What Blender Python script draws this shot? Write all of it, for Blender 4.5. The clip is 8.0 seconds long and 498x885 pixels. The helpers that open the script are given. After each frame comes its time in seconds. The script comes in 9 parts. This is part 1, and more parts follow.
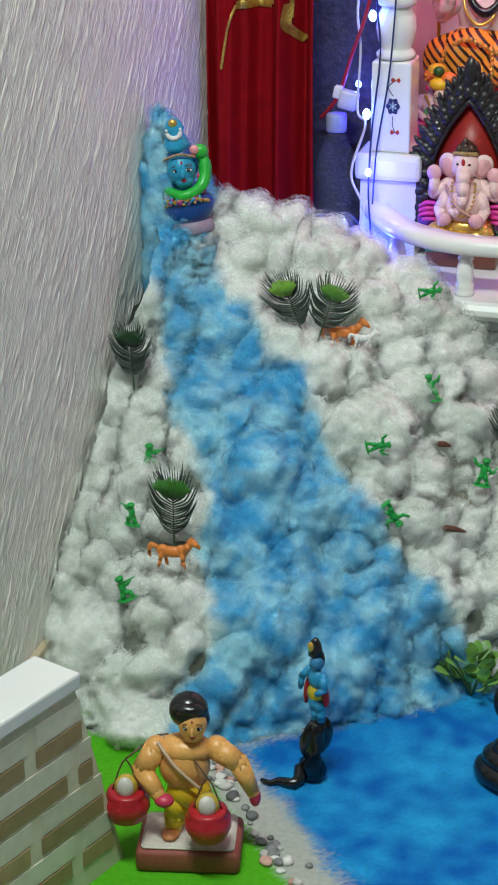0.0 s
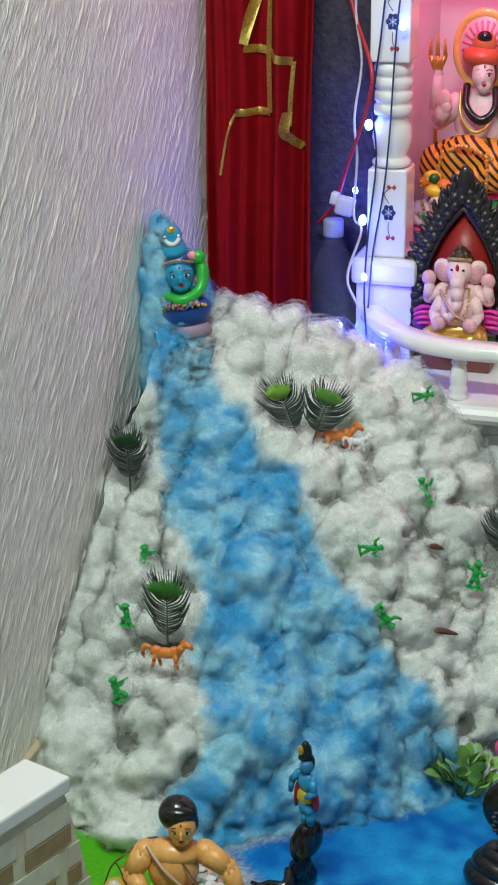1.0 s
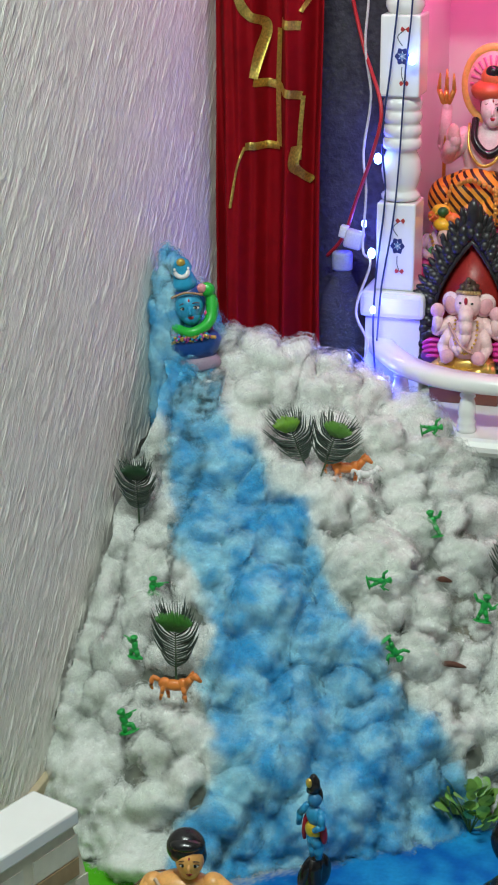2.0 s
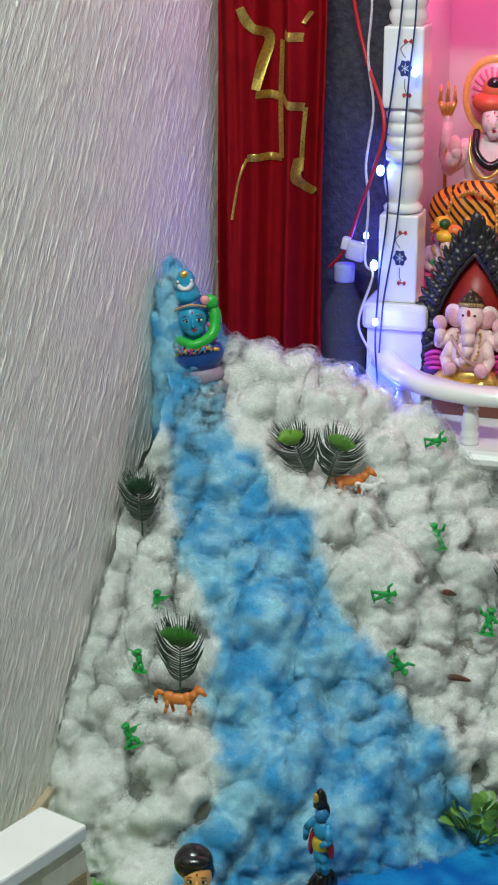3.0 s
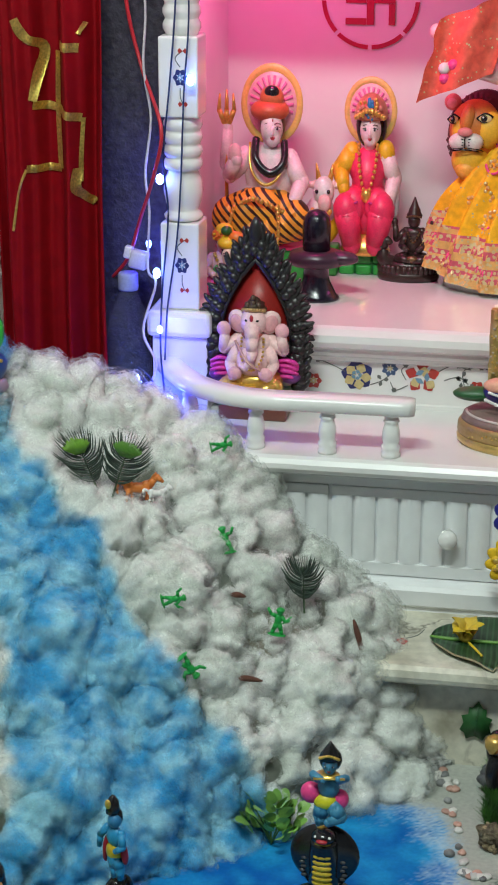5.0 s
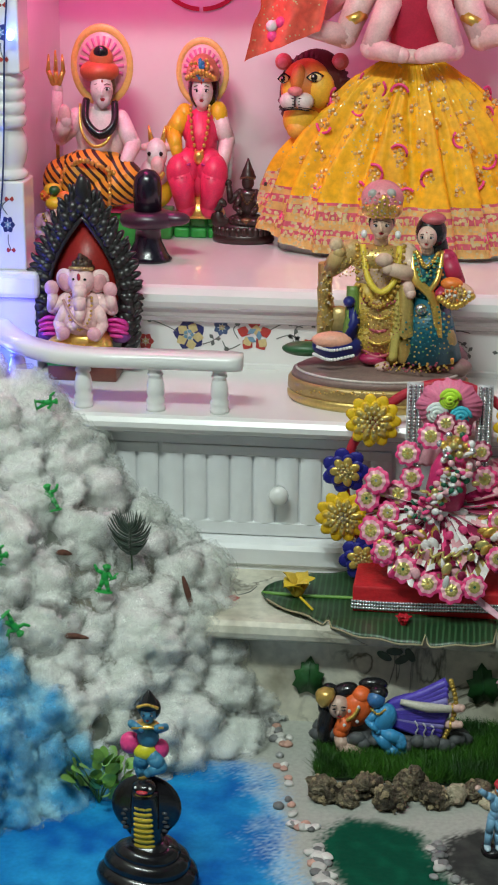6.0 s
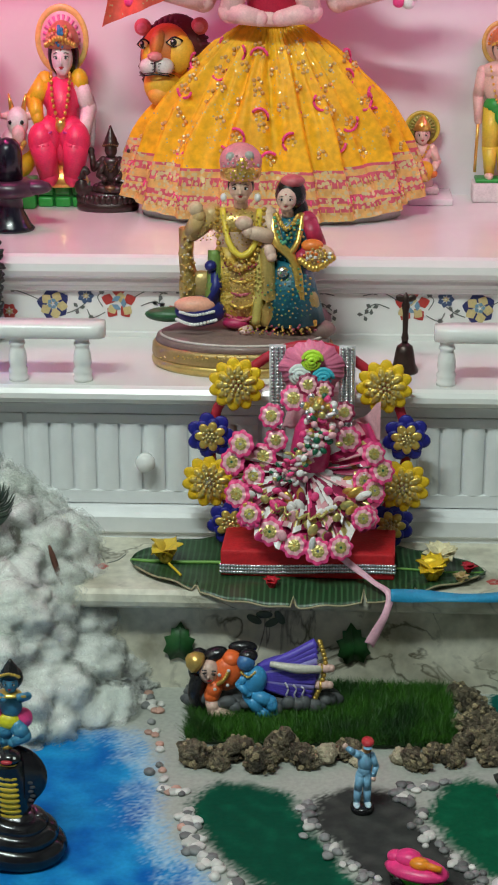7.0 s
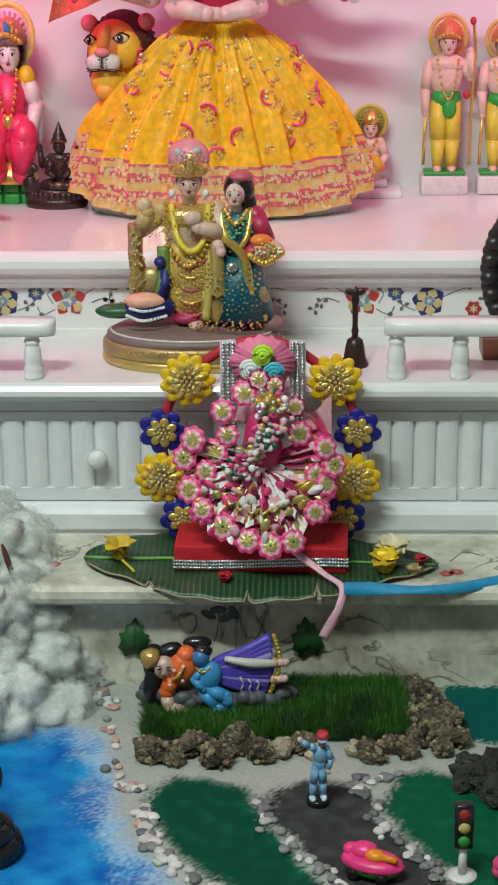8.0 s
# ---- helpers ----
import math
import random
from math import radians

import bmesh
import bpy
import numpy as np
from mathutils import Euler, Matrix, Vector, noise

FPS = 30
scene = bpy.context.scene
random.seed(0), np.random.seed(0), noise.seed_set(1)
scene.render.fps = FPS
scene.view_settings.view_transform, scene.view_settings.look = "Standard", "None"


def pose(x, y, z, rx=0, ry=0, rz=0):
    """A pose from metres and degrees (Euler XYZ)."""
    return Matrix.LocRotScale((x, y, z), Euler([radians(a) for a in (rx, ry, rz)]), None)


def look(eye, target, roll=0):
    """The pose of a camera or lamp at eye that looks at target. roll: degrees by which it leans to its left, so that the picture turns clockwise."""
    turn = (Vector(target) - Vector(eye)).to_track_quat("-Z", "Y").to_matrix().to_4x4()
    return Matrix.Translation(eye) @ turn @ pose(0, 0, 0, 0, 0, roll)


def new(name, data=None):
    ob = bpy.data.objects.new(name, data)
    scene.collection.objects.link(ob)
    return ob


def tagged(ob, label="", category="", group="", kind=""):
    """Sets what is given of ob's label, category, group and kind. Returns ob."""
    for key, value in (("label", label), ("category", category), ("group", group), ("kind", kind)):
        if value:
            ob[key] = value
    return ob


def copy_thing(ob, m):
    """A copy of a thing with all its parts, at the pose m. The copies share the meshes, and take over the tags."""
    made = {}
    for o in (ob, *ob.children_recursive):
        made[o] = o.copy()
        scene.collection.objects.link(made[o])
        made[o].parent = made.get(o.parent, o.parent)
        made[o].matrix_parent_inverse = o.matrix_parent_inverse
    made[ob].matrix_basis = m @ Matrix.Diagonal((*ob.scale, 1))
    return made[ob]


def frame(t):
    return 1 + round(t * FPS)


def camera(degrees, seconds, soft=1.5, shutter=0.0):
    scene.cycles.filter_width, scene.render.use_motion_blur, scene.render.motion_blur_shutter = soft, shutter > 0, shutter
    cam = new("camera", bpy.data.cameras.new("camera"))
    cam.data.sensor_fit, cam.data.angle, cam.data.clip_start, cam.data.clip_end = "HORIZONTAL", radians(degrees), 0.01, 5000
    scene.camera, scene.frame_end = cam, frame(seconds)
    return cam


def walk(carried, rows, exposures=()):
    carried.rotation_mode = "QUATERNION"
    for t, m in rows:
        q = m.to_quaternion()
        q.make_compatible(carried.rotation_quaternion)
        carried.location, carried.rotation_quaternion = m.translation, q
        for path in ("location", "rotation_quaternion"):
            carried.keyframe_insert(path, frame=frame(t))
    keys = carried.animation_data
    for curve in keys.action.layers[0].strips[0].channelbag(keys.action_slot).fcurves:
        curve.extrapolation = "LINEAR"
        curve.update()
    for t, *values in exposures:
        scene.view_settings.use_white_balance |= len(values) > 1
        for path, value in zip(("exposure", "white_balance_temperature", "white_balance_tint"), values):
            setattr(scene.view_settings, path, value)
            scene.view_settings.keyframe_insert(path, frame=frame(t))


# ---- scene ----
cam = camera(16.0, 8.0, soft=2.0)
PATH = [
    (0, (0.7633, -0.7340, 1.1275), (0.2522, 1.0305, 0.3367), -0.55),
    (0.5, (0.7716, -0.7375, 1.1503), (0.2391, 1.0446, 0.4152), -0.46),
    (1, (0.7888, -0.7448, 1.1600), (0.2558, 1.0498, 0.4562), -0.32),
    (1.5, (0.7918, -0.7495, 1.1620), (0.2446, 1.0495, 0.4806), -0.28),
    (3, (0.7626, -0.7473, 1.1667), (0.2339, 1.0641, 0.5039), -0.01),
    (3.5, (0.7547, -0.7539, 1.1666), (0.2258, 1.0607, 0.5126), 0.10),
    (4, (0.7524, -0.7596, 1.1618), (0.2653, 1.0659, 0.5060), 0.26),
    (4.5, (0.7694, -0.7569, 1.1690), (0.3697, 1.0906, 0.5156), 0.46),
    (5, (0.8053, -0.7518, 1.1680), (0.4760, 1.1099, 0.5158), 0.13),
    (5.2, (0.8176, -0.7496, 1.1637), (0.5228, 1.1179, 0.5114), 0.32),
    (6.3, (0.9107, -0.7359, 1.0826), (0.7265, 1.1497, 0.4417), 0.15),
    (6.5, (0.9206, -0.7351, 1.0852), (0.7566, 1.1471, 0.4291), 0.05),
    (7, (0.9380, -0.7323, 1.0771), (0.8391, 1.1509, 0.4109), -0.17),
    (7.5, (0.9433, -0.7328, 1.0786), (0.8741, 1.1510, 0.4103), -0.45),
    (8, (0.9454, -0.7337, 1.0819), (0.8946, 1.1484, 0.4071), -0.49),
]
walk(cam, [(t, look(e, g, r)) for t, e, g, r in PATH], exposures=[(0.0, 0.04), (4.0, -0.02), (6.5, -0.08), (7.0, -0.08), (8.0, 0.04)])

# ---- world and lamps ----
world = bpy.data.worlds.new("room_air")
world.use_nodes = True
world.node_tree.nodes["Background"].inputs[0].default_value = (0.9, 0.93, 1.0, 1)
world.node_tree.nodes["Background"].inputs[1].default_value = 0.008
scene.world = world


def lamp(name, kind, where, aim, power, colour, size=0.1, size_y=None):
    d = bpy.data.lights.new(name, kind)
    d.energy, d.color = power, colour
    if kind == "AREA":
        d.shape, d.size, d.size_y = "RECTANGLE", size, size_y or size
    else:
        d.shadow_soft_size = size
    ob = new(name, d)
    ob.matrix_world = look(where, aim)
    return ob


# tube light of the room, high on the side behind the viewer, and the pink LED strips inside the shrine
lamp("room_tube", "AREA", (0.30, 0.0, 2.35), (0.70, 1.5, 0.2), 57.0, (0.86, 1.0, 0.94), 1.2, 0.10)
lamp("pink_strip_west", "AREA", (0.40, 1.84, 1.07), (0.55, 1.98, 0.5), 1.35, (1.0, 0.06, 0.34), 0.25, 0.03)
lamp("pink_strip_east", "AREA", (1.36, 1.84, 1.07), (1.15, 1.98, 0.5), 1.0, (1.0, 0.10, 0.50), 0.25, 0.03)
# added pink fill for the plaster wall near the curtain, without a visible source
lamp("pink_wall_fill", "AREA", (0.30, 1.60, 1.20), (0.0, 1.42, 0.85), 0.4, (0.9, 0.25, 0.8), 0.12, 0.02)
for where, power in (((0.262, 1.548, 0.432), 0.26), ((0.232, 1.680, 0.600), 0.14), ((0.240, 1.672, 0.715), 0.12), ((0.276, 1.595, 0.500), 0.16)):
    lamp("blue_led", "POINT", where, (where[0], where[1], 0), 1.35 * power, (0.06, 0.06, 1.0), 0.012)

# ---- materials ----
def mat(name, colour, rough=0.5, metal=0.0, vary=0.12, scale=60.0, bump=0.15, bscale=None, second=None, amount=0.5, sss=0.0, coat=0.0, dist=0.002, random_obj=0.0, world=False):
    """A surface with a base colour that varies at two scales, a second colour in patches, and fine relief."""
    m = bpy.data.materials.new(name)
    m.use_nodes = True
    n, l = m.node_tree.nodes, m.node_tree.links
    b = n["Principled BSDF"]
    b.inputs["Roughness"].default_value = rough
    b.inputs["Metallic"].default_value = metal
    b.inputs["Coat Weight"].default_value = coat
    if sss:
        b.inputs["Subsurface Weight"].default_value = sss
        b.inputs["Subsurface Radius"].default_value = (1, 1, 1)
        b.inputs["Subsurface Scale"].default_value = 0.006
    tc = n.new("ShaderNodeNewGeometry" if world else "ShaderNodeTexCoord")
    place = tc.outputs["Position" if world else "Object"]

    def noise_of(sc, detail=4.0):
        t = n.new("ShaderNodeTexNoise")
        t.inputs["Scale"].default_value, t.inputs["Detail"].default_value = sc, detail
        l.new(place, t.inputs["Vector"])
        return t

    big, fine = noise_of(scale * 0.16), noise_of(scale)
    ramp = n.new("ShaderNodeMix")
    ramp.data_type = "RGBA"
    ramp.inputs["A"].default_value = (*colour, 1)
    ramp.inputs["B"].default_value = (*(second or [c * 0.6 for c in colour]), 1)
    mr = n.new("ShaderNodeMapRange")
    mr.inputs[1].default_value, mr.inputs[2].default_value = 0.45, 0.7
    mr.inputs[4].default_value = amount if second else vary * 1.5
    l.new(big.outputs["Fac"], mr.inputs[0])
    l.new(mr.outputs[0], ramp.inputs["Factor"])
    hsv = n.new("ShaderNodeHueSaturation")
    l.new(ramp.outputs["Result"], hsv.inputs["Color"])
    v = n.new("ShaderNodeMapRange")
    v.inputs[1].default_value, v.inputs[2].default_value = 0.3, 0.7
    v.inputs[3].default_value, v.inputs[4].default_value = 1 - vary, 1 + vary
    l.new(fine.outputs["Fac"], v.inputs[0])
    out = v.outputs[0]
    if random_obj:
        oi, k = n.new("ShaderNodeObjectInfo"), n.new("ShaderNodeMapRange")
        k.inputs[3].default_value, k.inputs[4].default_value = 1 - random_obj, 1 + random_obj
        l.new(oi.outputs["Random"], k.inputs[0])
        mu = n.new("ShaderNodeMath")
        mu.operation = "MULTIPLY"
        l.new(out, mu.inputs[0]), l.new(k.outputs[0], mu.inputs[1])
        out = mu.outputs[0]
    l.new(out, hsv.inputs["Value"])
    l.new(hsv.outputs["Color"], b.inputs["Base Color"])
    if bump:
        bt = noise_of(bscale or scale * 1.5, 6.0)
        bp = n.new("ShaderNodeBump")
        bp.inputs["Strength"].default_value, bp.inputs["Distance"].default_value = bump, dist
        l.new(bt.outputs["Fac"], bp.inputs["Height"])
        l.new(bp.outputs["Normal"], b.inputs["Normal"])
    return m


def glow(name, colour, strength):
    m = bpy.data.materials.new(name)
    m.use_nodes = True
    b = m.node_tree.nodes["Principled BSDF"]
    b.inputs["Base Color"].default_value = (*colour, 1)
    b.inputs["Emission Color"].default_value = (*colour, 1)
    b.inputs["Emission Strength"].default_value = strength
    return m


M = dict(
    marble=mat("white_marble", (0.80, 0.79, 0.77), 0.18, vary=0.03, scale=14, bump=0.02, coat=0.2),
    paint=mat("white_paint", (0.78, 0.79, 0.80), 0.4, vary=0.04, scale=30, bump=0.05),
    backpink=mat("shrine_back_wall", (0.78, 0.74, 0.76), 0.45, vary=0.03, scale=12, bump=0.02),
    plaster=mat("combed_plaster", (0.86, 0.83, 0.77), 0.6, vary=0.05, scale=60, bump=0.6, bscale=170, dist=0.002),
    # off-white room darkened to mid grey so that less light bounces back
    roomwall=mat("room_dim_grey", (0.27, 0.28, 0.27), 0.8, vary=0.05, scale=5, bump=0.05),
    darkwall=mat("dark_plaster", (0.055, 0.05, 0.062), 0.7, vary=0.3, scale=90, bump=1.0, bscale=120, dist=0.004),
    velvet=mat("red_velvet", (0.25, 0.002, 0.006), 0.7, vary=0.12, scale=50, bump=0.1),
    gold=mat("gold_trim", (0.75, 0.52, 0.12), 0.3, 0.8, vary=0.3, scale=300, bump=0.5),
    floor=mat("painted_board", (0.66, 0.66, 0.62), 0.6, vary=0.06, scale=25, bump=0.1),
)


def combed(m):
    """Adds fine slanting trowel scratches to the plaster's relief."""
    n, l = m.node_tree.nodes, m.node_tree.links
    geo, sep, com, sl, t, bp = n.new("ShaderNodeNewGeometry"), n.new("ShaderNodeSeparateXYZ"), n.new("ShaderNodeCombineXYZ"), n.new("ShaderNodeMath"), n.new("ShaderNodeTexNoise"), n.new("ShaderNodeBump")
    sl.operation = "MULTIPLY_ADD"
    sl.inputs[1].default_value = -0.85
    l.new(geo.outputs["Position"], sep.inputs[0]), l.new(sep.outputs[2], sl.inputs[0]), l.new(sep.outputs[1], sl.inputs[2])
    across, along = n.new("ShaderNodeMath"), n.new("ShaderNodeMath")
    for node, k in ((across, 300.0), (along, 42.0)):
        node.operation = "MULTIPLY"
        node.inputs[1].default_value = k
    l.new(sl.outputs[0], across.inputs[0]), l.new(sep.outputs[2], along.inputs[0])
    l.new(across.outputs[0], com.inputs[0]), l.new(along.outputs[0], com.inputs[1])
    t.inputs["Scale"].default_value, t.inputs["Detail"].default_value = 1.0, 4
    l.new(com.outputs[0], t.inputs["Vector"])
    bp.inputs["Strength"].default_value, bp.inputs["Distance"].default_value = 1.0, 0.0035
    b = n["Principled BSDF"]
    l.new(t.outputs["Fac"], bp.inputs["Height"]), l.new(b.inputs["Normal"].links[0].from_socket, bp.inputs["Normal"]), l.new(bp.outputs["Normal"], b.inputs["Normal"])


combed(M["plaster"])
for key in ("velvet", "darkwall"):
    M[key].node_tree.nodes["Principled BSDF"].inputs["Specular IOR Level"].default_value = 0.12


def veined_marble():
    """Pale greenish marble with broken dark veins and stains."""
    m = mat("veined_marble", (0.68, 0.65, 0.54), 0.3, vary=0.12, scale=85, bump=0.03, second=(0.25, 0.22, 0.14), amount=0.8)
    n, l = m.node_tree.nodes, m.node_tree.links
    b = n["Principled BSDF"]
    tc, a, c, cr, mx, mu, mr = n.new("ShaderNodeTexCoord"), n.new("ShaderNodeTexNoise"), n.new("ShaderNodeTexNoise"), n.new("ShaderNodeValToRGB"), n.new("ShaderNodeMix"), n.new("ShaderNodeMath"), n.new("ShaderNodeMapRange")
    a.inputs["Scale"].default_value, a.inputs["Detail"].default_value, a.inputs["Distortion"].default_value = 9, 8, 1.4
    c.inputs["Scale"].default_value, c.inputs["Detail"].default_value = 7, 3
    e = cr.color_ramp.elements
    e[0].position, e[0].color = 0.475, (0, 0, 0, 1)
    e[1].position, e[1].color = 0.50, (1, 1, 1, 1)
    k = e.new(0.525)
    k.color = (0, 0, 0, 1)
    mr.inputs[1].default_value, mr.inputs[2].default_value, mr.inputs[4].default_value = 0.40, 0.60, 0.95
    mu.operation = "MULTIPLY"
    l.new(tc.outputs["Object"], a.inputs["Vector"]), l.new(tc.outputs["Object"], c.inputs["Vector"])
    l.new(a.outputs["Fac"], cr.inputs[0]), l.new(c.outputs["Fac"], mr.inputs[0]), l.new(cr.outputs[0], mu.inputs[0]), l.new(mr.outputs[0], mu.inputs[1])
    mx.data_type = "RGBA"
    old = b.inputs["Base Color"].links[0].from_socket
    l.new(mu.outputs[0], mx.inputs["Factor"]), l.new(old, mx.inputs["A"])
    mx.inputs["B"].default_value = (0.10, 0.085, 0.05, 1)
    l.new(mx.outputs["Result"], b.inputs["Base Color"])
    return m


M["veined"] = veined_marble()


def cotton(name, cover=None):
    """Cotton wool, dyed blue where the mesh says so: matt, lets light through, clouded. With cover (lo, hi, most), an airy outer layer with gaps."""
    m = bpy.data.materials.new(name)
    m.use_nodes = True
    n, l = m.node_tree.nodes, m.node_tree.links
    b = n["Principled BSDF"]
    geo, dye = n.new("ShaderNodeNewGeometry"), n.new("ShaderNodeAttribute")
    dye.attribute_name = "dye"

    def noise_at(scale, detail=7, twist=0.5):
        t = n.new("ShaderNodeTexNoise")
        t.inputs["Scale"].default_value, t.inputs["Detail"].default_value, t.inputs["Distortion"].default_value = scale, detail, twist
        l.new(geo.outputs["Position"], t.inputs["Vector"])
        return t.outputs["Fac"]

    def clouds(scale, lo, hi, deep, pale):
        mr, mx = n.new("ShaderNodeMapRange"), n.new("ShaderNodeMix")
        mr.inputs[1].default_value, mr.inputs[2].default_value = lo, hi
        mr.interpolation_type = "SMOOTHSTEP"
        l.new(noise_at(scale), mr.inputs[0])
        mx.data_type = "RGBA"
        mx.inputs["A"].default_value, mx.inputs["B"].default_value = (*deep, 1), (*pale, 1)
        l.new(mr.outputs[0], mx.inputs["Factor"])
        return mx.outputs["Result"]

    white = clouds(16, 0.36, 0.58, (0.80, 0.83, 0.78), (0.92, 0.93, 0.90))
    blue = clouds(26, 0.34, 0.64, (0.10, 0.49, 0.80), (0.48, 0.79, 0.90))
    mix = n.new("ShaderNodeMix")
    mix.data_type = "RGBA"
    l.new(dye.outputs["Fac"], mix.inputs["Factor"]), l.new(white, mix.inputs["A"]), l.new(blue, mix.inputs["B"])
    col = mix.outputs["Result"]
    if cover is None:
        b.inputs["Roughness"].default_value = 1.0
        b.inputs["Specular IOR Level"].default_value = 0.0
        b.inputs["Subsurface Weight"].default_value = 0.8
        b.inputs["Subsurface Radius"].default_value = (1, 1, 1)
        b.inputs["Subsurface Scale"].default_value = 0.014
        bp = n.new("ShaderNodeBump")
        bp.inputs["Strength"].default_value, bp.inputs["Distance"].default_value = 0.2, 0.004
        l.new(noise_at(110, 9, 1.5), bp.inputs["Height"])
        l.new(col, b.inputs["Base Color"]), l.new(bp.outputs["Normal"], b.inputs["Normal"])
        return m
    # airy layer: part of the light goes on through it
    df, tr, both, gap, over = n.new("ShaderNodeBsdfDiffuse"), n.new("ShaderNodeBsdfTranslucent"), n.new("ShaderNodeMixShader"), n.new("ShaderNodeBsdfTransparent"), n.new("ShaderNodeMixShader")
    l.new(col, df.inputs["Color"]), l.new(col, tr.inputs["Color"])
    both.inputs[0].default_value = 0.3
    l.new(df.outputs[0], both.inputs[1]), l.new(tr.outputs[0], both.inputs[2])
    mixn, mr = n.new("ShaderNodeMix"), n.new("ShaderNodeMapRange")
    mixn.inputs["Factor"].default_value = 0.45
    l.new(noise_at(420, 3, 2.0), mixn.inputs["A"]), l.new(noise_at(75, 4, 1.0), mixn.inputs["B"])
    mr.interpolation_type = "SMOOTHSTEP"
    mr.inputs[1].default_value, mr.inputs[2].default_value, mr.inputs[4].default_value = cover
    l.new(mixn.outputs["Result"], mr.inputs[0]), l.new(mr.outputs[0], over.inputs[0])
    l.new(gap.outputs[0], over.inputs[1]), l.new(both.outputs[0], over.inputs[2])
    l.new(over.outputs[0], n["Material Output"].inputs["Surface"])
    n.remove(b)
    return m


M["cotton"], M["fibre"] = cotton("cotton_wool"), cotton("cotton_fibre", (0.30, 0.60, 0.45))
M["fluff"] = [cotton("cotton_fluff", (0.34 + 0.05 * k, 0.58 + 0.05 * k, 0.80 - 0.14 * k)) for k in range(3)]
M["backing"] = mat("dark_backing_cloth", (0.11, 0.12, 0.10), 0.9, vary=0.25, scale=60, bump=0.4, second=(0.20, 0.17, 0.12), amount=0.6)

_paints = {}


def pm(r, g, b, rough=0.42, metal=0.0, vary=0.09, scale=330.0, bump=0.18, coat=0.12):
    """Glazed or painted colour for small figures, made once for each colour."""
    key = (r, g, b, rough, metal)
    if key not in _paints:
        _paints[key] = mat("paint_%d" % len(_paints), (r, g, b), rough, metal, vary=vary, scale=scale, bump=bump, coat=coat, dist=0.0012, second=(r * 0.55, g * 0.50, b * 0.50), amount=0.30, world=True)
    return _paints[key]


SKIN, PINKSKIN, TAN = pm(0.75, 0.50, 0.42), pm(0.80, 0.52, 0.50), pm(0.62, 0.27, 0.09)
GOLD, BLACK, RED, PINK = pm(0.80, 0.52, 0.12, 0.28, 0.75), pm(0.012, 0.011, 0.013, 0.22), pm(0.45, 0.02, 0.03), pm(0.85, 0.06, 0.25)
BLUE, YELLOW, GREEN, WHITE = pm(0.03, 0.20, 0.42), pm(0.80, 0.48, 0.02), pm(0.03, 0.33, 0.05), pm(0.78, 0.76, 0.74)
SILVER, ORANGE, NAVY, PURPLE = pm(0.70, 0.70, 0.72, 0.22, 0.9), pm(0.80, 0.20, 0.03), pm(0.01, 0.015, 0.16), pm(0.09, 0.05, 0.33)
MAGENTA, BROWN, TEAL_P, LIME = pm(0.55, 0.02, 0.22), pm(0.10, 0.045, 0.025), pm(0.01, 0.20, 0.24), pm(0.25, 0.55, 0.03)

# ---- mesh helpers ----
def finish(name, bm, mats, parent=None, label="", smooth=True):
    me = bpy.data.meshes.new(name)
    bm.normal_update()
    bm.to_mesh(me)
    bm.free()
    for m in mats if isinstance(mats, (list, tuple)) else [mats]:
        me.materials.append(m)
    if smooth:
        me.polygons.foreach_set("use_smooth", [True] * len(me.polygons))
    ob = new(name, me)
    if parent is not None:
        ob.parent = parent
    if label:
        ob["label"] = label
    return ob


def part(name, bm, material, parent, label="", smooth=True):
    return finish(name, bm, material, parent, label, smooth)


def thing(name, label, category, group="", kind="", at=(0, 0, 0), rz=0):
    ob = new(name)
    ob.matrix_basis = pose(*at, 0, 0, rz)
    return tagged(ob, label, category, group, kind)


def put(verts, mi):
    for f in {f for v in verts for f in v.link_faces}:
        f.material_index = mi


def revolve(bm, m, prof, seg, mi):
    """Rings of (radius, height), closed at both ends by a point or a cap, placed by the matrix m."""
    cs = [(math.cos(2 * math.pi * i / seg), math.sin(2 * math.pi * i / seg)) for i in range(seg)]
    new_v, new_f = bm.verts.new, bm.faces.new
    rings = [[new_v(m @ Vector((r * c, r * s, z))) for c, s in cs] if r > 1e-9 else [new_v(m @ Vector((0, 0, z)))] for r, z in prof]
    for p, q in zip(rings, rings[1:]):
        for i in range(seg):
            j = (i + 1) % seg
            if len(p) == 1:
                f = new_f((p[0], q[j], q[i]))
            elif len(q) == 1:
                f = new_f((p[i], p[j], q[0]))
            else:
                f = new_f((p[i], p[j], q[j], q[i]))
            f.material_index = mi
    for ring, back in ((rings[0], True), (rings[-1], False)):
        if len(ring) > 1:
            new_f(ring[::-1] if back else ring).material_index = mi


_arcs = {}


def ball(bm, c, r, mi=0, rot=(0, 0, 0), u=16, v=10):
    r = (r, r, r) if isinstance(r, (int, float)) else r
    if v not in _arcs:
        _arcs[v] = [(0.0, -1.0)] + [(math.sin(math.pi * k / v), -math.cos(math.pi * k / v)) for k in range(1, v)] + [(0.0, 1.0)]
    revolve(bm, pose(*c, *rot) @ Matrix.Diagonal((*r, 1)), _arcs[v], u, mi)


def limb(bm, a, b, r0, r1, mi=0, seg=12):
    a, b = Vector(a), Vector(b)
    m = Matrix.Translation(a) @ (b - a).to_track_quat("Z", "Y").to_matrix().to_4x4()
    revolve(bm, m, [(max(r0, 1e-5), 0.0), (max(r1, 1e-5), (b - a).length)], seg, mi)


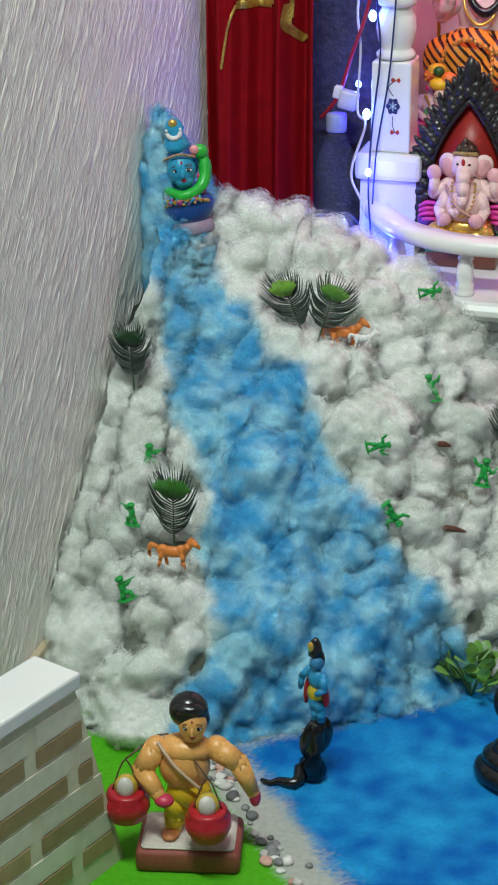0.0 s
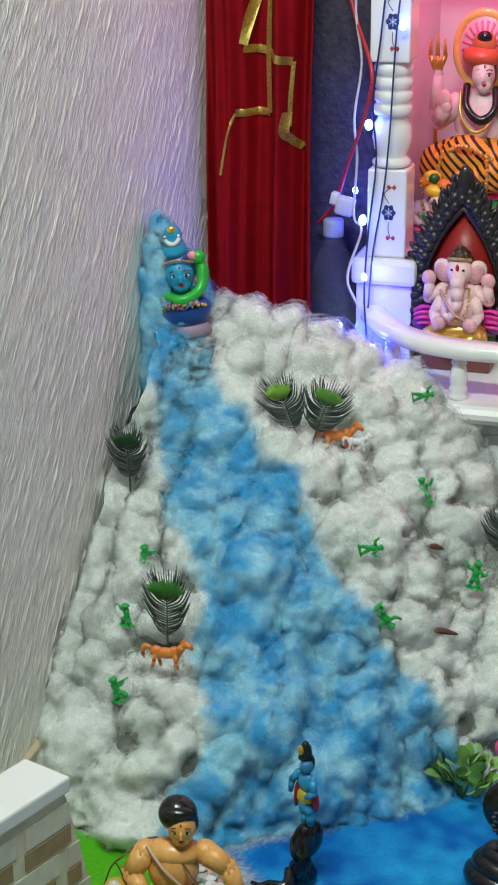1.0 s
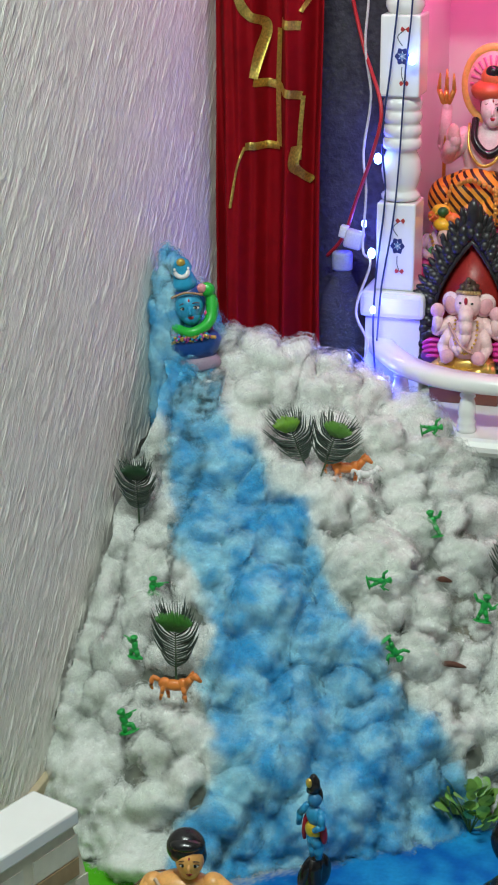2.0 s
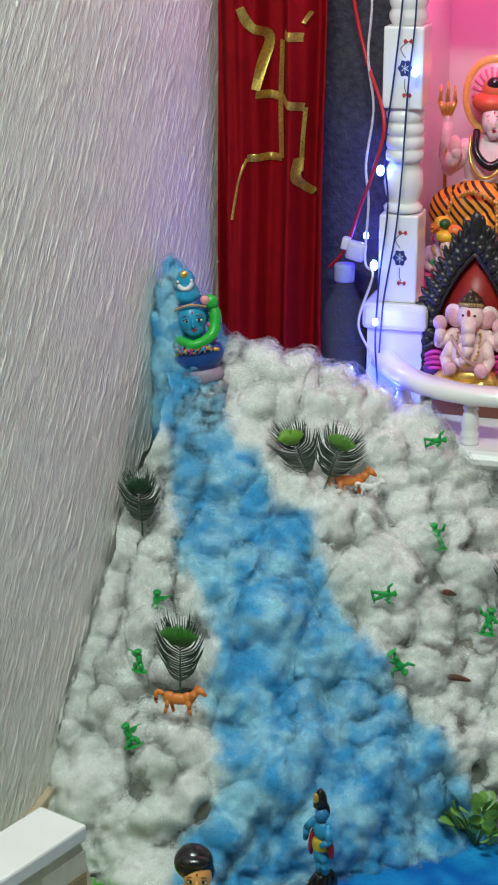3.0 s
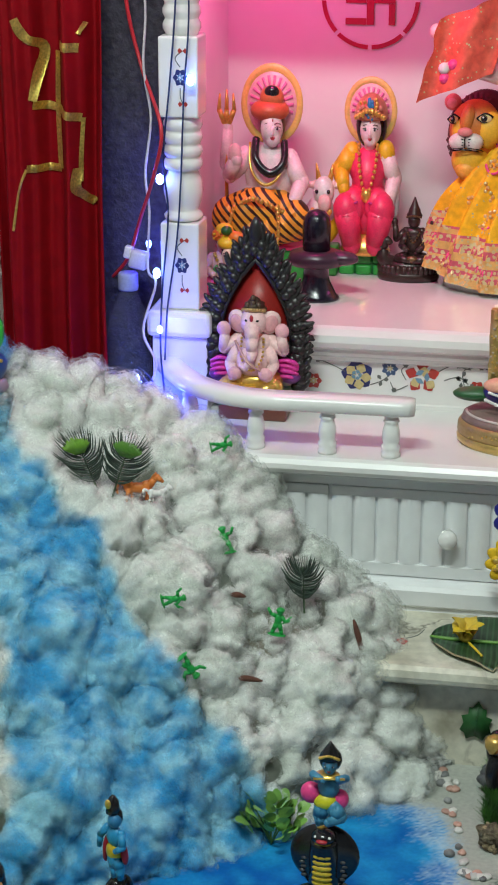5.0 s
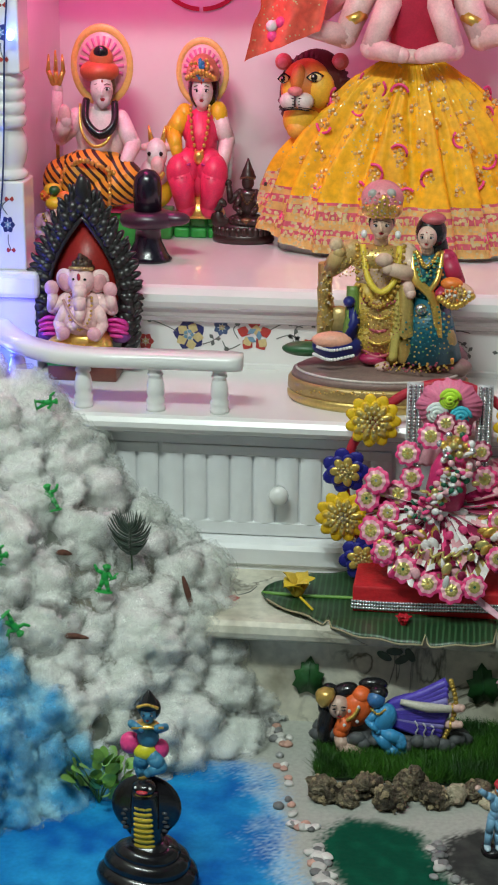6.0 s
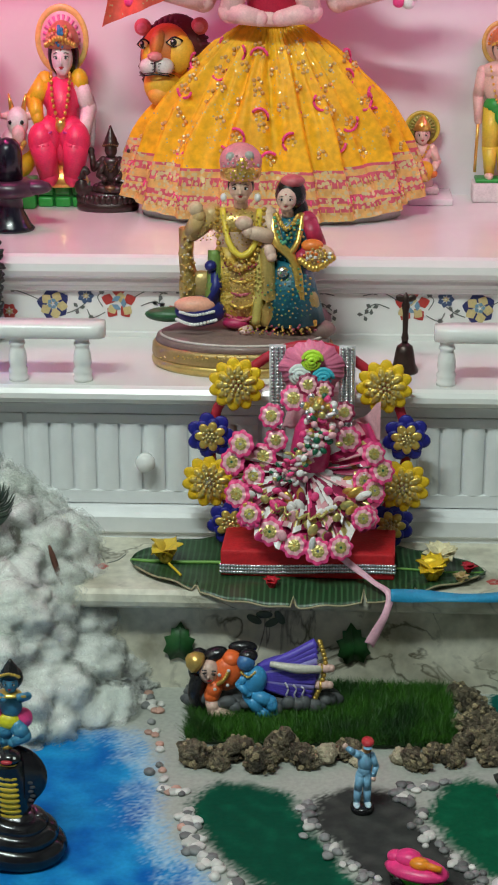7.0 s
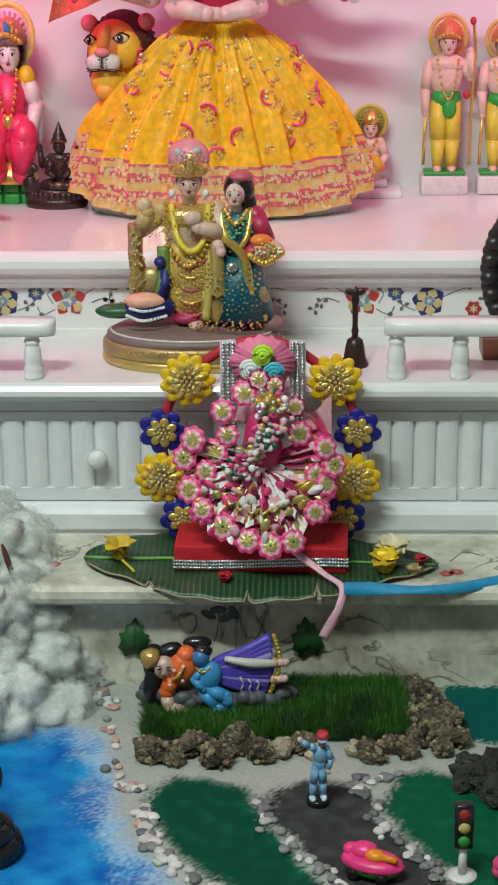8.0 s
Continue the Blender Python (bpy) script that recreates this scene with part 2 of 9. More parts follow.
def arm(bm, pts, r, mi=0, seg=10):
    """A chain of limbs with round joints."""
    n = len(pts) - 1
    rs = [r] * (n + 1) if isinstance(r, (int, float)) else r
    for i in range(n):
        limb(bm, pts[i], pts[i + 1], rs[i], rs[i + 1], mi, seg)
    for i, p in enumerate(pts):
        ball(bm, p, rs[i], mi, u=seg, v=7)


def box(bm, lo, hi, mi=0, bevel=0.0, m=None):
    lo, hi = Vector(lo), Vector(hi)
    mm = Matrix.Translation((lo + hi) / 2) @ Matrix.Diagonal((*(hi - lo), 1))
    g = bmesh.ops.create_cube(bm, size=1, matrix=(m @ mm) if m else mm)
    vs = g["verts"]
    put(vs, mi)
    if bevel:
        es = list({e for v in vs for e in v.link_edges})
        r = bmesh.ops.bevel(bm, geom=es, offset=bevel, segments=2, affect="EDGES", profile=0.5)
        for f in r["faces"]:
            f.material_index = mi
    return vs


def lathe(bm, prof, mi=0, c=(0, 0, 0), seg=24, m=None, squash=1.0):
    """A turned shape from (radius, height) pairs."""
    m = m or Matrix.Translation(c)
    rings = []
    for r, z in prof:
        rings.append([bm.verts.new(m @ Vector((r * math.cos(2 * math.pi * i / seg), squash * r * math.sin(2 * math.pi * i / seg), z))) for i in range(seg)])
    for a, b in zip(rings, rings[1:]):
        for i in range(seg):
            f = bm.faces.new((a[i], a[(i + 1) % seg], b[(i + 1) % seg], b[i]))
            f.material_index = mi
    for ring, flip in ((rings[0], True), (rings[-1], False)):
        f = bm.faces.new(ring[::-1] if flip else ring)
        f.material_index = mi


def tube(bm, pts, r, mi=0, seg=8, closed=False):
    """A round cord through points."""
    pts = [Vector(p) for p in pts]
    rings = []
    n = len(pts)
    if isinstance(r, (list, tuple)) and len(r) != n:
        r = [float(np.interp(i / (n - 1) * (len(r) - 1), range(len(r)), r)) for i in range(n)]
    for i, p in enumerate(pts):
        d = (pts[min(i + 1, n - 1)] - pts[max(i - 1, 0)]).normalized()
        q = d.to_track_quat("Z", "Y")
        rr = r[i] if isinstance(r, (list, tuple)) else r
        rings.append([bm.verts.new(p + q @ Vector((rr * math.cos(2 * math.pi * k / seg), rr * math.sin(2 * math.pi * k / seg), 0))) for k in range(seg)])
    for a, b in zip(rings, rings[1:]):
        for k in range(seg):
            bm.faces.new((a[k], a[(k + 1) % seg], b[(k + 1) % seg], b[k])).material_index = mi
    bm.faces.new(rings[0][::-1]).material_index = mi
    bm.faces.new(rings[-1]).material_index = mi


def extrude_profile(bm, prof, x0, x1, mi=0):
    """A moulding: a closed outline of (y, z) carried along x."""
    a = [bm.verts.new((x0, y, z)) for y, z in prof]
    b = [bm.verts.new((x1, y, z)) for y, z in prof]
    n = len(prof)
    for i in range(n):
        bm.faces.new((a[i], a[(i + 1) % n], b[(i + 1) % n], b[i])).material_index = mi
    bm.faces.new(a[::-1]).material_index = mi
    bm.faces.new(b).material_index = mi


def grid(bm, nx, ny, fn, mi=0):
    vs = [[bm.verts.new(fn(i / nx, j / ny)) for i in range(nx + 1)] for j in range(ny + 1)]
    for j in range(ny):
        for i in range(nx):
            bm.faces.new((vs[j][i], vs[j][i + 1], vs[j + 1][i + 1], vs[j + 1][i])).material_index = mi
    return vs


def n3(x, y, z):
    return noise.noise(Vector((x, y, z)))


def spline(pts, n):
    """Points along a smooth line through the given ones."""
    pts = [Vector(p) for p in pts]
    out = []
    k = len(pts) - 1
    for i in range(n + 1):
        u = i / n * k
        a = min(int(u), k - 1)
        s = u - a
        p0, p1, p2, p3 = pts[max(a - 1, 0)], pts[a], pts[a + 1], pts[min(a + 2, k)]
        out.append(0.5 * ((2 * p1) + (p2 - p0) * s + (2 * p0 - 5 * p1 + 4 * p2 - p3) * s * s + (3 * p1 - p0 - 3 * p2 + p3) * s ** 3))
    return out

# ---- the setting ----
X0, X1 = -1.2, 2.4          # the room's sides


def slab(name, lo, hi, material, label="", bevel=0.0, category="wall"):
    bm = bmesh.new()
    box(bm, lo, hi, bevel=bevel)
    return tagged(finish(name, bm, material, smooth=False), label, category, kind="structure")


# painted base board with ponds, road, grass and sand
def inside(poly, x, y):
    """Signed distance to a closed outline, negative inside."""
    best, odd = 9.0, False
    for (ax, ay), (bx, by) in zip(poly, poly[1:] + poly[:1]):
        dx, dy = bx - ax, by - ay
        u = max(0, min(1, ((x - ax) * dx + (y - ay) * dy) / (dx * dx + dy * dy + 1e-12)))
        best = min(best, math.hypot(x - ax - u * dx, y - ay - u * dy))
        if (ay > y) != (by > y) and x < (bx - ax) * (y - ay) / (by - ay) + ax:
            odd = not odd
    return -best if odd else best


POND = [(0.262, 0.925), (0.343, 0.989), (0.424, 1.052), (0.492, 1.132), (0.58, 1.215), (0.65, 1.232), (0.698, 1.225), (0.72, 1.169), (0.735, 1.077), (0.757, 0.981), (0.82, 0.884), (0.86, 0.70), (0.80, 0.45), (0.46, 0.45), (0.455, 0.70), (0.40, 0.762), (0.34, 0.84)]
GREEN1 = [(0.772, 1.05), (0.782, 1.088), (0.805, 1.106), (0.842, 1.104), (0.886, 1.082), (0.908, 1.038), (0.926, 0.99), (0.947, 0.952), (0.968, 0.905), (1.0, 0.80), (0.90, 0.80), (0.868, 0.885), (0.834, 0.925), (0.80, 0.98), (0.778, 1.022)]
ROAD = [(0.915, 1.048), (0.922, 1.073), (0.955, 1.100), (1.011, 1.095), (1.034, 1.068), (1.040, 1.021), (1.056, 0.991), (1.08, 0.955), (1.12, 0.87), (1.14, 0.79), (1.04, 0.79), (0.995, 0.886), (0.968, 0.929), (0.943, 0.968), (0.922, 1.01)]
GREEN2 = [(1.043, 1.045), (1.052, 1.075), (1.072, 1.113), (1.103, 1.132), (1.140, 1.106), (1.155, 1.09), (1.30, 1.09), (1.30, 0.80), (1.16, 0.79), (1.125, 0.888), (1.085, 0.957), (1.060, 1.005)]
TEAL = [(1.14, 1.343), (1.30, 1.343), (1.30, 1.17), (1.18, 1.19), (1.151, 1.208), (1.135, 1.289)]
LAWN = [(0.0, 0.93), (0.165, 0.905), (0.235, 0.882), (0.29, 0.804), (0.385, 0.704), (0.46, 0.60), (0.50, 0.45), (0.0, 0.45)]
SAND_C, LAWN_C = (0.40, 0.41, 0.37), (0.08, 0.38, 0.012)


def floor_colour(x, y):
    w = n3(x * 30, y * 30, 1.0) * 0.010 + n3(x * 140, y * 140, 2.0) * 0.005 + n3(x * 300, y * 300, 3.0) * 0.013
    c = Vector(SAND_C)

    def lay(poly, colour, soft):
        nonlocal c
        d = inside(poly, x, y) + w
        k = max(0.0, min(1.0, 0.5 - d / soft))
        c = c.lerp(Vector(colour), k * k * (3 - 2 * k))

    lay(LAWN, LAWN_C, 0.014)
    s = n3(x * 11, y * 11, 5.0) + 0.6 * n3(x * 40, y * 40, 8.0)
    blue = Vector((0.002, 0.115, 0.42)).lerp(Vector((0.02, 0.35, 0.68)), max(0, min(1, 0.35 + 0.8 * s)))
    rim = max(0.0, min(1.0, 1 + (inside(POND, x, y) + w * 3) / 0.045)) * max(0.0, min(1.0, (x - 0.60) / 0.08))
    lay(POND, blue.lerp(Vector((0.45, 0.60, 0.70)), 0.75 * rim), 0.03)
    s2 = n3(x * 50, y * 50, 3.0)
    lay(GREEN1, Vector((0.001, 0.062, 0.034)).lerp(Vector((0.003, 0.11, 0.058)), max(0, s2)), 0.020)
    lay(GREEN2, Vector((0.001, 0.085, 0.038)).lerp(Vector((0.004, 0.13, 0.06)), max(0, s2)), 0.020)
    lay(TEAL, (0.001, 0.09, 0.075), 0.008)
    lay(ROAD, Vector((0.035, 0.038, 0.036)).lerp(Vector((0.075, 0.075, 0.07)), max(0, s2 + 0.2)), 0.016)
    return c


def painted_floor():
    bm = bmesh.new()
    lay = bm.loops.layers.float_color.new("paint")
    x0, x1, y0, y1, st = 0.012, 1.30, 0.50, 1.345, 0.0034
    nx, ny = int((x1 - x0) / st), int((y1 - y0) / st)
    vs = grid(bm, nx, ny, lambda u, v: (x0 + u * (x1 - x0), y0 + v * (y1 - y0), 0.0004 * n3(u * 300, v * 200, 0)))
    bm.verts.ensure_lookup_table()
    col = [floor_colour(v.co.x, v.co.y) for row in vs for v in row]
    bm.verts.index_update()
    for f in bm.faces:
        for lp in f.loops:
            lp[lay] = (*col[lp.vert.index], 1)
    m = bpy.data.materials.new("sprayed_board_paint")
    m.use_nodes = True
    n, l = m.node_tree.nodes, m.node_tree.links
    b = n["Principled BSDF"]
    b.inputs["Roughness"].default_value = 0.7
    b.inputs["Specular IOR Level"].default_value = 0.10
    vc = n.new("ShaderNodeVertexColor")
    vc.layer_name = "paint"
    tn = n.new("ShaderNodeTexNoise")
    tn.inputs["Scale"].default_value, tn.inputs["Detail"].default_value = 160, 8
    tc = n.new("ShaderNodeTexCoord")
    l.new(tc.outputs["Object"], tn.inputs["Vector"])
    hs, mr, bp = n.new("ShaderNodeHueSaturation"), n.new("ShaderNodeMapRange"), n.new("ShaderNodeBump")
    mr.inputs[1].default_value, mr.inputs[2].default_value, mr.inputs[3].default_value, mr.inputs[4].default_value = 0.3, 0.7, 0.9, 1.1
    l.new(tn.outputs["Fac"], mr.inputs[0]), l.new(mr.outputs[0], hs.inputs["Value"]), l.new(vc.outputs["Color"], hs.inputs["Color"])
    l.new(hs.outputs["Color"], b.inputs["Base Color"])
    bp.inputs["Strength"].default_value, bp.inputs["Distance"].default_value = 0.3, 0.001
    l.new(tn.outputs["Fac"], bp.inputs["Height"]), l.new(bp.outputs["Normal"], b.inputs["Normal"])
    return tagged(finish("floor", bm, m), "board painted with blue pond, green ponds, grey road and sand", "floor", kind="structure")


painted_floor()
slab("floor_tiles", (X0, -1.7, -0.05), (X1, 2.3, -0.004), M["roomwall"], "grey floor of the room under the painted board", category="floor")


# left wall of combed plaster, with raised vertical strokes
def combed_wall():
    bm = bmesh.new()
    random.seed(4)

    def h(y, z):
        a = y - 0.85 * z + 0.006 * n3(y * 12, z * 12, 8.0)
        s = n3(a * 130, z * 17, 0.0) + 0.7 * n3(a * 210, z * 30, 3.0) + 0.35 * n3(a * 150, z * 90, 5.0)
        patch = 0.7 + 0.6 * max(0.0, 0.5 + n3(y * 7, z * 9, 2.0))
        return 0.0021 * patch * max(0.0, s - 0.02) + 0.0006 * n3(y * 60, z * 60, 6.0)

    y0, y1, z0, z1 = 0.35, 1.69, 0.0, 1.05
    grid(bm, 560, 420, lambda u, v: (0.010 + h(y0 + u * (y1 - y0), z0 + v * (z1 - z0)), y0 + u * (y1 - y0), z0 + v * (z1 - z0)))
    for f in bm.faces:
        f.normal_flip()
    wall = finish("wall_west", bm, M["plaster"])
    tagged(wall, "pale grey wall of rough combed plaster", "wall", kind="structure")
    bm = bmesh.new()
    box(bm, (-0.12, -1.7, -0.05), (0.006, 1.70, 2.5))
    part("wall_core", bm, M["plaster"], wall, smooth=False)


combed_wall()
slab("wall_back_west", (-0.12, 1.72, -0.05), (0.262, 1.80, 2.5), M["darkwall"], "dark rough plaster strip behind the curtain")
slab("wall_shrine", (0.232, 2.12, 0.30), (1.55, 2.16, 2.5), M["backpink"], "white shrine back panel in pink light")
slab("wall_shrine_side", (0.232, 1.803, 0.30), (0.262, 2.12, 2.5), M["backpink"], "pink side panel of the shrine")
# unseen shell closing the room, its grey holds down the bounced light
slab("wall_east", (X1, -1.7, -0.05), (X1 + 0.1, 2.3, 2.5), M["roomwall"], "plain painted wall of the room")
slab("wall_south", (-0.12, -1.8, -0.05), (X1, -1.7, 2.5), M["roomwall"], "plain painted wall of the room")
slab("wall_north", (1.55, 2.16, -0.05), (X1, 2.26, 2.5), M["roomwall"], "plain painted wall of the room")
slab("ceiling", (-0.12, -1.8, 2.5), (X1 + 0.1, 2.3, 2.6), M["roomwall"], "plain grey ceiling, out of view, darkened to limit bounce", category="ceiling")
slab("shrine_canopy", (0.264, 1.712, 1.10), (1.459, 2.118, 1.13), M["backpink"], "white panel roofing the shrine above the statues", category="canopy")
slab("shrine_side_east", (1.46, 1.52, 0.373), (1.50, 2.12, 2.5), M["marble"], "white marble side of the shrine")

# marble ledge
bm = bmesh.new()
extrude_profile(bm, [(1.345, -0.004), (1.345, 0.122), (1.318, 0.126), (1.312, 0.131), (1.310, 0.138), (1.312, 0.147), (1.318, 0.152), (1.52, 0.152), (1.52, -0.004)], 0.30, 1.55)
tagged(finish("ledge", bm, M["veined"], smooth=False), "veined greenish-white marble ledge with a rounded lip", "ledge", kind="structure")

# drawer front: base moulding, fluted panels, frame
FACE = 1.5
cabinet = thing("cabinet", "white painted cabinet with fluted doors below the shrine", "cabinet")
bm = bmesh.new()
extrude_profile(bm, [(1.56, 0.152), (1.488, 0.152), (1.488, 0.158), (1.482, 0.163), (1.482, 0.184), (1.486, 0.190), (1.494, 0.194), (1.502, 0.196), (1.56, 0.196)], 0.30, 1.50)
part("base_moulding", bm, M["paint"], cabinet, smooth=False)
bm = bmesh.new()
box(bm, (0.30, 1.506, 0.19), (1.50, 1.56, 0.346))
box(bm, (0.30, 1.5005, 0.326), (1.50, 1.508, 0.346))
part("body", bm, M["paint"], cabinet, smooth=False)


def fluted_door(x0, x1):
    door = new("door")
    door.parent = cabinet
    z0, z1 = 0.1975, 0.3245
    pitch = 0.0302
    n = max(1, round((x1 - x0) / pitch))
    for z0_, z1_ in ((z0, z0 + 0.0185), (z1 - 0.013, z1)):
        bm = bmesh.new()
        box(bm, (x0 + 0.0012, 1.5, z0_), (x1 - 0.0012, 1.508, z1_), bevel=0.001)
        part("rail", bm, M["paint"], door, smooth=False)
    for i in range(n):
        a, b = x0 + (x1 - x0) * i / n, x0 + (x1 - x0) * (i + 1) / n
        bm = bmesh.new()
        k = 8
        ring = [(a + 0.0018 + (b - a - 0.0036) * j / k, 1.507 - 0.008 * math.sin(math.pi * (0.12 + 0.76 * j / k)) ** 0.8) for j in range(k + 1)]
        lo = [bm.verts.new((x, y, z0 + 0.0185)) for x, y in ring]
        hi = [bm.verts.new((x, y, z1 - 0.013)) for x, y in ring]
        for j in range(k):
            bm.faces.new((lo[j], lo[j + 1], hi[j + 1], hi[j]))
        part("flute", bm, M["paint"], door)
    return door


fluted_door(0.332, 0.518)
main_door = fluted_door(0.5205, 0.834)
bm = bmesh.new()
lathe(bm, [(0.0085, 0.0), (0.0075, 0.006), (0.0085, 0.010), (0.0125, 0.014), (0.0135, 0.019), (0.012, 0.024), (0.007, 0.0275), (0.0005, 0.0285)], m=pose(0.683, 1.5, 0.263, 90))
part("knob", bm, M["marble"], main_door)
fluted_door(0.8365, 1.166)
fluted_door(1.1685, 1.46)

# shelf with a rounded lip
def shelf(name, prof, label, x0=0.30, x1=1.50, material=None):
    bm = bmesh.new()
    extrude_profile(bm, prof, x0, x1)
    return tagged(finish(name, bm, material or M["marble"], smooth=False), label, "shelf", kind="structure")


shelf("lower_shelf", [(1.72, 0.346), (1.478, 0.346), (1.470, 0.350), (1.465, 0.357), (1.465, 0.364), (1.469, 0.370), (1.476, 0.373), (1.72, 0.373)], "white marble shelf with rounded front lip")
shelf("riser", [(1.76, 0.373), (1.703, 0.373), (1.703, 0.380), (1.7055, 0.382), (1.7055, 0.440), (1.699, 0.443), (1.697, 0.449), (1.690, 0.453), (1.684, 0.459), (1.684, 0.465), (1.76, 0.465)], "white marble riser with flower inlay")
shelf("upper_shelf", [(2.12, 0.465), (1.680, 0.465), (1.672, 0.470), (1.668, 0.478), (1.670, 0.488), (1.678, 0.496), (1.686, 0.499), (2.12, 0.499)], "white marble top shelf in pink light")

# ---- cotton-wool mountain ----
def smooth01(x):
    x = max(0.0, min(1.0, x))
    return x * x * (3 - 2 * x)


def front_y(x):
    """Where the cotton meets the board."""
    pts = [(0.0, 0.93), (0.15, 0.912), (0.22, 0.915), (0.27, 0.955), (0.365, 1.01), (0.47, 1.10), (0.56, 1.20), (0.60, 1.235), (0.65, 1.30)]
    for (a, p), (b, q) in zip(pts, pts[1:]):
        if x <= b:
            return p + (q - p) * (x - a) / (b - a)
    return pts[-1][1] + (x - 0.65) * 2.2


def crest_z(x):
    pts = [(0.0, 0.595), (0.037, 0.530), (0.098, 0.490), (0.154, 0.508), (0.193, 0.482), (0.232, 0.466), (0.286, 0.440), (0.35, 0.408), (0.408, 0.360), (0.448, 0.318), (0.48, 0.280), (0.542, 0.245), (0.581, 0.205), (0.605, 0.145), (0.64, 0.065), (0.665, 0.03), (0.70, 0.01)]
    for (a, p), (b, q) in zip(pts, pts[1:]):
        if x <= b:
            return p + (q - p) * (x - a) / (b - a)
    return 0.02


def crest_y(x):
    return 1.45 if x < 0.36 else 1.45 - 0.08 * smooth01((x - 0.36) / 0.2)


def hill(x, y):
    f, c, z = front_y(x), crest_y(x), crest_z(x)
    u = (y - f) / max(0.03, c - f)
    if u <= 0:
        return -0.01
    rise = 0.055 * smooth01(u / 0.16) * min(1, z / 0.2)
    body = (z - 0.055 * min(1, z / 0.2)) * min(1.0, u) ** 1.02
    return max(0.0, rise + body)


# outline of the blue stream from the wall down to the pond, in plan
STREAM = [(0.0, 1.5), (0.0, 1.31), (0.03, 1.305), (0.053, 1.306), (0.075, 1.277), (0.085, 1.256), (0.103, 1.228), (0.133, 1.195), (0.157, 1.158), (0.172, 1.134), (0.177, 1.106), (0.182, 1.083), (0.192, 1.057), (0.206, 1.032), (0.221, 1.006), (0.218, 0.982), (0.19, 0.961), (0.2, 0.9), (0.3, 0.93), (0.4, 1.0), (0.52, 1.1), (0.502, 1.145), (0.494, 1.15), (0.473, 1.147), (0.448, 1.16), (0.42, 1.173), (0.374, 1.174), (0.357, 1.188), (0.32, 1.2), (0.298, 1.22), (0.281, 1.25), (0.256, 1.268), (0.241, 1.294), (0.193, 1.3), (0.169, 1.327), (0.133, 1.349), (0.104, 1.394), (0.075, 1.41), (0.065, 1.5)]


def stream_dye(x, y):
    """How blue the cotton is, 0 to 1, with a soft ragged rim; arrays of plan positions."""
    best, odd = np.full(x.shape, 9.0), np.zeros(x.shape, bool)
    for (ax, ay), (bx, by) in zip(STREAM, STREAM[1:] + STREAM[:1]):
        dx, dy = bx - ax, by - ay
        u = np.clip(((x - ax) * dx + (y - ay) * dy) / (dx * dx + dy * dy), 0, 1)
        best = np.minimum(best, np.hypot(x - ax - u * dx, y - ay - u * dy))
        if dy:
            odd ^= ((ay > y) != (by > y)) & (x < dx * (y - ay) / dy + ax)
    d = np.where(odd, best, -best) + 0.010 * field(x * 26, y * 26, 4.0) + 0.008 * field(x * 70, y * 70, 9.0)
    k = np.clip(0.5 + (d + 0.002) / 0.016, 0, 1)
    return k * k * (3 - 2 * k)


def field(x, y, z):
    """Smooth noise over arrays."""
    z = np.broadcast_to(np.asarray(z, float), x.shape)
    return np.array([noise.noise((a, b, c)) for a, b, c in zip(x.ravel(), y.ravel(), z.ravel())]).reshape(x.shape)


def set_dye(me, values):
    me.attributes.new("dye", "FLOAT", "POINT").data.foreach_set("value", np.asarray(values, np.float32))


def puff_list():
    """Puffs of many sizes spread over the slope, with bare gaps left between them."""
    random.seed(21)
    placed, tries = [], 0
    while len(placed) < 620 and tries < 40000:
        tries += 1
        x, y = 0.014 + 0.66 * random.random(), 0.90 + 0.60 * random.random()
        if y < front_y(x) + 0.004 or y > crest_y(x) + 0.04:
            continue
        z = hill(x, y)
        r = 0.017 + 0.034 * random.random() ** 1.5
        if y > crest_y(x) - 0.03:
            r = min(r, 0.027)
        p = Vector((x, y, z))
        if z < 0.003 or any((p - q).length < (r + s) * 0.79 for q, s in placed):
            continue
        placed.append((p, r))
    # mound under the bust
    return placed + [(Vector((x, y, hill(x, y))), r) for x, y, r in ((0.060, 1.340, 0.045), (0.100, 1.345, 0.045), (0.030, 1.360, 0.05), (0.090, 1.385, 0.045), (0.075, 1.315, 0.04))]


def sheet(name, P, dye, material, parent, stuff=False):
    """A grid of points as one smooth mesh."""
    h, w = P.shape[:2]
    me = bpy.data.meshes.new(name)
    idx = np.arange(h * w).reshape(h, w)
    quads = np.stack([idx[:-1, :-1], idx[:-1, 1:], idx[1:, 1:], idx[1:, :-1]], -1).reshape(-1, 4)
    me.from_pydata(P.reshape(-1, 3).tolist(), [], quads.tolist())
    me.polygons.foreach_set("use_smooth", [True] * len(me.polygons))
    set_dye(me, dye.ravel())
    me.materials.append(material)
    ob = new(name, me)
    ob.parent = parent
    if stuff:
        ob["kind"] = "stuff"
    return ob


def normals(Q):
    n = np.cross(np.gradient(Q, axis=1), np.gradient(Q, axis=0))
    return n / (np.linalg.norm(n, axis=-1, keepdims=True) + 1e-12)


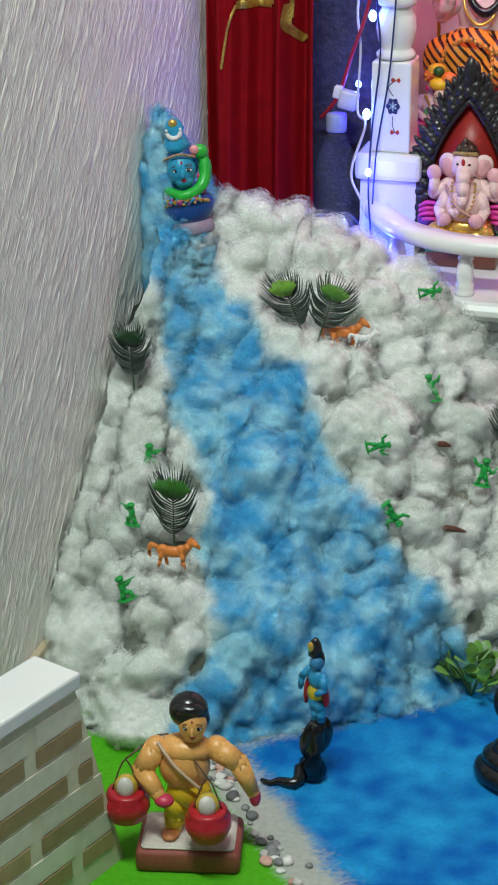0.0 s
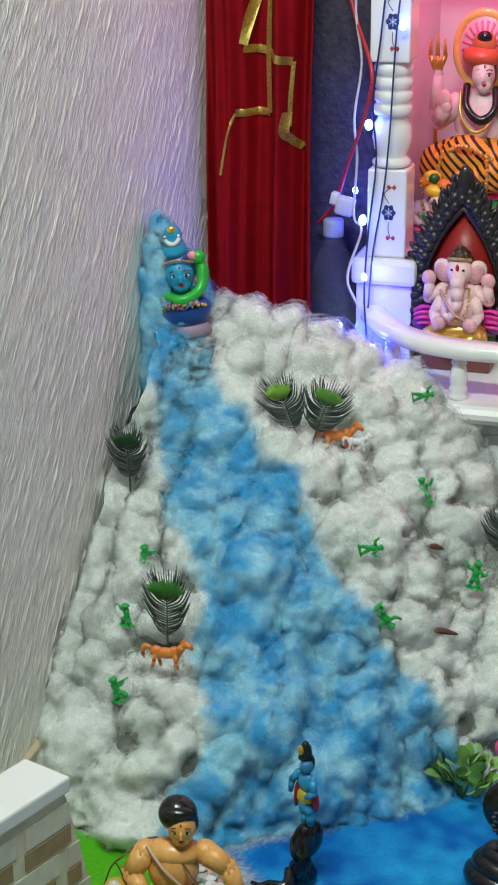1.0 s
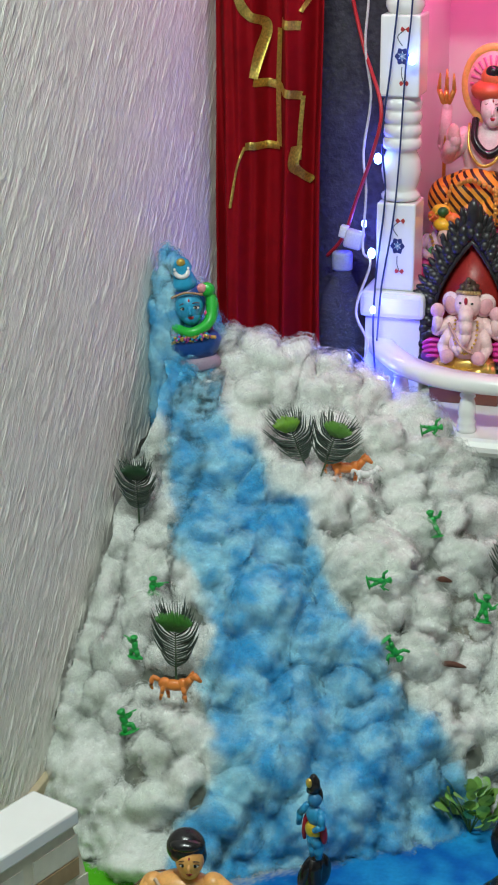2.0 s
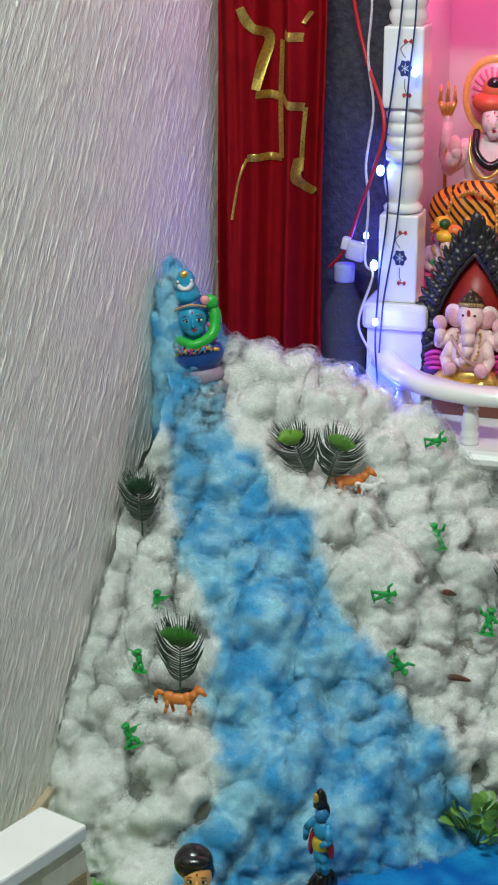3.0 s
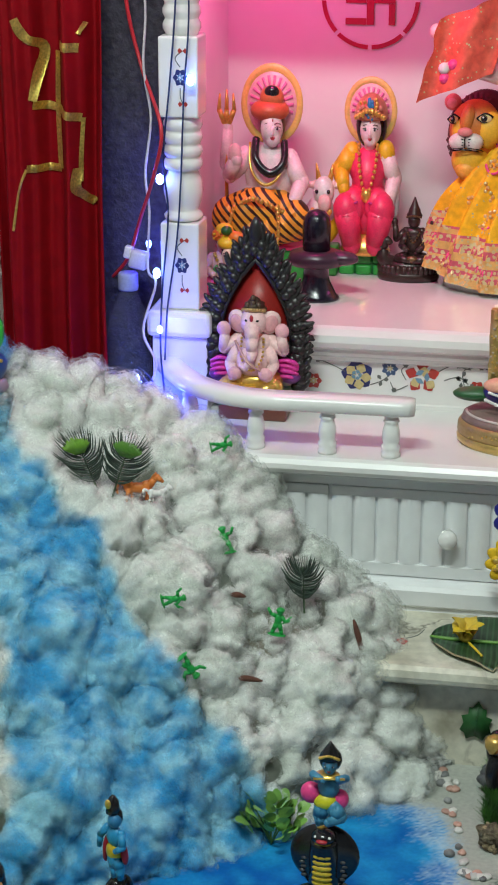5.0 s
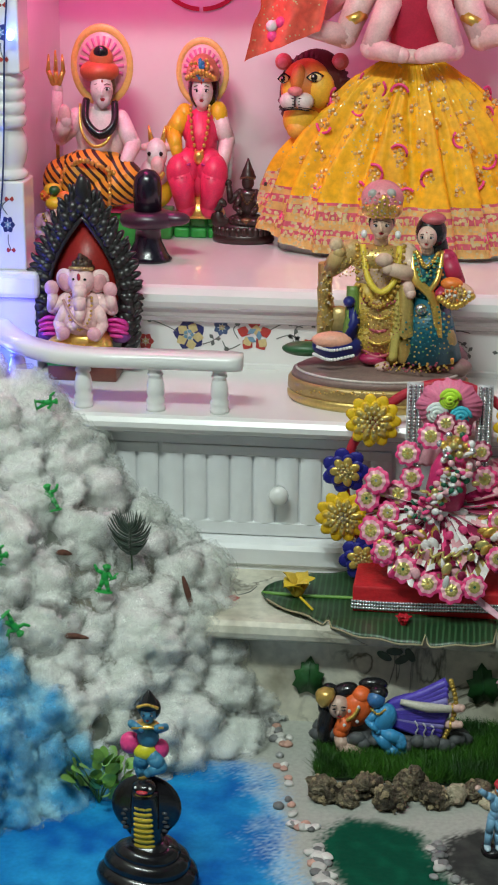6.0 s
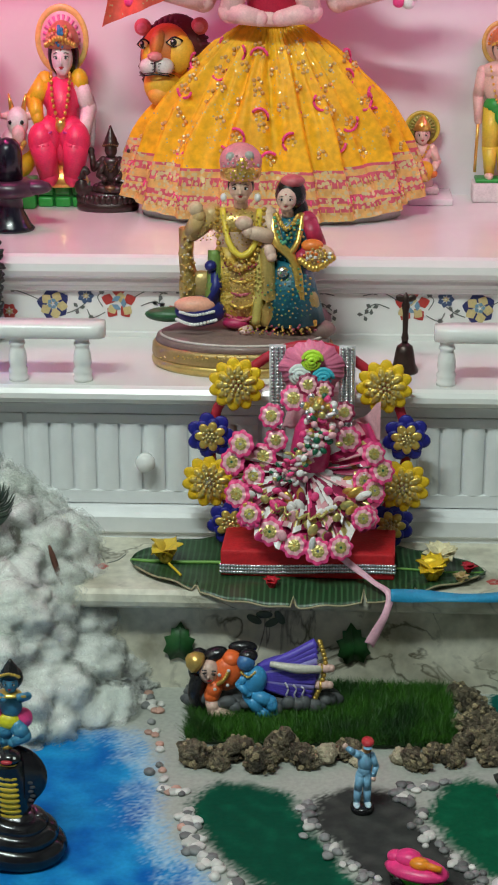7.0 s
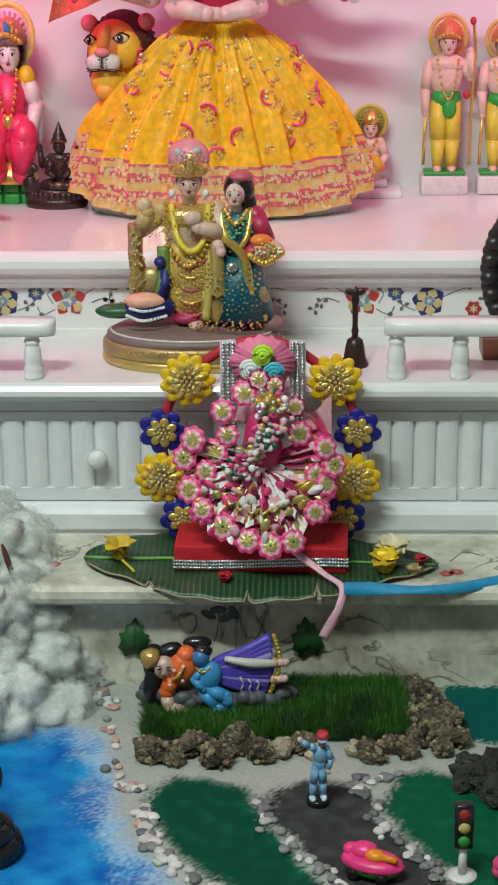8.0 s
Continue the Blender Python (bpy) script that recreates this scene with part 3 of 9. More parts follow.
def cotton_mountain():
    hillob = thing("cotton_mountain", "hill of fluffy white cotton wool with a blue cotton stream, heaped against the wall", "cotton hill")
    nx, ny = 430, 440
    U, V = np.meshgrid(np.linspace(0, 1, nx + 1), np.linspace(0, 1, ny + 1))
    X = 0.012 + U * 0.70
    F = np.array([front_y(x) for x in X[0]])[None, :]
    Y = F - 0.004 + V * (1.50 - F)
    Z = np.array([hill(x, y) for x, y in zip(X.ravel(), Y.ravel())]).reshape(X.shape) - 0.032
    P = np.stack([X, Y, Z], -1)
    N = normals(P)
    acc = np.ones(X.shape)
    sharp = 330.0
    # the plan is bent a little, so that no puff stays a ball
    bx, by = 0.014 * field(X * 34, Y * 34, Z * 34 + 3) + 0.006 * field(X * 90, Y * 90, Z * 90), 0.014 * field(X * 34, Y * 34, Z * 34 + 9) + 0.006 * field(X * 90, Y * 90, Z * 90 + 5)
    for c, r in puff_list():
        R = r * 1.18
        i0, i1 = np.searchsorted(X[0], (c.x - R - 0.014, c.x + R + 0.014))
        if i1 <= i0:
            continue
        sl = np.s_[:, i0:i1]
        d2 = ((X[sl] + bx[sl] - c.x) ** 2 + (Y[sl] + by[sl] - c.y) ** 2 + (Z[sl] + 0.032 - c.z) ** 2) / R ** 2
        h = 1.12 * r * np.clip(1 - d2, 0, 1) ** 0.62
        acc[sl] += np.exp(sharp * h) - 1
    lift = 0.007 + np.log(acc) / sharp
    lift = lift + 0.015 * field(X * 17, Y * 17, 1.5) + 0.011 * field(X * 45, Y * 45, Z * 45) + 0.006 * field(X * 85, Y * 85, Z * 85) + 0.0024 * field(X * 190, Y * 190, Z * 190)
    edge = np.clip(V / 0.04, 0, 1)
    dye = stream_dye(X, Y)
    # thin places in the white parts
    thin = np.clip((field(X * 15, Y * 15, Z * 15 + 2) + 0.5 * field(X * 40, Y * 40, Z * 40) - 0.20) / 0.16, 0, 1) * (1 - dye) * np.clip((X - 0.06) / 0.04, 0, 1) * np.clip((0.58 - X) / 0.05, 0, 1) * np.clip((0.80 - V) / 0.06, 0, 1)
    lift = lift * (1 - 0.9 * thin)
    # dark cloth over the frame, seen where the cotton is thin
    B = P + N * (0.011 - 0.04 * np.clip((0.08 - X) / 0.03, 0, 1) - 0.03 * dye)[..., None]
    B[..., 2] = np.maximum(B[..., 2] - 0.03 * (1 - edge) - 0.03 * np.clip((X - 0.52) / 0.06, 0, 1) - 0.03 * np.clip((V - 0.82) / 0.08, 0, 1), -0.02)
    B[..., 0] = np.maximum(B[..., 0], 0.0122)
    sheet("backing_cloth", B[::4, ::4], dye[::4, ::4], M["backing"], hillob)
    P = P + N * (lift * edge)[..., None]
    P[..., 0] = np.maximum(P[..., 0], 0.0125)
    P[..., 2] = np.maximum(P[..., 2], -0.001)
    sheet("padding", P, dye, M["cotton"], hillob)
    NP = normals(P)
    # loose outer layers, each thinner than the one below
    soft = NP.copy()
    for _ in range(3):
        soft = (soft + np.roll(soft, 3, 0) + np.roll(soft, -3, 0) + np.roll(soft, 3, 1) + np.roll(soft, -3, 1)) / 5
    soft /= np.linalg.norm(soft, axis=-1, keepdims=True) + 1e-9
    for k, off in enumerate((0.0030, 0.0068, 0.0112)):
        Q = P + soft * (off * (1 - 0.75 * thin) * np.clip(1 + 0.9 * field(X * 80, Y * 80, Z * 80 + k), 0.15, 2) * edge)[..., None]
        Q[..., 0] = np.maximum(Q[..., 0], 0.0125 + 0.0002 * k)
        sheet("fluff", Q[2::2, ::2], dye[2::2, ::2], M["fluff"][k], hillob, True)
    return hillob, P.reshape(-1, 3), NP.reshape(-1, 3), dye.ravel()


mountain, TOP, TOPN, TOPDYE = cotton_mountain()


def fuzz(points, norms, dye, count, seed):
    """Loose fibres standing off the cotton, as thin ribbons."""
    rng = np.random.default_rng(seed)
    pick = rng.integers(0, len(points), count)
    p, n, dy = points[pick], norms[pick], dye[pick]
    p = p + rng.normal(0, 0.0007, p.shape)
    t = np.cross(n, rng.normal(size=p.shape))
    t /= np.linalg.norm(t, axis=1)[:, None] + 1e-9
    s = np.cross(n, t)
    ln = rng.uniform(0.006, 0.020, (count, 1))
    lift = rng.uniform(0.05, 0.75, (count, 1)) ** 1.4
    w = rng.uniform(0.00006, 0.00016, (count, 1))
    bend = rng.normal(0, 0.5, (count, 1))
    p0 = p - n * 0.001
    p1 = p + t * ln * 0.5 + n * ln * lift * 0.75
    p2 = p + t * ln + s * ln * bend + n * ln * lift
    v = np.stack([p0 - s * w, p0 + s * w, p1 - s * w, p1 + s * w, p2], 1).reshape(-1, 3)
    v[:, 0] = np.maximum(v[:, 0], 0.012)
    base = np.arange(count)[:, None] * 5
    tri = np.concatenate([base + np.array([[0, 1, 3]]), base + np.array([[0, 3, 2]]), base + np.array([[2, 3, 4]])])
    me = bpy.data.meshes.new("fibre")
    me.from_pydata(v.tolist(), [], tri.tolist())
    set_dye(me, np.repeat(dy, 5))
    me.materials.append(M["fibre"])
    ob = new("fibre", me)
    ob.parent = mountain
    ob["kind"] = "stuff"


keep = TOP[:, 2] > 0.0
fuzz(TOP[keep], TOPN[keep], TOPDYE[keep], 45000, 5)


def swept_column():
    """Blue cotton drawn up the wall behind the bust."""
    bm = bmesh.new()
    bmesh.ops.create_icosphere(bm, subdivisions=5, radius=1)
    for v in bm.verts:
        q = v.co.copy()
        w = Vector((q.x, q.y, q.z * 3.8))
        k = 1 + 0.20 * noise.noise(w * 1.3) + 0.14 * noise.noise(w * 2.6) + 0.06 * noise.noise(w * 6)
        taper = 1.0 - 0.20 * q.z
        v.co = Vector((0.034 + 0.034 * q.x * k * taper, 1.395 + 0.034 * q.y * k * taper, 0.475 + 0.138 * q.z * k))
        v.co.x = max(v.co.x, 0.0125)
    bm.normal_update()
    pts, nrm = np.array([v.co[:] for v in bm.verts]), np.array([v.normal[:] for v in bm.verts])
    ob = part("swept_cotton", bm, M["cotton"], mountain, "blue cotton drawn up the wall")
    set_dye(ob.data, np.ones(len(pts)))
    faces = [tuple(p.vertices) for p in ob.data.polygons]
    for k, off in enumerate((0.002, 0.005, 0.009)):
        me = bpy.data.meshes.new("fluff")
        q = pts + nrm * off
        q[:, 0] = np.maximum(q[:, 0], 0.0126 + 0.0002 * k)
        me.from_pydata(q.tolist(), [], faces)
        me.polygons.foreach_set("use_smooth", [True] * len(faces))
        set_dye(me, np.ones(len(q)))
        me.materials.append(M["fluff"][k])
        layer = new("fluff", me)
        layer.parent = mountain
        layer["kind"] = "stuff"
    far = pts[:, 0] > 0.014
    fuzz(pts[far], nrm[far], np.ones(int(far.sum())), 4000, 8)


swept_column()

# ---- shrine: rails, pillar, curtain, inlay ----
POST = [(0.0128, 0.0), (0.0132, 0.004), (0.0118, 0.006), (0.0126, 0.010), (0.0130, 0.013), (0.0105, 0.0165), (0.0122, 0.021), (0.0118, 0.030), (0.0098, 0.038), (0.0085, 0.0405), (0.0110, 0.043), (0.0105, 0.0455), (0.0088, 0.047), (0.0100, 0.050), (0.0132, 0.0525)]


def railing(name, line, posts, label):
    ob = thing(name, label, "railing", group="shelf railings")
    bm = bmesh.new()
    pts = spline(line, 44) if len(line) > 2 else [Vector(line[0]).lerp(Vector(line[1]), i / 20) for i in range(21)]
    sec = [(-0.0155, 0.0), (-0.0185, 0.004), (-0.0195, 0.010), (-0.0185, 0.016), (-0.014, 0.0205), (0.014, 0.0205), (0.0185, 0.016), (0.0195, 0.010), (0.0185, 0.004), (0.0155, 0.0)]
    rings = []
    for i, p in enumerate(pts):
        d = (pts[min(i + 1, len(pts) - 1)] - pts[max(i - 1, 0)]).normalized()
        side = Vector((-d.y, d.x, 0))
        end = min(i, len(pts) - 1 - i)
        k = 1.0 if end > 1 else (0.55 if end == 0 else 0.9)
        rings.append([bm.verts.new(p + side * a * k + Vector((0, 0, z))) for a, z in sec])
    for a, b in zip(rings, rings[1:]):
        for k in range(len(sec)):
            bm.faces.new((a[k], a[(k + 1) % len(sec)], b[(k + 1) % len(sec)], b[k]))
    bm.faces.new(rings[0][::-1]), bm.faces.new(rings[-1])
    bmesh.ops.recalc_face_normals(bm, faces=bm.faces)
    part("handrail", bm, M["marble"], ob)
    for x, y in posts:
        bm = bmesh.new()
        lathe(bm, [(r, z * 1.152) for r, z in POST], c=(x, y, 0.373), seg=20)
        part("baluster", bm, M["marble"], ob)
    return ob


railing("shelf_railing", [(0.258, 1.655, 0.4335), (0.285, 1.60, 0.4335), (0.335, 1.535, 0.4335), (0.41, 1.498, 0.4335), (0.52, 1.497, 0.4335), (0.632, 1.497, 0.4335)],
        [(0.312, 1.562), (0.416, 1.502), (0.515, 1.497), (0.601, 1.497)], "white marble shelf railing curving back to the pillar")
railing("shelf_railing", [(1.063, 1.497, 0.4335), (1.42, 1.497, 0.4335)], [(1.08, 1.497), (1.163, 1.497), (1.246, 1.497), (1.33, 1.497)], "straight white marble railing along the shelf edge")

# pillar: square blocks and turned middle
pillar = thing("pillar", "white marble pillar with turned rings and small inlaid flowers", "pillar", at=(0.2820, 1.672, 0.0))
pillar.scale = (0.84, 0.9, 1.0)
bm = bmesh.new()
box(bm, (-0.048, -0.040, 0.373), (0.048, 0.04, 0.485), bevel=0.003)
part("pedestal", bm, M["marble"], pillar, smooth=False)
bm = bmesh.new()
box(bm, (-0.056, -0.050, 0.485), (0.056, 0.05, 0.523), bevel=0.008)
part("plinth", bm, M["marble"], pillar, smooth=False)
bm = bmesh.new()
box(bm, (-0.033, -0.033, 0.523), (0.033, 0.033, 0.648), bevel=0.003)
part("lower_block", bm, M["marble"], pillar, smooth=False)
bm = bmesh.new()
prof = [(0.026, 0.648), (0.032, 0.651), (0.033, 0.656), (0.027, 0.661), (0.025, 0.664), (0.030, 0.674), (0.0335, 0.690), (0.031, 0.706), (0.024, 0.719)]
for i in range(4):
    z = 0.721 + i * 0.0185
    prof += [(0.030, z), (0.0325, z + 0.005), (0.0325, z + 0.010), (0.030, z + 0.014), (0.0275, z + 0.016)]
prof += [(0.030, 0.795)]
lathe(bm, prof, seg=32)
part("turned_shaft", bm, M["marble"], pillar)
bm = bmesh.new()
box(bm, (-0.033, -0.033, 0.795), (0.033, 0.033, 0.905), bevel=0.003)
part("middle_block", bm, M["marble"], pillar, smooth=False)
bm = bmesh.new()
prof = [(0.026, 0.905)]
for i in range(6):
    z = 0.908 + i * 0.02
    prof += [(0.028, z), (0.0315, z + 0.006), (0.0315, z + 0.012), (0.028, z + 0.018)]
prof += [(0.026, 1.03), (0.034, 1.07), (0.026, 1.12), (0.032, 1.16), (0.026, 1.3), (0.032, 1.32), (0.032, 1.6)]
lathe(bm, prof, seg=32)
part("upper_shaft", bm, M["marble"], pillar)


def petal_flower(bm, c, r, n, mi, ax, az, inner=0.25, lift=0.0, phase=0.0, width=0.5):
    """A flat inlay flower of n pointed petals in the plane of ax and az."""
    c, ax, az = Vector(c), Vector(ax), Vector(az)
    nrm = az.cross(ax)
    for i in range(n):
        a = 2 * math.pi * i / n + phase
        d, s = ax * math.cos(a) + az * math.sin(a), -ax * math.sin(a) + az * math.cos(a)
        w = r * math.sin(math.pi / n) * width * 1.6
        q = [c + d * r * inner, c + d * r * 0.62 + s * w, c + d * r * 0.86 + s * w * 0.5, c + d * r, c + d * r * 0.86 - s * w * 0.5, c + d * r * 0.62 - s * w]
        f = bm.faces.new([bm.verts.new(p + nrm * lift) for p in q])
        f.material_index = mi


def stem(bm, pts, w, mi, y, lift=0.0):
    """A thin flat inlay line in the plane y."""
    pts = spline([(x, y - lift, z) for x, z in pts], 14)
    prev = None
    for i, p in enumerate(pts):
        d = (pts[min(i + 1, 14)] - pts[max(i - 1, 0)]).normalized()
        s = Vector((-d.z, 0, d.x)) * w
        cur = (bm.verts.new(p + s), bm.verts.new(p - s))
        if prev:
            bm.faces.new((prev[0], cur[0], cur[1], prev[1])).material_index = mi
        prev = cur


INK = [pm(0.45, 0.04, 0.03, 0.4), pm(0.02, 0.03, 0.14, 0.4), pm(0.06, 0.10, 0.20, 0.4), pm(0.60, 0.48, 0.22, 0.4), pm(0.13, 0.14, 0.13, 0.4), pm(0.16, 0.30, 0.42, 0.4)]
AX, AZ = (1, 0, 0), (0, 0, 1)
PLY = 1.7047


def inlay_run(x0, sgn):
    """One repeat of the flower border: small red flower, large blue and cream one, small blue one, large red one, with stems."""
    ob = new("flower_border")
    tagged(ob, "inlaid border of red and blue flowers with grey stems", "inlay", group="flower inlays on the riser")
    z = 0.4135

    def px(d):
        return x0 + sgn * d

    def flower(name, fn):
        bm = bmesh.new()
        fn(bm)
        bmesh.ops.recalc_face_normals(bm, faces=bm.faces)
        o = part(name, bm, INK, ob, smooth=False)
        if name == "stem_pattern":
            o["kind"] = "stuff"

    flower("red_flower", lambda bm: (petal_flower(bm, (px(0.0), PLY, z - 0.004), 0.0125, 6, 0, AX, AZ), petal_flower(bm, (px(0.0), PLY - 0.0003, z - 0.004), 0.005, 6, 3, AX, AZ)))
    flower("blue_flower", lambda bm: (petal_flower(bm, (px(0.064), PLY, z + 0.008), 0.024, 5, 1, AX, AZ, 0.3, phase=0.5), petal_flower(bm, (px(0.064), PLY - 0.0003, z + 0.006), 0.021, 5, 3, AX, AZ, 0.1, phase=1.15, width=0.4), petal_flower(bm, (px(0.063), PLY - 0.0006, z + 0.008), 0.008, 5, 5, AX, AZ)))
    flower("blue_blossom", lambda bm: (petal_flower(bm, (px(0.111), PLY, z + 0.020), 0.0125, 7, 2, AX, AZ), petal_flower(bm, (px(0.111), PLY - 0.0003, z + 0.020), 0.004, 5, 3, AX, AZ)))
    flower("lily", lambda bm: (petal_flower(bm, (px(0.158), PLY, z + 0.010), 0.026, 5, 0, AX, AZ, 0.2, phase=1.57, width=0.36), petal_flower(bm, (px(0.160), PLY - 0.0003, z + 0.006), 0.020, 3, 3, AX, AZ, 0.2, phase=-0.6, width=0.28), petal_flower(bm, (px(0.158), PLY - 0.0006, z + 0.010), 0.011, 3, 5, AX, AZ)))

    def stems(bm):
        for pts in ([(-0.018, 0.0), (-0.02, 0.022), (0.004, 0.028), (0.03, 0.02), (0.046, 0.012)], [(0.083, -0.006), (0.098, 0.0), (0.11, 0.009)], [(0.112, 0.0), (0.12, -0.012), (0.138, -0.004)],
                    [(0.18, 0.018), (0.20, 0.028), (0.228, 0.024)], [(0.19, 0.006), (0.21, 0.012), (0.225, 0.002)], [(0.135, 0.004), (0.128, 0.018), (0.135, 0.026)]):
            stem(bm, [(px(a), z + b) for a, b in pts], 0.0007, 4, PLY)
        for a, b in ((0.006, 0.028), (0.21, 0.029), (0.118, -0.012), (0.134, 0.026)):
            petal_flower(bm, (px(a), PLY - 0.0002, z + b), 0.0042, 6, 4, AX, AZ, 0.0)
        for a, b, ph in ((-0.021, 0.012, 1.2), (0.215, 0.006, 0.4), (0.10, 0.002, 0.2), (0.226, -0.004, -1.2)):
            petal_flower(bm, (px(a), PLY - 0.0002, z + b), 0.010, 3, 4, AX, AZ, 0.1, phase=ph, width=0.22)

    flower("stem_pattern", stems)


inlay_run(0.4665, 1)
inlay_run(0.7035, 1)
inlay_run(1.200, -1)
inlay_run(1.2365, 1)
# small flowers on the pillar
for z in (0.588, 0.850):
    bm = bmesh.new()
    yy = -0.0336
    petal_flower(bm, (0.004, yy, z), 0.0125, 6, 1, AX, AZ)
    petal_flower(bm, (0.004, yy - 0.0003, z), 0.005, 5, 5, AX, AZ)
    for s in (1, -1):
        stem(bm, [(0.004, z + s * 0.014), (0.0 - 0.004 * s, z + s * 0.026), (0.008, z + s * 0.036)], 0.0008, 4, yy)
        petal_flower(bm, (0.008, yy - 0.0003, z + s * 0.036), 0.008, 2, 0, AX, AZ, 0.0, width=0.3)
    bmesh.ops.recalc_face_normals(bm, faces=bm.faces)
    part("inlaid_flower", bm, INK, pillar, smooth=False)


# curtain of red velvet with gold braid
def curtain_y(x, z):
    u = (x - 0.012) / 0.158
    k = 0.55 + 0.45 * min(1.0, max(0, (1.15 - z) / 0.7))
    y = 1.655 + 0.027 * math.sin(u * 15 + 0.6 + 2.0 * n3(u * 2.5, z * 1.6, 0)) * k + 0.004 * math.sin(u * 43 + 2.5 * n3(u * 3, z * 2.0, 7)) + 0.012 * n3(u * 6, z * 3.0, 2)
    return y


curtain = thing("curtain", "dark red velvet curtain with gold braid hanging in the corner", "curtain")
bm = bmesh.new()


def cur(u, v):
    z = 0.40 + v * 0.95
    x = 0.012 + u * (0.152 + 0.012 * (1 - v))
    return (x, curtain_y(x, z), z)


grid(bm, 120, 60, cur)
for f in bm.faces:
    f.normal_flip() if f.normal.y > 0 else None
sol = finish("cloth", bm, M["velvet"], curtain)
mod = sol.modifiers.new("thick", "SOLIDIFY")
mod.thickness = 0.0015


def braid(pts, w=0.0032):
    bm = bmesh.new()
    pts = spline([(x, 0, z) for x, z in pts], 24) if len(pts) > 2 else [Vector((pts[0][0] + (pts[1][0] - pts[0][0]) * i / 16, 0, pts[0][1] + (pts[1][1] - pts[0][1]) * i / 16)) for i in range(17)]
    prev = None
    for i, p in enumerate(pts):
        d = (pts[min(i + 1, len(pts) - 1)] - pts[max(i - 1, 0)]).normalized()
        s = Vector((-d.z, 0, d.x)) * w * 1.3
        cur4 = []
        for q, dy in ((p + s, -0.0022), (p, -0.0042), (p - s, -0.0022)):
            cur4.append(bm.verts.new((q.x, min(curtain_y(q.x, q.z), curtain_y(p.x, p.z)) + dy, q.z)))
        if prev:
            for k in range(2):
                bm.faces.new((prev[k], cur4[k], cur4[k + 1], prev[k + 1]))
        prev = cur4
    bmesh.ops.recalc_face_normals(bm, faces=bm.faces)
    part("gold_braid", bm, M["gold"], curtain)


braid([(0.107, 0.880), (0.104, 0.800), (0.107, 0.716)])
braid([(0.062, 0.716), (0.107, 0.716)], 0.0042)
braid([(0.074, 0.806), (0.108, 0.800), (0.142, 0.790)], 0.0045)
braid([(0.112, 0.890), (0.142, 0.886)], 0.0048)
braid([(0.056, 0.925), (0.068, 0.900), (0.088, 0.885), (0.082, 0.850), (0.074, 0.812)], 0.0048)
braid([(0.144, 0.790), (0.140, 0.745), (0.138, 0.700)], 0.0022)
braid([(0.137, 0.720), (0.135, 0.690), (0.154, 0.668)], 0.0045)
braid([(0.062, 0.716), (0.050, 0.680), (0.043, 0.630)], 0.0013)
braid([(0.142, 0.905), (0.150, 0.920)], 0.0022)


# ---- figures: each one mesh, coloured by painted areas ----
class Figure:
    """Collects rounded pieces of one figurine in units of its own size: x right, z up, d back."""

    def __init__(self, at, unit, rz=0.0, shape=(1, 1, 1)):
        self.bm, self.mats, self.at, self.u, self.rz, self.shape = bmesh.new(), [], at, unit, rz, shape

    def mi(self, m):
        if m not in self.mats:
            self.mats.append(m)
        return self.mats.index(m)

    def b(self, x, z, d, r, m, rot=(0, 0, 0), u=16, v=10):
        ball(self.bm, (x, d, z), r, self.mi(m), rot, u, v)

    def l(self, a, b, r0, r1, m, seg=12):
        limb(self.bm, (a[0], a[2], a[1]), (b[0], b[2], b[1]), r0, r1, self.mi(m), seg)

    def a(self, pts, r, m, seg=10):
        arm(self.bm, [(p[0], p[2], p[1]) for p in pts], r, self.mi(m), seg)

    def box(self, lo, hi, m, bevel=0.0):
        box(self.bm, (lo[0], lo[2], lo[1]), (hi[0], hi[2], hi[1]), self.mi(m), bevel)

    def lathe(self, prof, m, x=0, z=0, d=0, squash=1.0, seg=24, rot=(0, 0, 0)):
        lathe(self.bm, prof, self.mi(m), m=pose(x, d, z, *rot), squash=squash, seg=seg)

    def t(self, pts, r, m, seg=7, n=0):
        pts = [(p[0], p[2], p[1]) for p in pts]
        tube(self.bm, spline(pts, n) if n else pts, r, self.mi(m), seg)

    def beads(self, pts, r, m, n):
        for p in spline([(q[0], q[2], q[1]) for q in pts], n):
            ball(self.bm, p, r, self.mi(m), u=7, v=5)

    def jewels(self, x, z, d, rx, rz, n, mats, r, bulge=0.4):
        """Small raised ornaments strewn over a rounded front."""
        for i in range(n):
            a, q = i * 2.39996, math.sqrt((i + 0.5) / n)
            dx, dz = q * math.cos(a), q * math.sin(a)
            k = r * (0.45 + 0.4 * ((i * 0.618) % 1))
            self.b(x + dx * rx, z + dz * rz, d - rx * bulge * math.sqrt(max(0, 1 - q * q)), (k * 1.2, k * 0.8, k), mats[i % len(mats)], (0, 40 * (i % 5), 0), 7, 5)

    def done(self, name, label, category, group=""):
        bmesh.ops.recalc_face_normals(self.bm, faces=self.bm.faces)
        ob = finish(name, self.bm, self.mats)
        ob.matrix_basis = pose(*self.at, 0, 0, self.rz) @ Matrix.Diagonal((*(self.u * k for k in self.shape), 1))
        return tagged(ob, label, category, group)


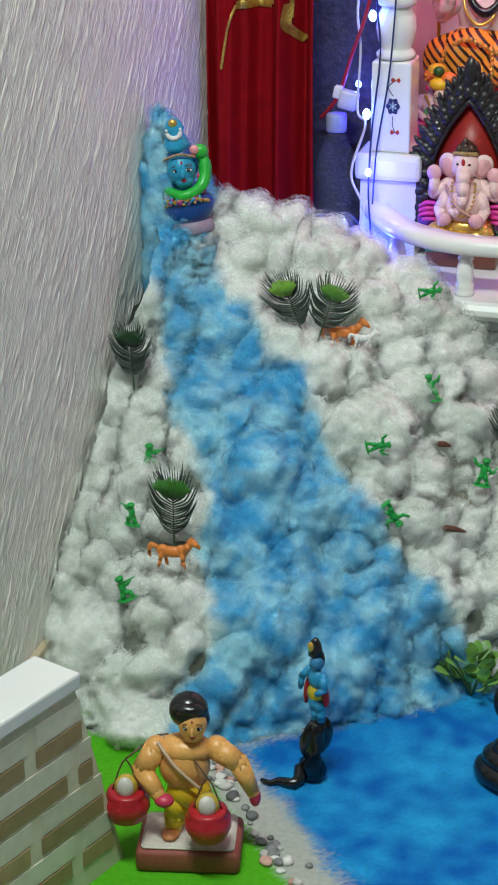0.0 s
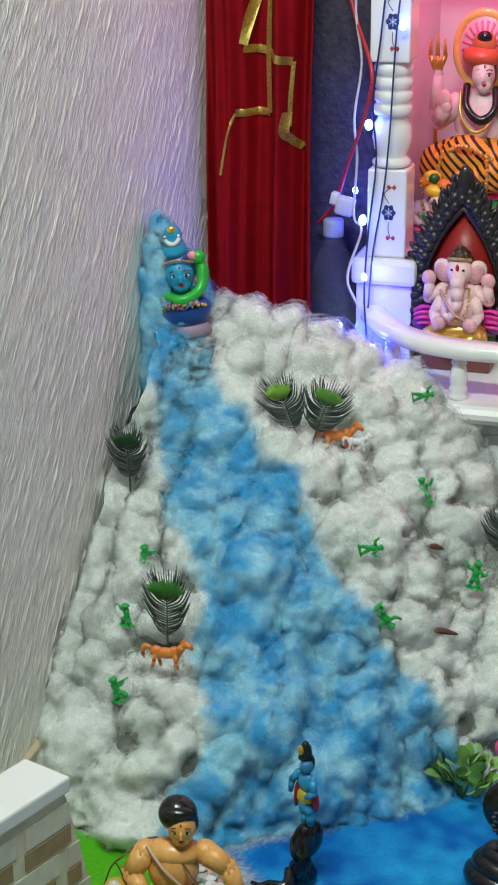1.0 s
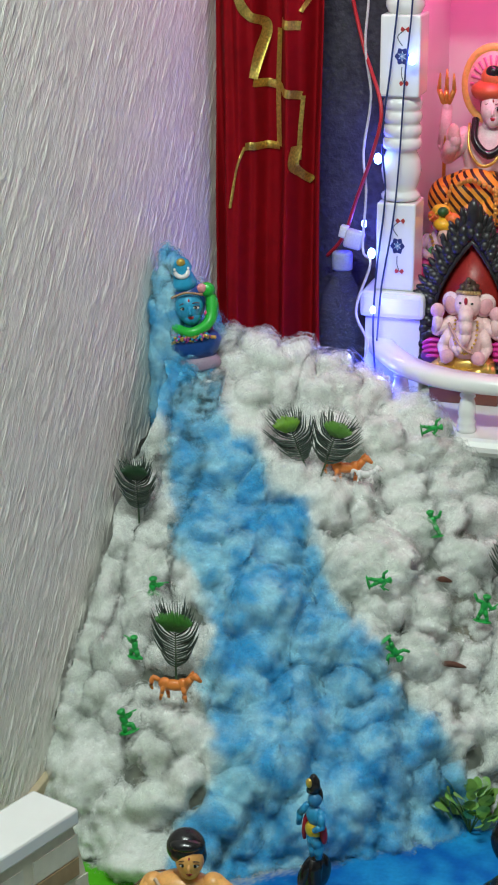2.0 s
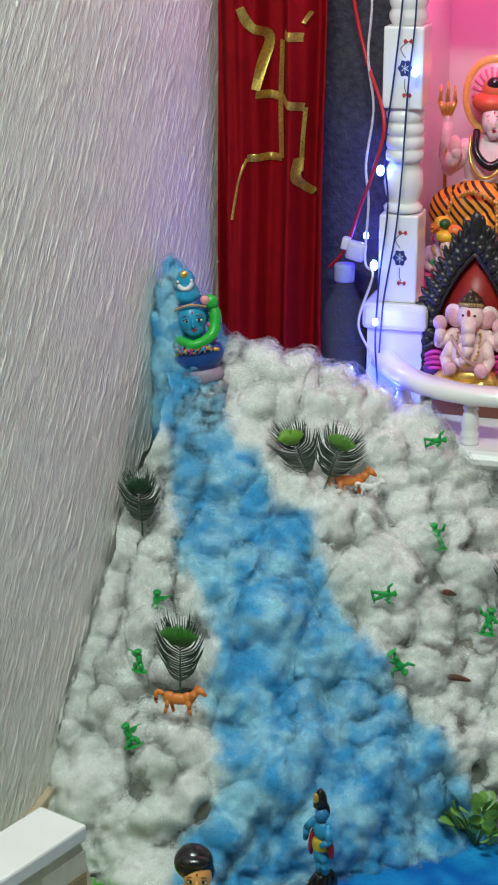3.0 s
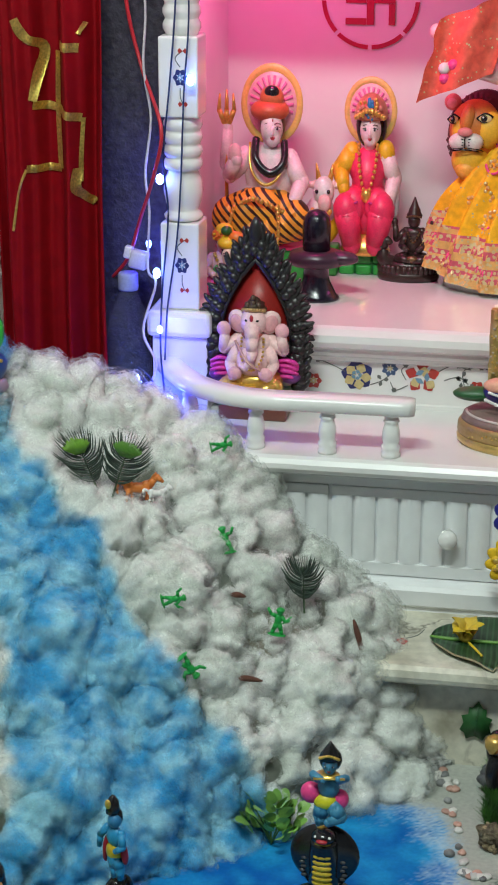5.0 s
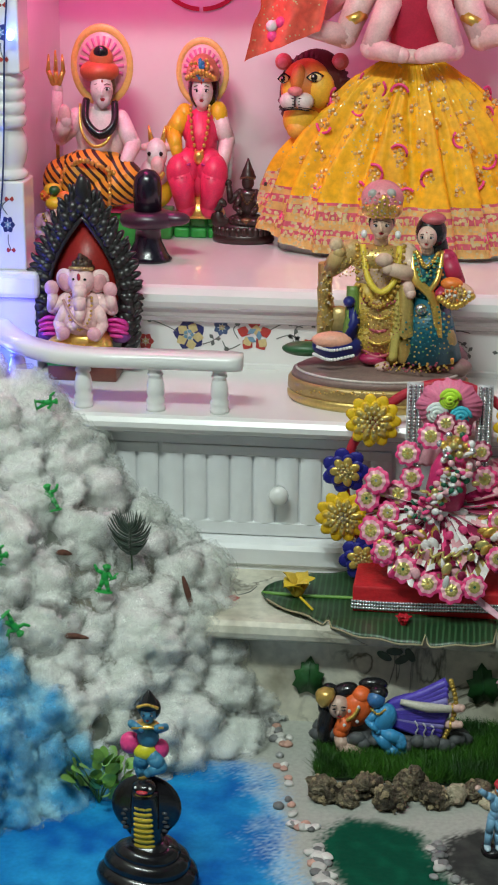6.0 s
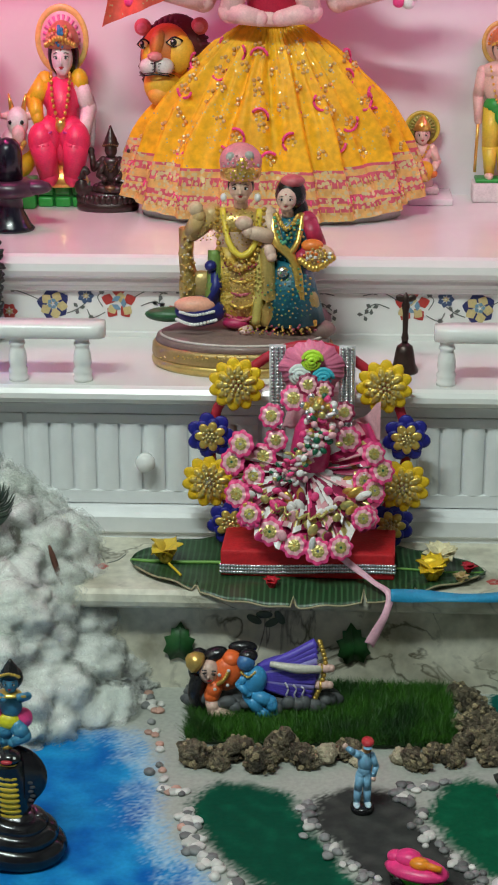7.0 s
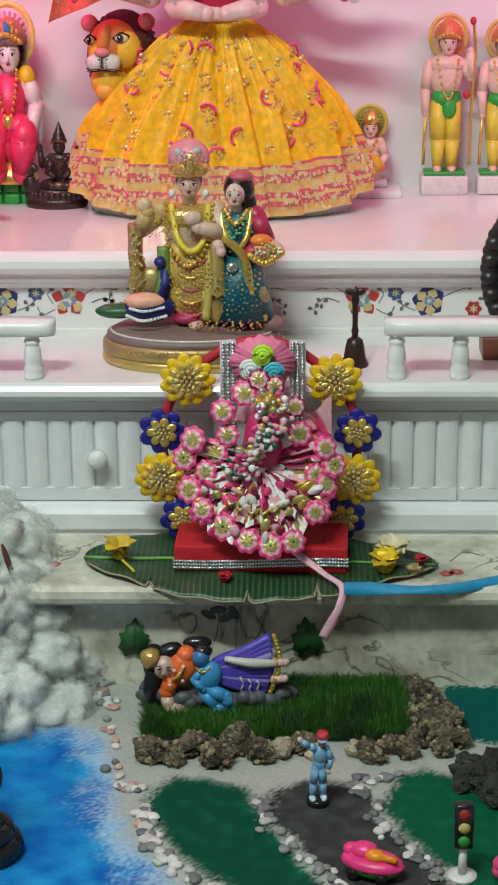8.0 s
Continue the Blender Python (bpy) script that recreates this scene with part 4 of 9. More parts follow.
def halo(f, x, z, d, r, rim, inner, ray):
    f.lathe([(0.2, -2.5), (r, -2.5), (r + 1, 0), (r, 2.5), (r * 0.85, 3.2), (r * 0.82, 1.0), (0.2, 1.0)], rim, x, z, d, rot=(90, 0, 0), seg=32)
    f.lathe([(0.2, 0), (r * 0.82, 0), (r * 0.8, 1.6), (0.2, 1.9)], inner, x, z, d - 0.5, rot=(90, 0, 0), seg=28)
    for i in range(13):
        a = math.pi * (i - 1) / 11
        f.l((x + r * 0.3 * math.cos(a), z + r * 0.3 * math.sin(a), d - 2.5), (x + r * 0.72 * math.cos(a), z + r * 0.72 * math.sin(a), d - 2.5), 1.6, 3.6, ray, 6)


def head(f, x, z, d, r, skin, hair, turn=0.0):
    """Face with jaw, nose, almond eyes, brows and lips; turn shifts the features to one side."""
    t = turn * r * 0.22
    f.b(x, z + r * 0.05, d, (r * 0.80, r * 0.88, r * 0.95), skin, u=18, v=12)
    f.b(x + t * 0.6, z - r * 0.46, d - r * 0.24, (r * 0.56, r * 0.56, r * 0.52), skin, u=14, v=10)
    f.b(x, z + r * 0.16, d + r * 0.34, (r * 0.92, r * 0.80, r * 0.98), hair)
    f.a([(x + t, z + r * 0.20, d - r * 0.80), (x + t, z - r * 0.14, d - r * 0.96)], [r * 0.07, r * 0.11], skin, 8)
    for s in (-1, 1):
        ex = x + s * r * 0.34 + t
        f.b(ex, z + r * 0.12, d - r * 0.74, (r * 0.19, r * 0.08, r * 0.09), WHITE, (0, s * 6, 0), 8, 6)
        f.b(ex, z + r * 0.12, d - r * 0.80, (r * 0.09, r * 0.05, r * 0.085), BLACK, u=8, v=6)
        f.t([(ex - r * 0.22, z + r * 0.16, d - r * 0.74), (ex, z + r * 0.235, d - r * 0.80), (ex + r * 0.22, z + r * 0.16, d - r * 0.70)], r * 0.025, BLACK, 5)
        f.t([(ex - r * 0.22, z + r * 0.34, d - r * 0.72), (ex, z + r * 0.42, d - r * 0.76), (ex + r * 0.22, z + r * 0.34, d - r * 0.68)], r * 0.03, BROWN, 5)
    f.b(x + t, z - r * 0.40, d - r * 0.76, (r * 0.20, r * 0.08, r * 0.055), RED, u=8, v=6)
    f.b(x + t, z - r * 0.48, d - r * 0.75, (r * 0.14, r * 0.08, r * 0.05), RED, u=8, v=6)
    f.b(x + t, z + r * 0.56, d - r * 0.76, (r * 0.06, r * 0.06, r * 0.09), RED, u=7, v=5)


# tiger pattern
def tiger():
    m = mat("tiger_stripes", (0.82, 0.36, 0.03), 0.5, scale=40, bump=0.1)
    n, l = m.node_tree.nodes, m.node_tree.links
    tc, w, mp, cr, mx = n.new("ShaderNodeTexCoord"), n.new("ShaderNodeTexWave"), n.new("ShaderNodeMapping"), n.new("ShaderNodeValToRGB"), n.new("ShaderNodeMix")
    mp.inputs["Rotation"].default_value = (0, 0.9, 0)
    w.inputs["Scale"].default_value, w.inputs["Distortion"].default_value, w.inputs["Detail"].default_value, w.inputs["Detail Scale"].default_value = 0.026, 6.0, 2.0, 0.06
    cr.color_ramp.elements[0].position, cr.color_ramp.elements[1].position = 0.60, 0.68
    mx.data_type = "RGBA"
    b = n["Principled BSDF"]
    old = b.inputs["Base Color"].links[0].from_socket
    l.new(tc.outputs["Object"], mp.inputs["Vector"]), l.new(mp.outputs[0], w.inputs["Vector"]), l.new(w.outputs["Fac"], cr.inputs[0]), l.new(cr.outputs[0], mx.inputs["Factor"])
    l.new(old, mx.inputs["A"])
    mx.inputs["B"].default_value = (0.03, 0.008, 0.004, 1)
    l.new(mx.outputs["Result"], b.inputs["Base Color"])
    return m


TIGER = tiger()
PALE = pm(0.84, 0.68, 0.68)


def seated_god():
    f = Figure((0.352, 1.955, 0.499), 0.00091, 0, (0.80, 0.9, 1.03))
    f.box((-95, 0, -40), (95, 60, 50), GREEN, 8)
    f.box((-100, 56, -45), (100, 64, 50), PINK, 3)
    halo(f, 8, 288, 26, 66, pm(0.80, 0.50, 0.14), pm(0.78, 0.40, 0.46), pm(0.70, 0.16, 0.36))
    f.l((0, 60, 10), (0, 150, 8), 62, 40, PALE)
    f.b(0, 130, -2, (60, 34, 36), PALE)
    f.b(8, 175, 2, (54, 32, 52), PALE)
    for s in (-1, 1):
        f.a([(s * 20, 118, -10), (s * 72, 108, -46), (s * 20, 92, -66)], [40, 36, 24], TIGER, 14)
    f.b(-6, 104, -40, (66, 36, 58), TIGER, (12, 0, 0), 24, 16)
    f.b(-34, 100, -54, (40, 32, 54), TIGER, (8, 0, 0), 20, 14)
    f.a([(-44, 200, 0), (-74, 178, -18), (-56, 205, -40)], [20, 17, 14], PALE)
    f.b(-58, 214, -44, (14, 8, 18), PINKSKIN)
    f.a([(52, 200, 0), (80, 165, -14), (64, 130, -50)], [20, 17, 12], PALE)
    f.a([(-46, 205, 8), (-88, 190, 6), (-82, 250, 0)], [16, 14, 11], PALE)
    f.l((-84, 120, -6), (-84, 300, -2), 4, 4, GOLD)
    for dx in (-16, 0, 16):
        f.a([(-84 + dx * 0.4, 262, -4), (-84 + dx, 280, -4), (-84 + dx * 0.9, 312 - abs(dx) * 0.4, -4)], [6, 5, 2], GOLD)
    f.l((8, 215, 0), (8, 238, -2), 15, 13, PALE)
    head(f, 14, 252, -8, 30, PALE, BROWN, 0.9)
    f.b(8, 281, 2, (42, 36, 19), pm(0.55, 0.10, 0.04))
    f.b(12, 300, 2, (26, 22, 22), pm(0.55, 0.14, 0.05))
    f.b(14, 312, -10, (16, 10, 11), BLACK)
    f.t([(-18, 236, -14), (-14, 205, -38), (16, 184, -44), (44, 200, -36), (42, 232, -12)], 8, BLACK, n=18)
    f.t([(-30, 230, -20), (-24, 190, -40), (4, 165, -46), (36, 180, -40), (40, 226, -20)], 3, GOLD, n=16)
    f.beads([(-50, 130, -70), (-10, 148, -86), (50, 126, -72)], 5, GOLD, 14)
    f.beads([(-70, 60, -62), (-62, 100, -88), (-52, 135, -74)], 4.5, GOLD, 12)
    f.beads([(36, 58, -70), (44, 96, -88), (40, 135, -76)], 4.5, GOLD, 12)
    f.b(-20, 56, -64, (44, 24, 22), pm(0.02, 0.08, 0.02))
    f.done("seated_god_statue", "seated white deity statue in tiger-skin cloth with round halo", "statue")


def seated_goddess():
    f = Figure((0.504, 2.015, 0.499), 0.0009, 0, (0.80, 0.9, 1.04))
    for i in range(2):
        for k in range(3):
            f.box((-56 + k * 38, i * 20, -22), (-22 + k * 38, i * 20 + 17, 14), GREEN, 4)
    f.box((-54, 1, -16), (54, 38, 20), pm(0.02, 0.20, 0.04))
    f.lathe([(52, 36), (56, 42), (50, 52), (36, 70)], GOLD, 0, 0, -4, 0.7)
    halo(f, 2, 272, 24, 57, pm(0.80, 0.52, 0.16), pm(0.80, 0.42, 0.48), pm(0.70, 0.16, 0.36))
    hot = pm(0.80, 0.035, 0.12)
    f.b(2, 110, -6, (52, 34, 44), hot, u=20, v=14)
    for s in (-1, 1):
        f.a([(s * 14, 126, -8), (s * 38, 116, -44), (s * 26, 58, -36)], [32, 30, 22], hot, 14)
        for k in range(5):
            f.t([(s * 12 + s * 40 * (k / 8), 132 - k * 14, -62 + k * 4), (s * 46, 122 - k * 14, -50 + k * 4)], 2.0, MAGENTA)
    f.l((2, 120, 0), (2, 206, 4), 36, 34, hot, 16)
    f.b(2, 180, 0, (42, 28, 36), hot)
    f.a([(-34, 204, 2), (-58, 176, -6), (-46, 150, -34)], [20, 19, 13], YELLOW)
    f.a([(38, 204, 2), (60, 164, -4), (50, 120, -30)], [19, 17, 13], PALE)
    f.b(40, 206, 2, (20, 20, 22), YELLOW)
    f.b(64, 140, -4, (10, 12, 46), pm(0.78, 0.72, 0.74))
    f.l((4, 208, 0), (4, 230, -2), 12, 11, PALE)
    head(f, 6, 244, -4, 29, PALE, BROWN, 0.2)
    f.b(6, 250, 12, (34, 24, 40), BLACK)
    f.lathe([(34, 0), (37, 8), (34, 20), (26, 32), (13, 41), (1, 44)], pm(0.60, 0.22, 0.14, 0.35, 0.3), 6, 262, 2, 0.9)
    f.jewels(6, 282, -26, 26, 18, 26, [GOLD, pm(0.70, 0.30, 0.20), GOLD, BLUE], 5, 0.3)
    f.beads([(-24, 268, -26), (6, 280, -34), (36, 268, -26)], 5, GOLD, 10)
    f.b(6, 290, -32, (6, 5, 9), BLUE)
    f.beads([(-16, 222, -24), (-12, 180, -38), (4, 140, -42), (20, 180, -38), (24, 222, -24)], 4, GOLD, 20)
    f.b(4, 140, -44, (12, 8, 12), GOLD)
    f.done("seated_goddess_statue", "seated goddess statue in pink sari on green bench with halo", "statue")


def cow():
    f = Figure((0.432, 2.0, 0.499), 0.0009, 0, (0.85, 0.9, 1.0))
    f.box((-36, 0, -26), (40, 52, 30), GREEN, 5)
    f.b(0, 82, 0, (40, 34, 32), YELLOW)
    f.b(2, 112, -10, (30, 26, 30), WHITE)
    f.b(10, 150, -18, (22, 22, 27), WHITE)
    f.b(14, 132, -36, (14, 14, 17), PINKSKIN)
    for s in (-1, 1):
        f.a([(10 + s * 18, 160, -10), (10 + s * 38, 158, -6)], [8, 4], PINKSKIN)
        f.a([(10 + s * 12, 172, -12), (10 + s * 17, 196, -12)], [6, 2], GOLD)
        f.b(10 + s * 12, 152, -37, (4, 3, 4), BLACK, u=8, v=6)
    f.beads([(-10, 120, -40), (8, 100, -44), (26, 118, -40)], 5, GOLD, 9)
    f.done("cow_statuette", "small white sacred bull statuette with yellow cloth", "statuette")


def lingam():
    f = Figure((0.450, 1.835, 0.499), 0.00086)
    g = pm(0.012, 0.010, 0.02, 0.18)
    p = pm(0.05, 0.022, 0.04, 0.3)
    f.lathe([(40, 0), (42, 4), (36, 10), (24, 34), (22, 56), (30, 62)], g, squash=0.85)
    f.lathe([(30, 58), (46, 62), (50, 72), (46, 84), (34, 88)], p, squash=0.85)
    f.b(44, 76, -6, (32, 18, 13), p, (0, 0, -8))
    f.lathe([(24, 84), (25, 130), (22, 146), (14, 156), (1, 160)], g)
    f.done("shiva_lingam", "black stone lingam on a dark base", "statuette")


def dark_deity():
    f = Figure((0.576, 1.985, 0.499), 0.0009)
    k = pm(0.045, 0.025, 0.022, 0.3, 0.2)
    g = pm(0.16, 0.09, 0.04, 0.3, 0.5)
    f.lathe([(52, 0), (55, 6), (53, 14), (44, 20), (47, 26), (40, 34), (10, 36)], k, squash=0.6, seg=30)
    for i in range(16):
        a = math.pi * (1 + i / 15)
        f.b(48 * math.cos(a), 20, 28 * math.sin(a), (7, 5, 10), k, (0, 12 * math.cos(a), 0), 8, 6)
    # swan-shaped arm of the seat
    f.t([(-26, 30, -6), (-42, 36, -8), (-46, 56, -6), (-38, 70, -8), (-30, 64, -12)], [12, 13, 10, 8, 4], k, n=14, seg=9)
    for s in (-1, 1):
        f.a([(8 + s * 8, 42, -4), (8 + s * 24, 40, -16), (8 + s * 4, 38, -24)], [11, 9, 6], k)
        f.a([(8 + s * 14, 86, 0), (8 + s * 30, 72, -4), (8 + s * 32, 96, -8)], [7, 6, 5], k)
        f.b(8 + s * 33, 103, -9, (6, 5, 7), k, u=8, v=6)
        f.a([(8 + s * 12, 82, -2), (8 + s * 20, 62, -12), (8 + s * 10, 56, -20)], [7, 6, 5], k)
    f.b(8, 66, 0, (17, 13, 24), k)
    f.b(8, 82, 0, (19, 12, 12), k)
    f.b(8, 104, -3, (11, 11, 13), k)
    f.lathe([(13, 0), (14, 4), (11, 9), (10, 14), (7, 20), (4, 28), (1, 36)], k, 8, 110, 0, seg=16)
    f.beads([(-2, 84, -10), (8, 68, -15), (18, 84, -10)], 2, g, 9)
    f.beads([(-4, 112, -9), (8, 115, -14), (20, 112, -9)], 2, g, 8)
    f.b(8, 40, -24, (12, 6, 7), g)
    f.done("dark_deity_statuette", "small black metal seated deity on a lotus base", "statuette")


seated_god()
seated_goddess()
cow()
lingam()
dark_deity()


# ---- goddess doll in yellow skirt ----
def sequins(name, colour, size=0.22, spread=0.53):
    """Cloth with gilt flecks."""
    m = mat(name, colour, 0.5, vary=0.18, scale=90, bump=0.3, bscale=160)
    n, l = m.node_tree.nodes, m.node_tree.links
    b = n["Principled BSDF"]
    tc, v, lt = n.new("ShaderNodeTexCoord"), n.new("ShaderNodeTexVoronoi"), n.new("ShaderNodeMath")
    v.inputs["Scale"].default_value = 150
    lt.operation = "LESS_THAN"
    lt.inputs[1].default_value = size
    l.new(tc.outputs["Object"], v.inputs["Vector"]), l.new(v.outputs["Distance"], lt.inputs[0])
    n2, l2 = n.new("ShaderNodeTexNoise"), n.new("ShaderNodeMath")
    n2.inputs["Scale"].default_value = 26
    l2.operation = "GREATER_THAN"
    l2.inputs[1].default_value = spread
    an = n.new("ShaderNodeMath")
    an.operation = "MULTIPLY"
    l.new(tc.outputs["Object"], n2.inputs["Vector"]), l.new(n2.outputs["Fac"], l2.inputs[0]), l.new(lt.outputs[0], an.inputs[0]), l.new(l2.outputs[0], an.inputs[1])
    mx = n.new("ShaderNodeMix")
    mx.data_type = "RGBA"
    old = b.inputs["Base Color"].links[0].from_socket
    l.new(an.outputs[0], mx.inputs["Factor"]), l.new(old, mx.inputs["A"])
    mx.inputs["B"].default_value = (0.95, 0.80, 0.42, 1)
    half = n.new("ShaderNodeMath")
    half.operation = "MULTIPLY"
    half.inputs[1].default_value = 0.45
    l.new(mx.outputs["Result"], b.inputs["Base Color"]), l.new(an.outputs[0], half.inputs[0]), l.new(half.outputs[0], b.inputs["Metallic"])
    rr = n.new("ShaderNodeMapRange")
    rr.inputs[3].default_value, rr.inputs[4].default_value = 0.6, 0.25
    l.new(an.outputs[0], rr.inputs[0]), l.new(rr.outputs[0], b.inputs["Roughness"])
    return m


YCLOTH, HEMCLOTH = sequins("yellow_sequin_cloth", (0.86, 0.45, 0.0)), sequins("pink_gilt_hem", (0.56, 0.09, 0.13), 0.48, 0.40)
HEMGOLD = sequins("gilt_braid", (0.66, 0.38, 0.11), 0.42, 0.38)


def skirt_r(v, a):
    """Radius of the skirt at height share v (0 hem, 1 waist) and angle a."""
    base = 0.196 * (1 - v) ** 0.80 + 0.036 + 0.016 * math.sin(math.pi * v)
    wav = 2.5 * n3(math.cos(a) * 2, math.sin(a) * 2, v * 1.5)
    fold = 0.012 * math.sin(a * 17 + wav) + 0.007 * math.sin(a * 37 + 1.6 * wav) + 0.012 * n3(math.cos(a) * 3, math.sin(a) * 3, v * 2.5)
    fine = 0.0028 * math.sin(a * 70 + 4 * n3(math.cos(a) * 3, math.sin(a) * 3, v * 3)) * v
    return base + fold * (0.30 + 0.75 * math.sin(math.pi * min(1, 0.12 + v * 0.9))) * (0.5 if v > 0.9 else 1) + fine


SKX, SKY, SKZ = 0.832, 1.968, 0.505


def skirt_point(v, a, out=0.0):
    r = skirt_r(v, a) + out
    return Vector((SKX + r * math.cos(a), SKY + 0.45 * r * math.sin(a), SKZ + 0.283 * v + 0.045 * (1 - v) * (1 - abs(math.sin(a)) * (1 if math.sin(a) < 0 else 0)) ** 1.5))


def goddess_doll():
    bm = bmesh.new()
    mats = [YCLOTH, HEMCLOTH, HEMGOLD, PINKSKIN, pm(0.50, 0.02, 0.06), WHITE, GOLD, PINK, sequins("orange_gauze", (0.72, 0.10, 0.06))]
    na, nv = 300, 64
    vs = [[bm.verts.new(skirt_point(j / nv, 2 * math.pi * i / na)) for i in range(na)] for j in range(nv + 1)]
    for j in range(nv):
        v = j / nv
        mi = 2 if v < 0.035 or 0.07 < v < 0.085 or 0.12 < v < 0.16 or 0.21 < v < 0.235 else (1 if v < 0.26 else 0)
        for i in range(na):
            bm.faces.new((vs[j][i], vs[j][(i + 1) % na], vs[j + 1][(i + 1) % na], vs[j + 1][i])).material_index = mi
    # vertical gilt bars of the hem
    for i in range(0, na, 2):
        a = 2 * math.pi * i / na
        if math.sin(a) < 0.3:
            for v0, v1 in ((0.037, 0.066), (0.165, 0.205)):
                limb(bm, skirt_point(v0, a, 0.0006), skirt_point(v1, a, 0.0006), 0.0010, 0.0010, 2, 4)
        if math.sin(a) < 0.3 and (i // 10) % 2:
            limb(bm, skirt_point(0.088, a, 0.0004), skirt_point(0.118, a, 0.0004), 0.0014, 0.0014, 7, 4)
    # crescent and dot motifs
    random.seed(12)
    for k in range(70):
        a, v = -math.pi * (0.03 + 0.94 * ((k * 0.7549) % 1)), 0.28 + 0.62 * ((k * 0.5698) % 1)
        c = skirt_point(v, a, 0.003)
        t = Vector((-math.sin(a), 0.45 * math.cos(a), 0)).normalized()
        if k % 3 == 0:
            tube(bm, [c + t * 0.013 * math.cos(b) + Vector((0, 0, 0.014 * math.sin(b))) + Vector((0, -0.002, 0)) for b in [0.4 * j + k for j in range(8)]], 0.0022, 7, 5)
        for j in range(5):
            b = 1.256 * j
            ball(bm, c + t * 0.006 * math.cos(b) + Vector((0, 0.001, 0.006 * math.sin(b))), (0.0032, 0.0016, 0.0032), 2, u=6, v=4)
    # white under-base, waist, blouse, arms
    lathe(bm, [(0.20, 0.499), (0.20, 0.516), (0.02, 0.517)], 5, c=(SKX, SKY, 0), squash=0.45)
    top = SKZ + 0.283
    lathe(bm, [(0.036, 0), (0.038, 0.012), (0.046, 0.05), (0.066, 0.10), (0.07, 0.14), (0.03, 0.17), (0.02, 0.20)], 4, c=(SKX + 0.004, SKY, top), squash=0.75)
    lathe(bm, [(0.034, -0.004), (0.041, 0.002), (0.041, 0.012), (0.036, 0.018)], 3, c=(SKX, SKY, top), squash=0.8)
    for s in (-1, 1):
        arm(bm, [(SKX + s * 0.065, SKY, top + 0.12), (SKX + s * 0.10, SKY - 0.03, top + 0.035), (SKX + s * 0.165, SKY - 0.05, top + 0.05)], [0.024, 0.019, 0.013], 3)
        arm(bm, [(SKX + s * 0.065, SKY + 0.01, top + 0.13), (SKX + s * 0.15, SKY, top + 0.06), (SKX + s * 0.22, SKY - 0.03, top + 0.10)], [0.022, 0.018, 0.012], 3)
        arm(bm, [(SKX + s * 0.03, SKY - 0.03, top + 0.10), (SKX + s * 0.06, SKY - 0.05, top + 0.02), (SKX + s * 0.015, SKY - 0.066, top + 0.012)], [0.02, 0.017, 0.012], 3)
        lathe(bm, [(0.0195, -0.008), (0.0215, 0), (0.0195, 0.008)], 6, m=pose(SKX + s * 0.088, SKY - 0.022, top + 0.06, 0, s * 25, 0))
        ball(bm, (SKX + s * 0.19, SKY - 0.055, top + 0.05), (0.02, 0.016, 0.016), 3)
        for j in range(5):
            ball(bm, (SKX + s * 0.195 + 0.012 * math.cos(j * 1.3), SKY - 0.07, top + 0.045 + 0.012 * math.sin(j * 1.3)), 0.009, 7 if j % 2 else 5, u=8, v=6)
    ball(bm, (SKX, SKY, top + 0.24), (0.045, 0.045, 0.055), 3)
    lathe(bm, [(0.05, 0), (0.055, 0.03), (0.03, 0.08), (0.002, 0.11)], 6, c=(SKX, SKY, top + 0.27))
    # gauzy scarf over the arm
    def scarf(u, v):
        x = SKX - 0.245 + 0.11 * u + 0.03 * v
        z = top - 0.0 + 0.045 * u + 0.12 * v
        return (x + 0.008 * n3(u * 4, v * 4, 1), SKY - 0.075 + 0.01 * math.sin(u * 9) + 0.01 * v, z)
    grid(bm, 16, 16, scarf, 8)
    bmesh.ops.recalc_face_normals(bm, faces=bm.faces)
    tagged(finish("goddess_doll", bm, mats), "goddess doll in a wide yellow sequinned skirt with pink-gold hem", "doll")


goddess_doll()


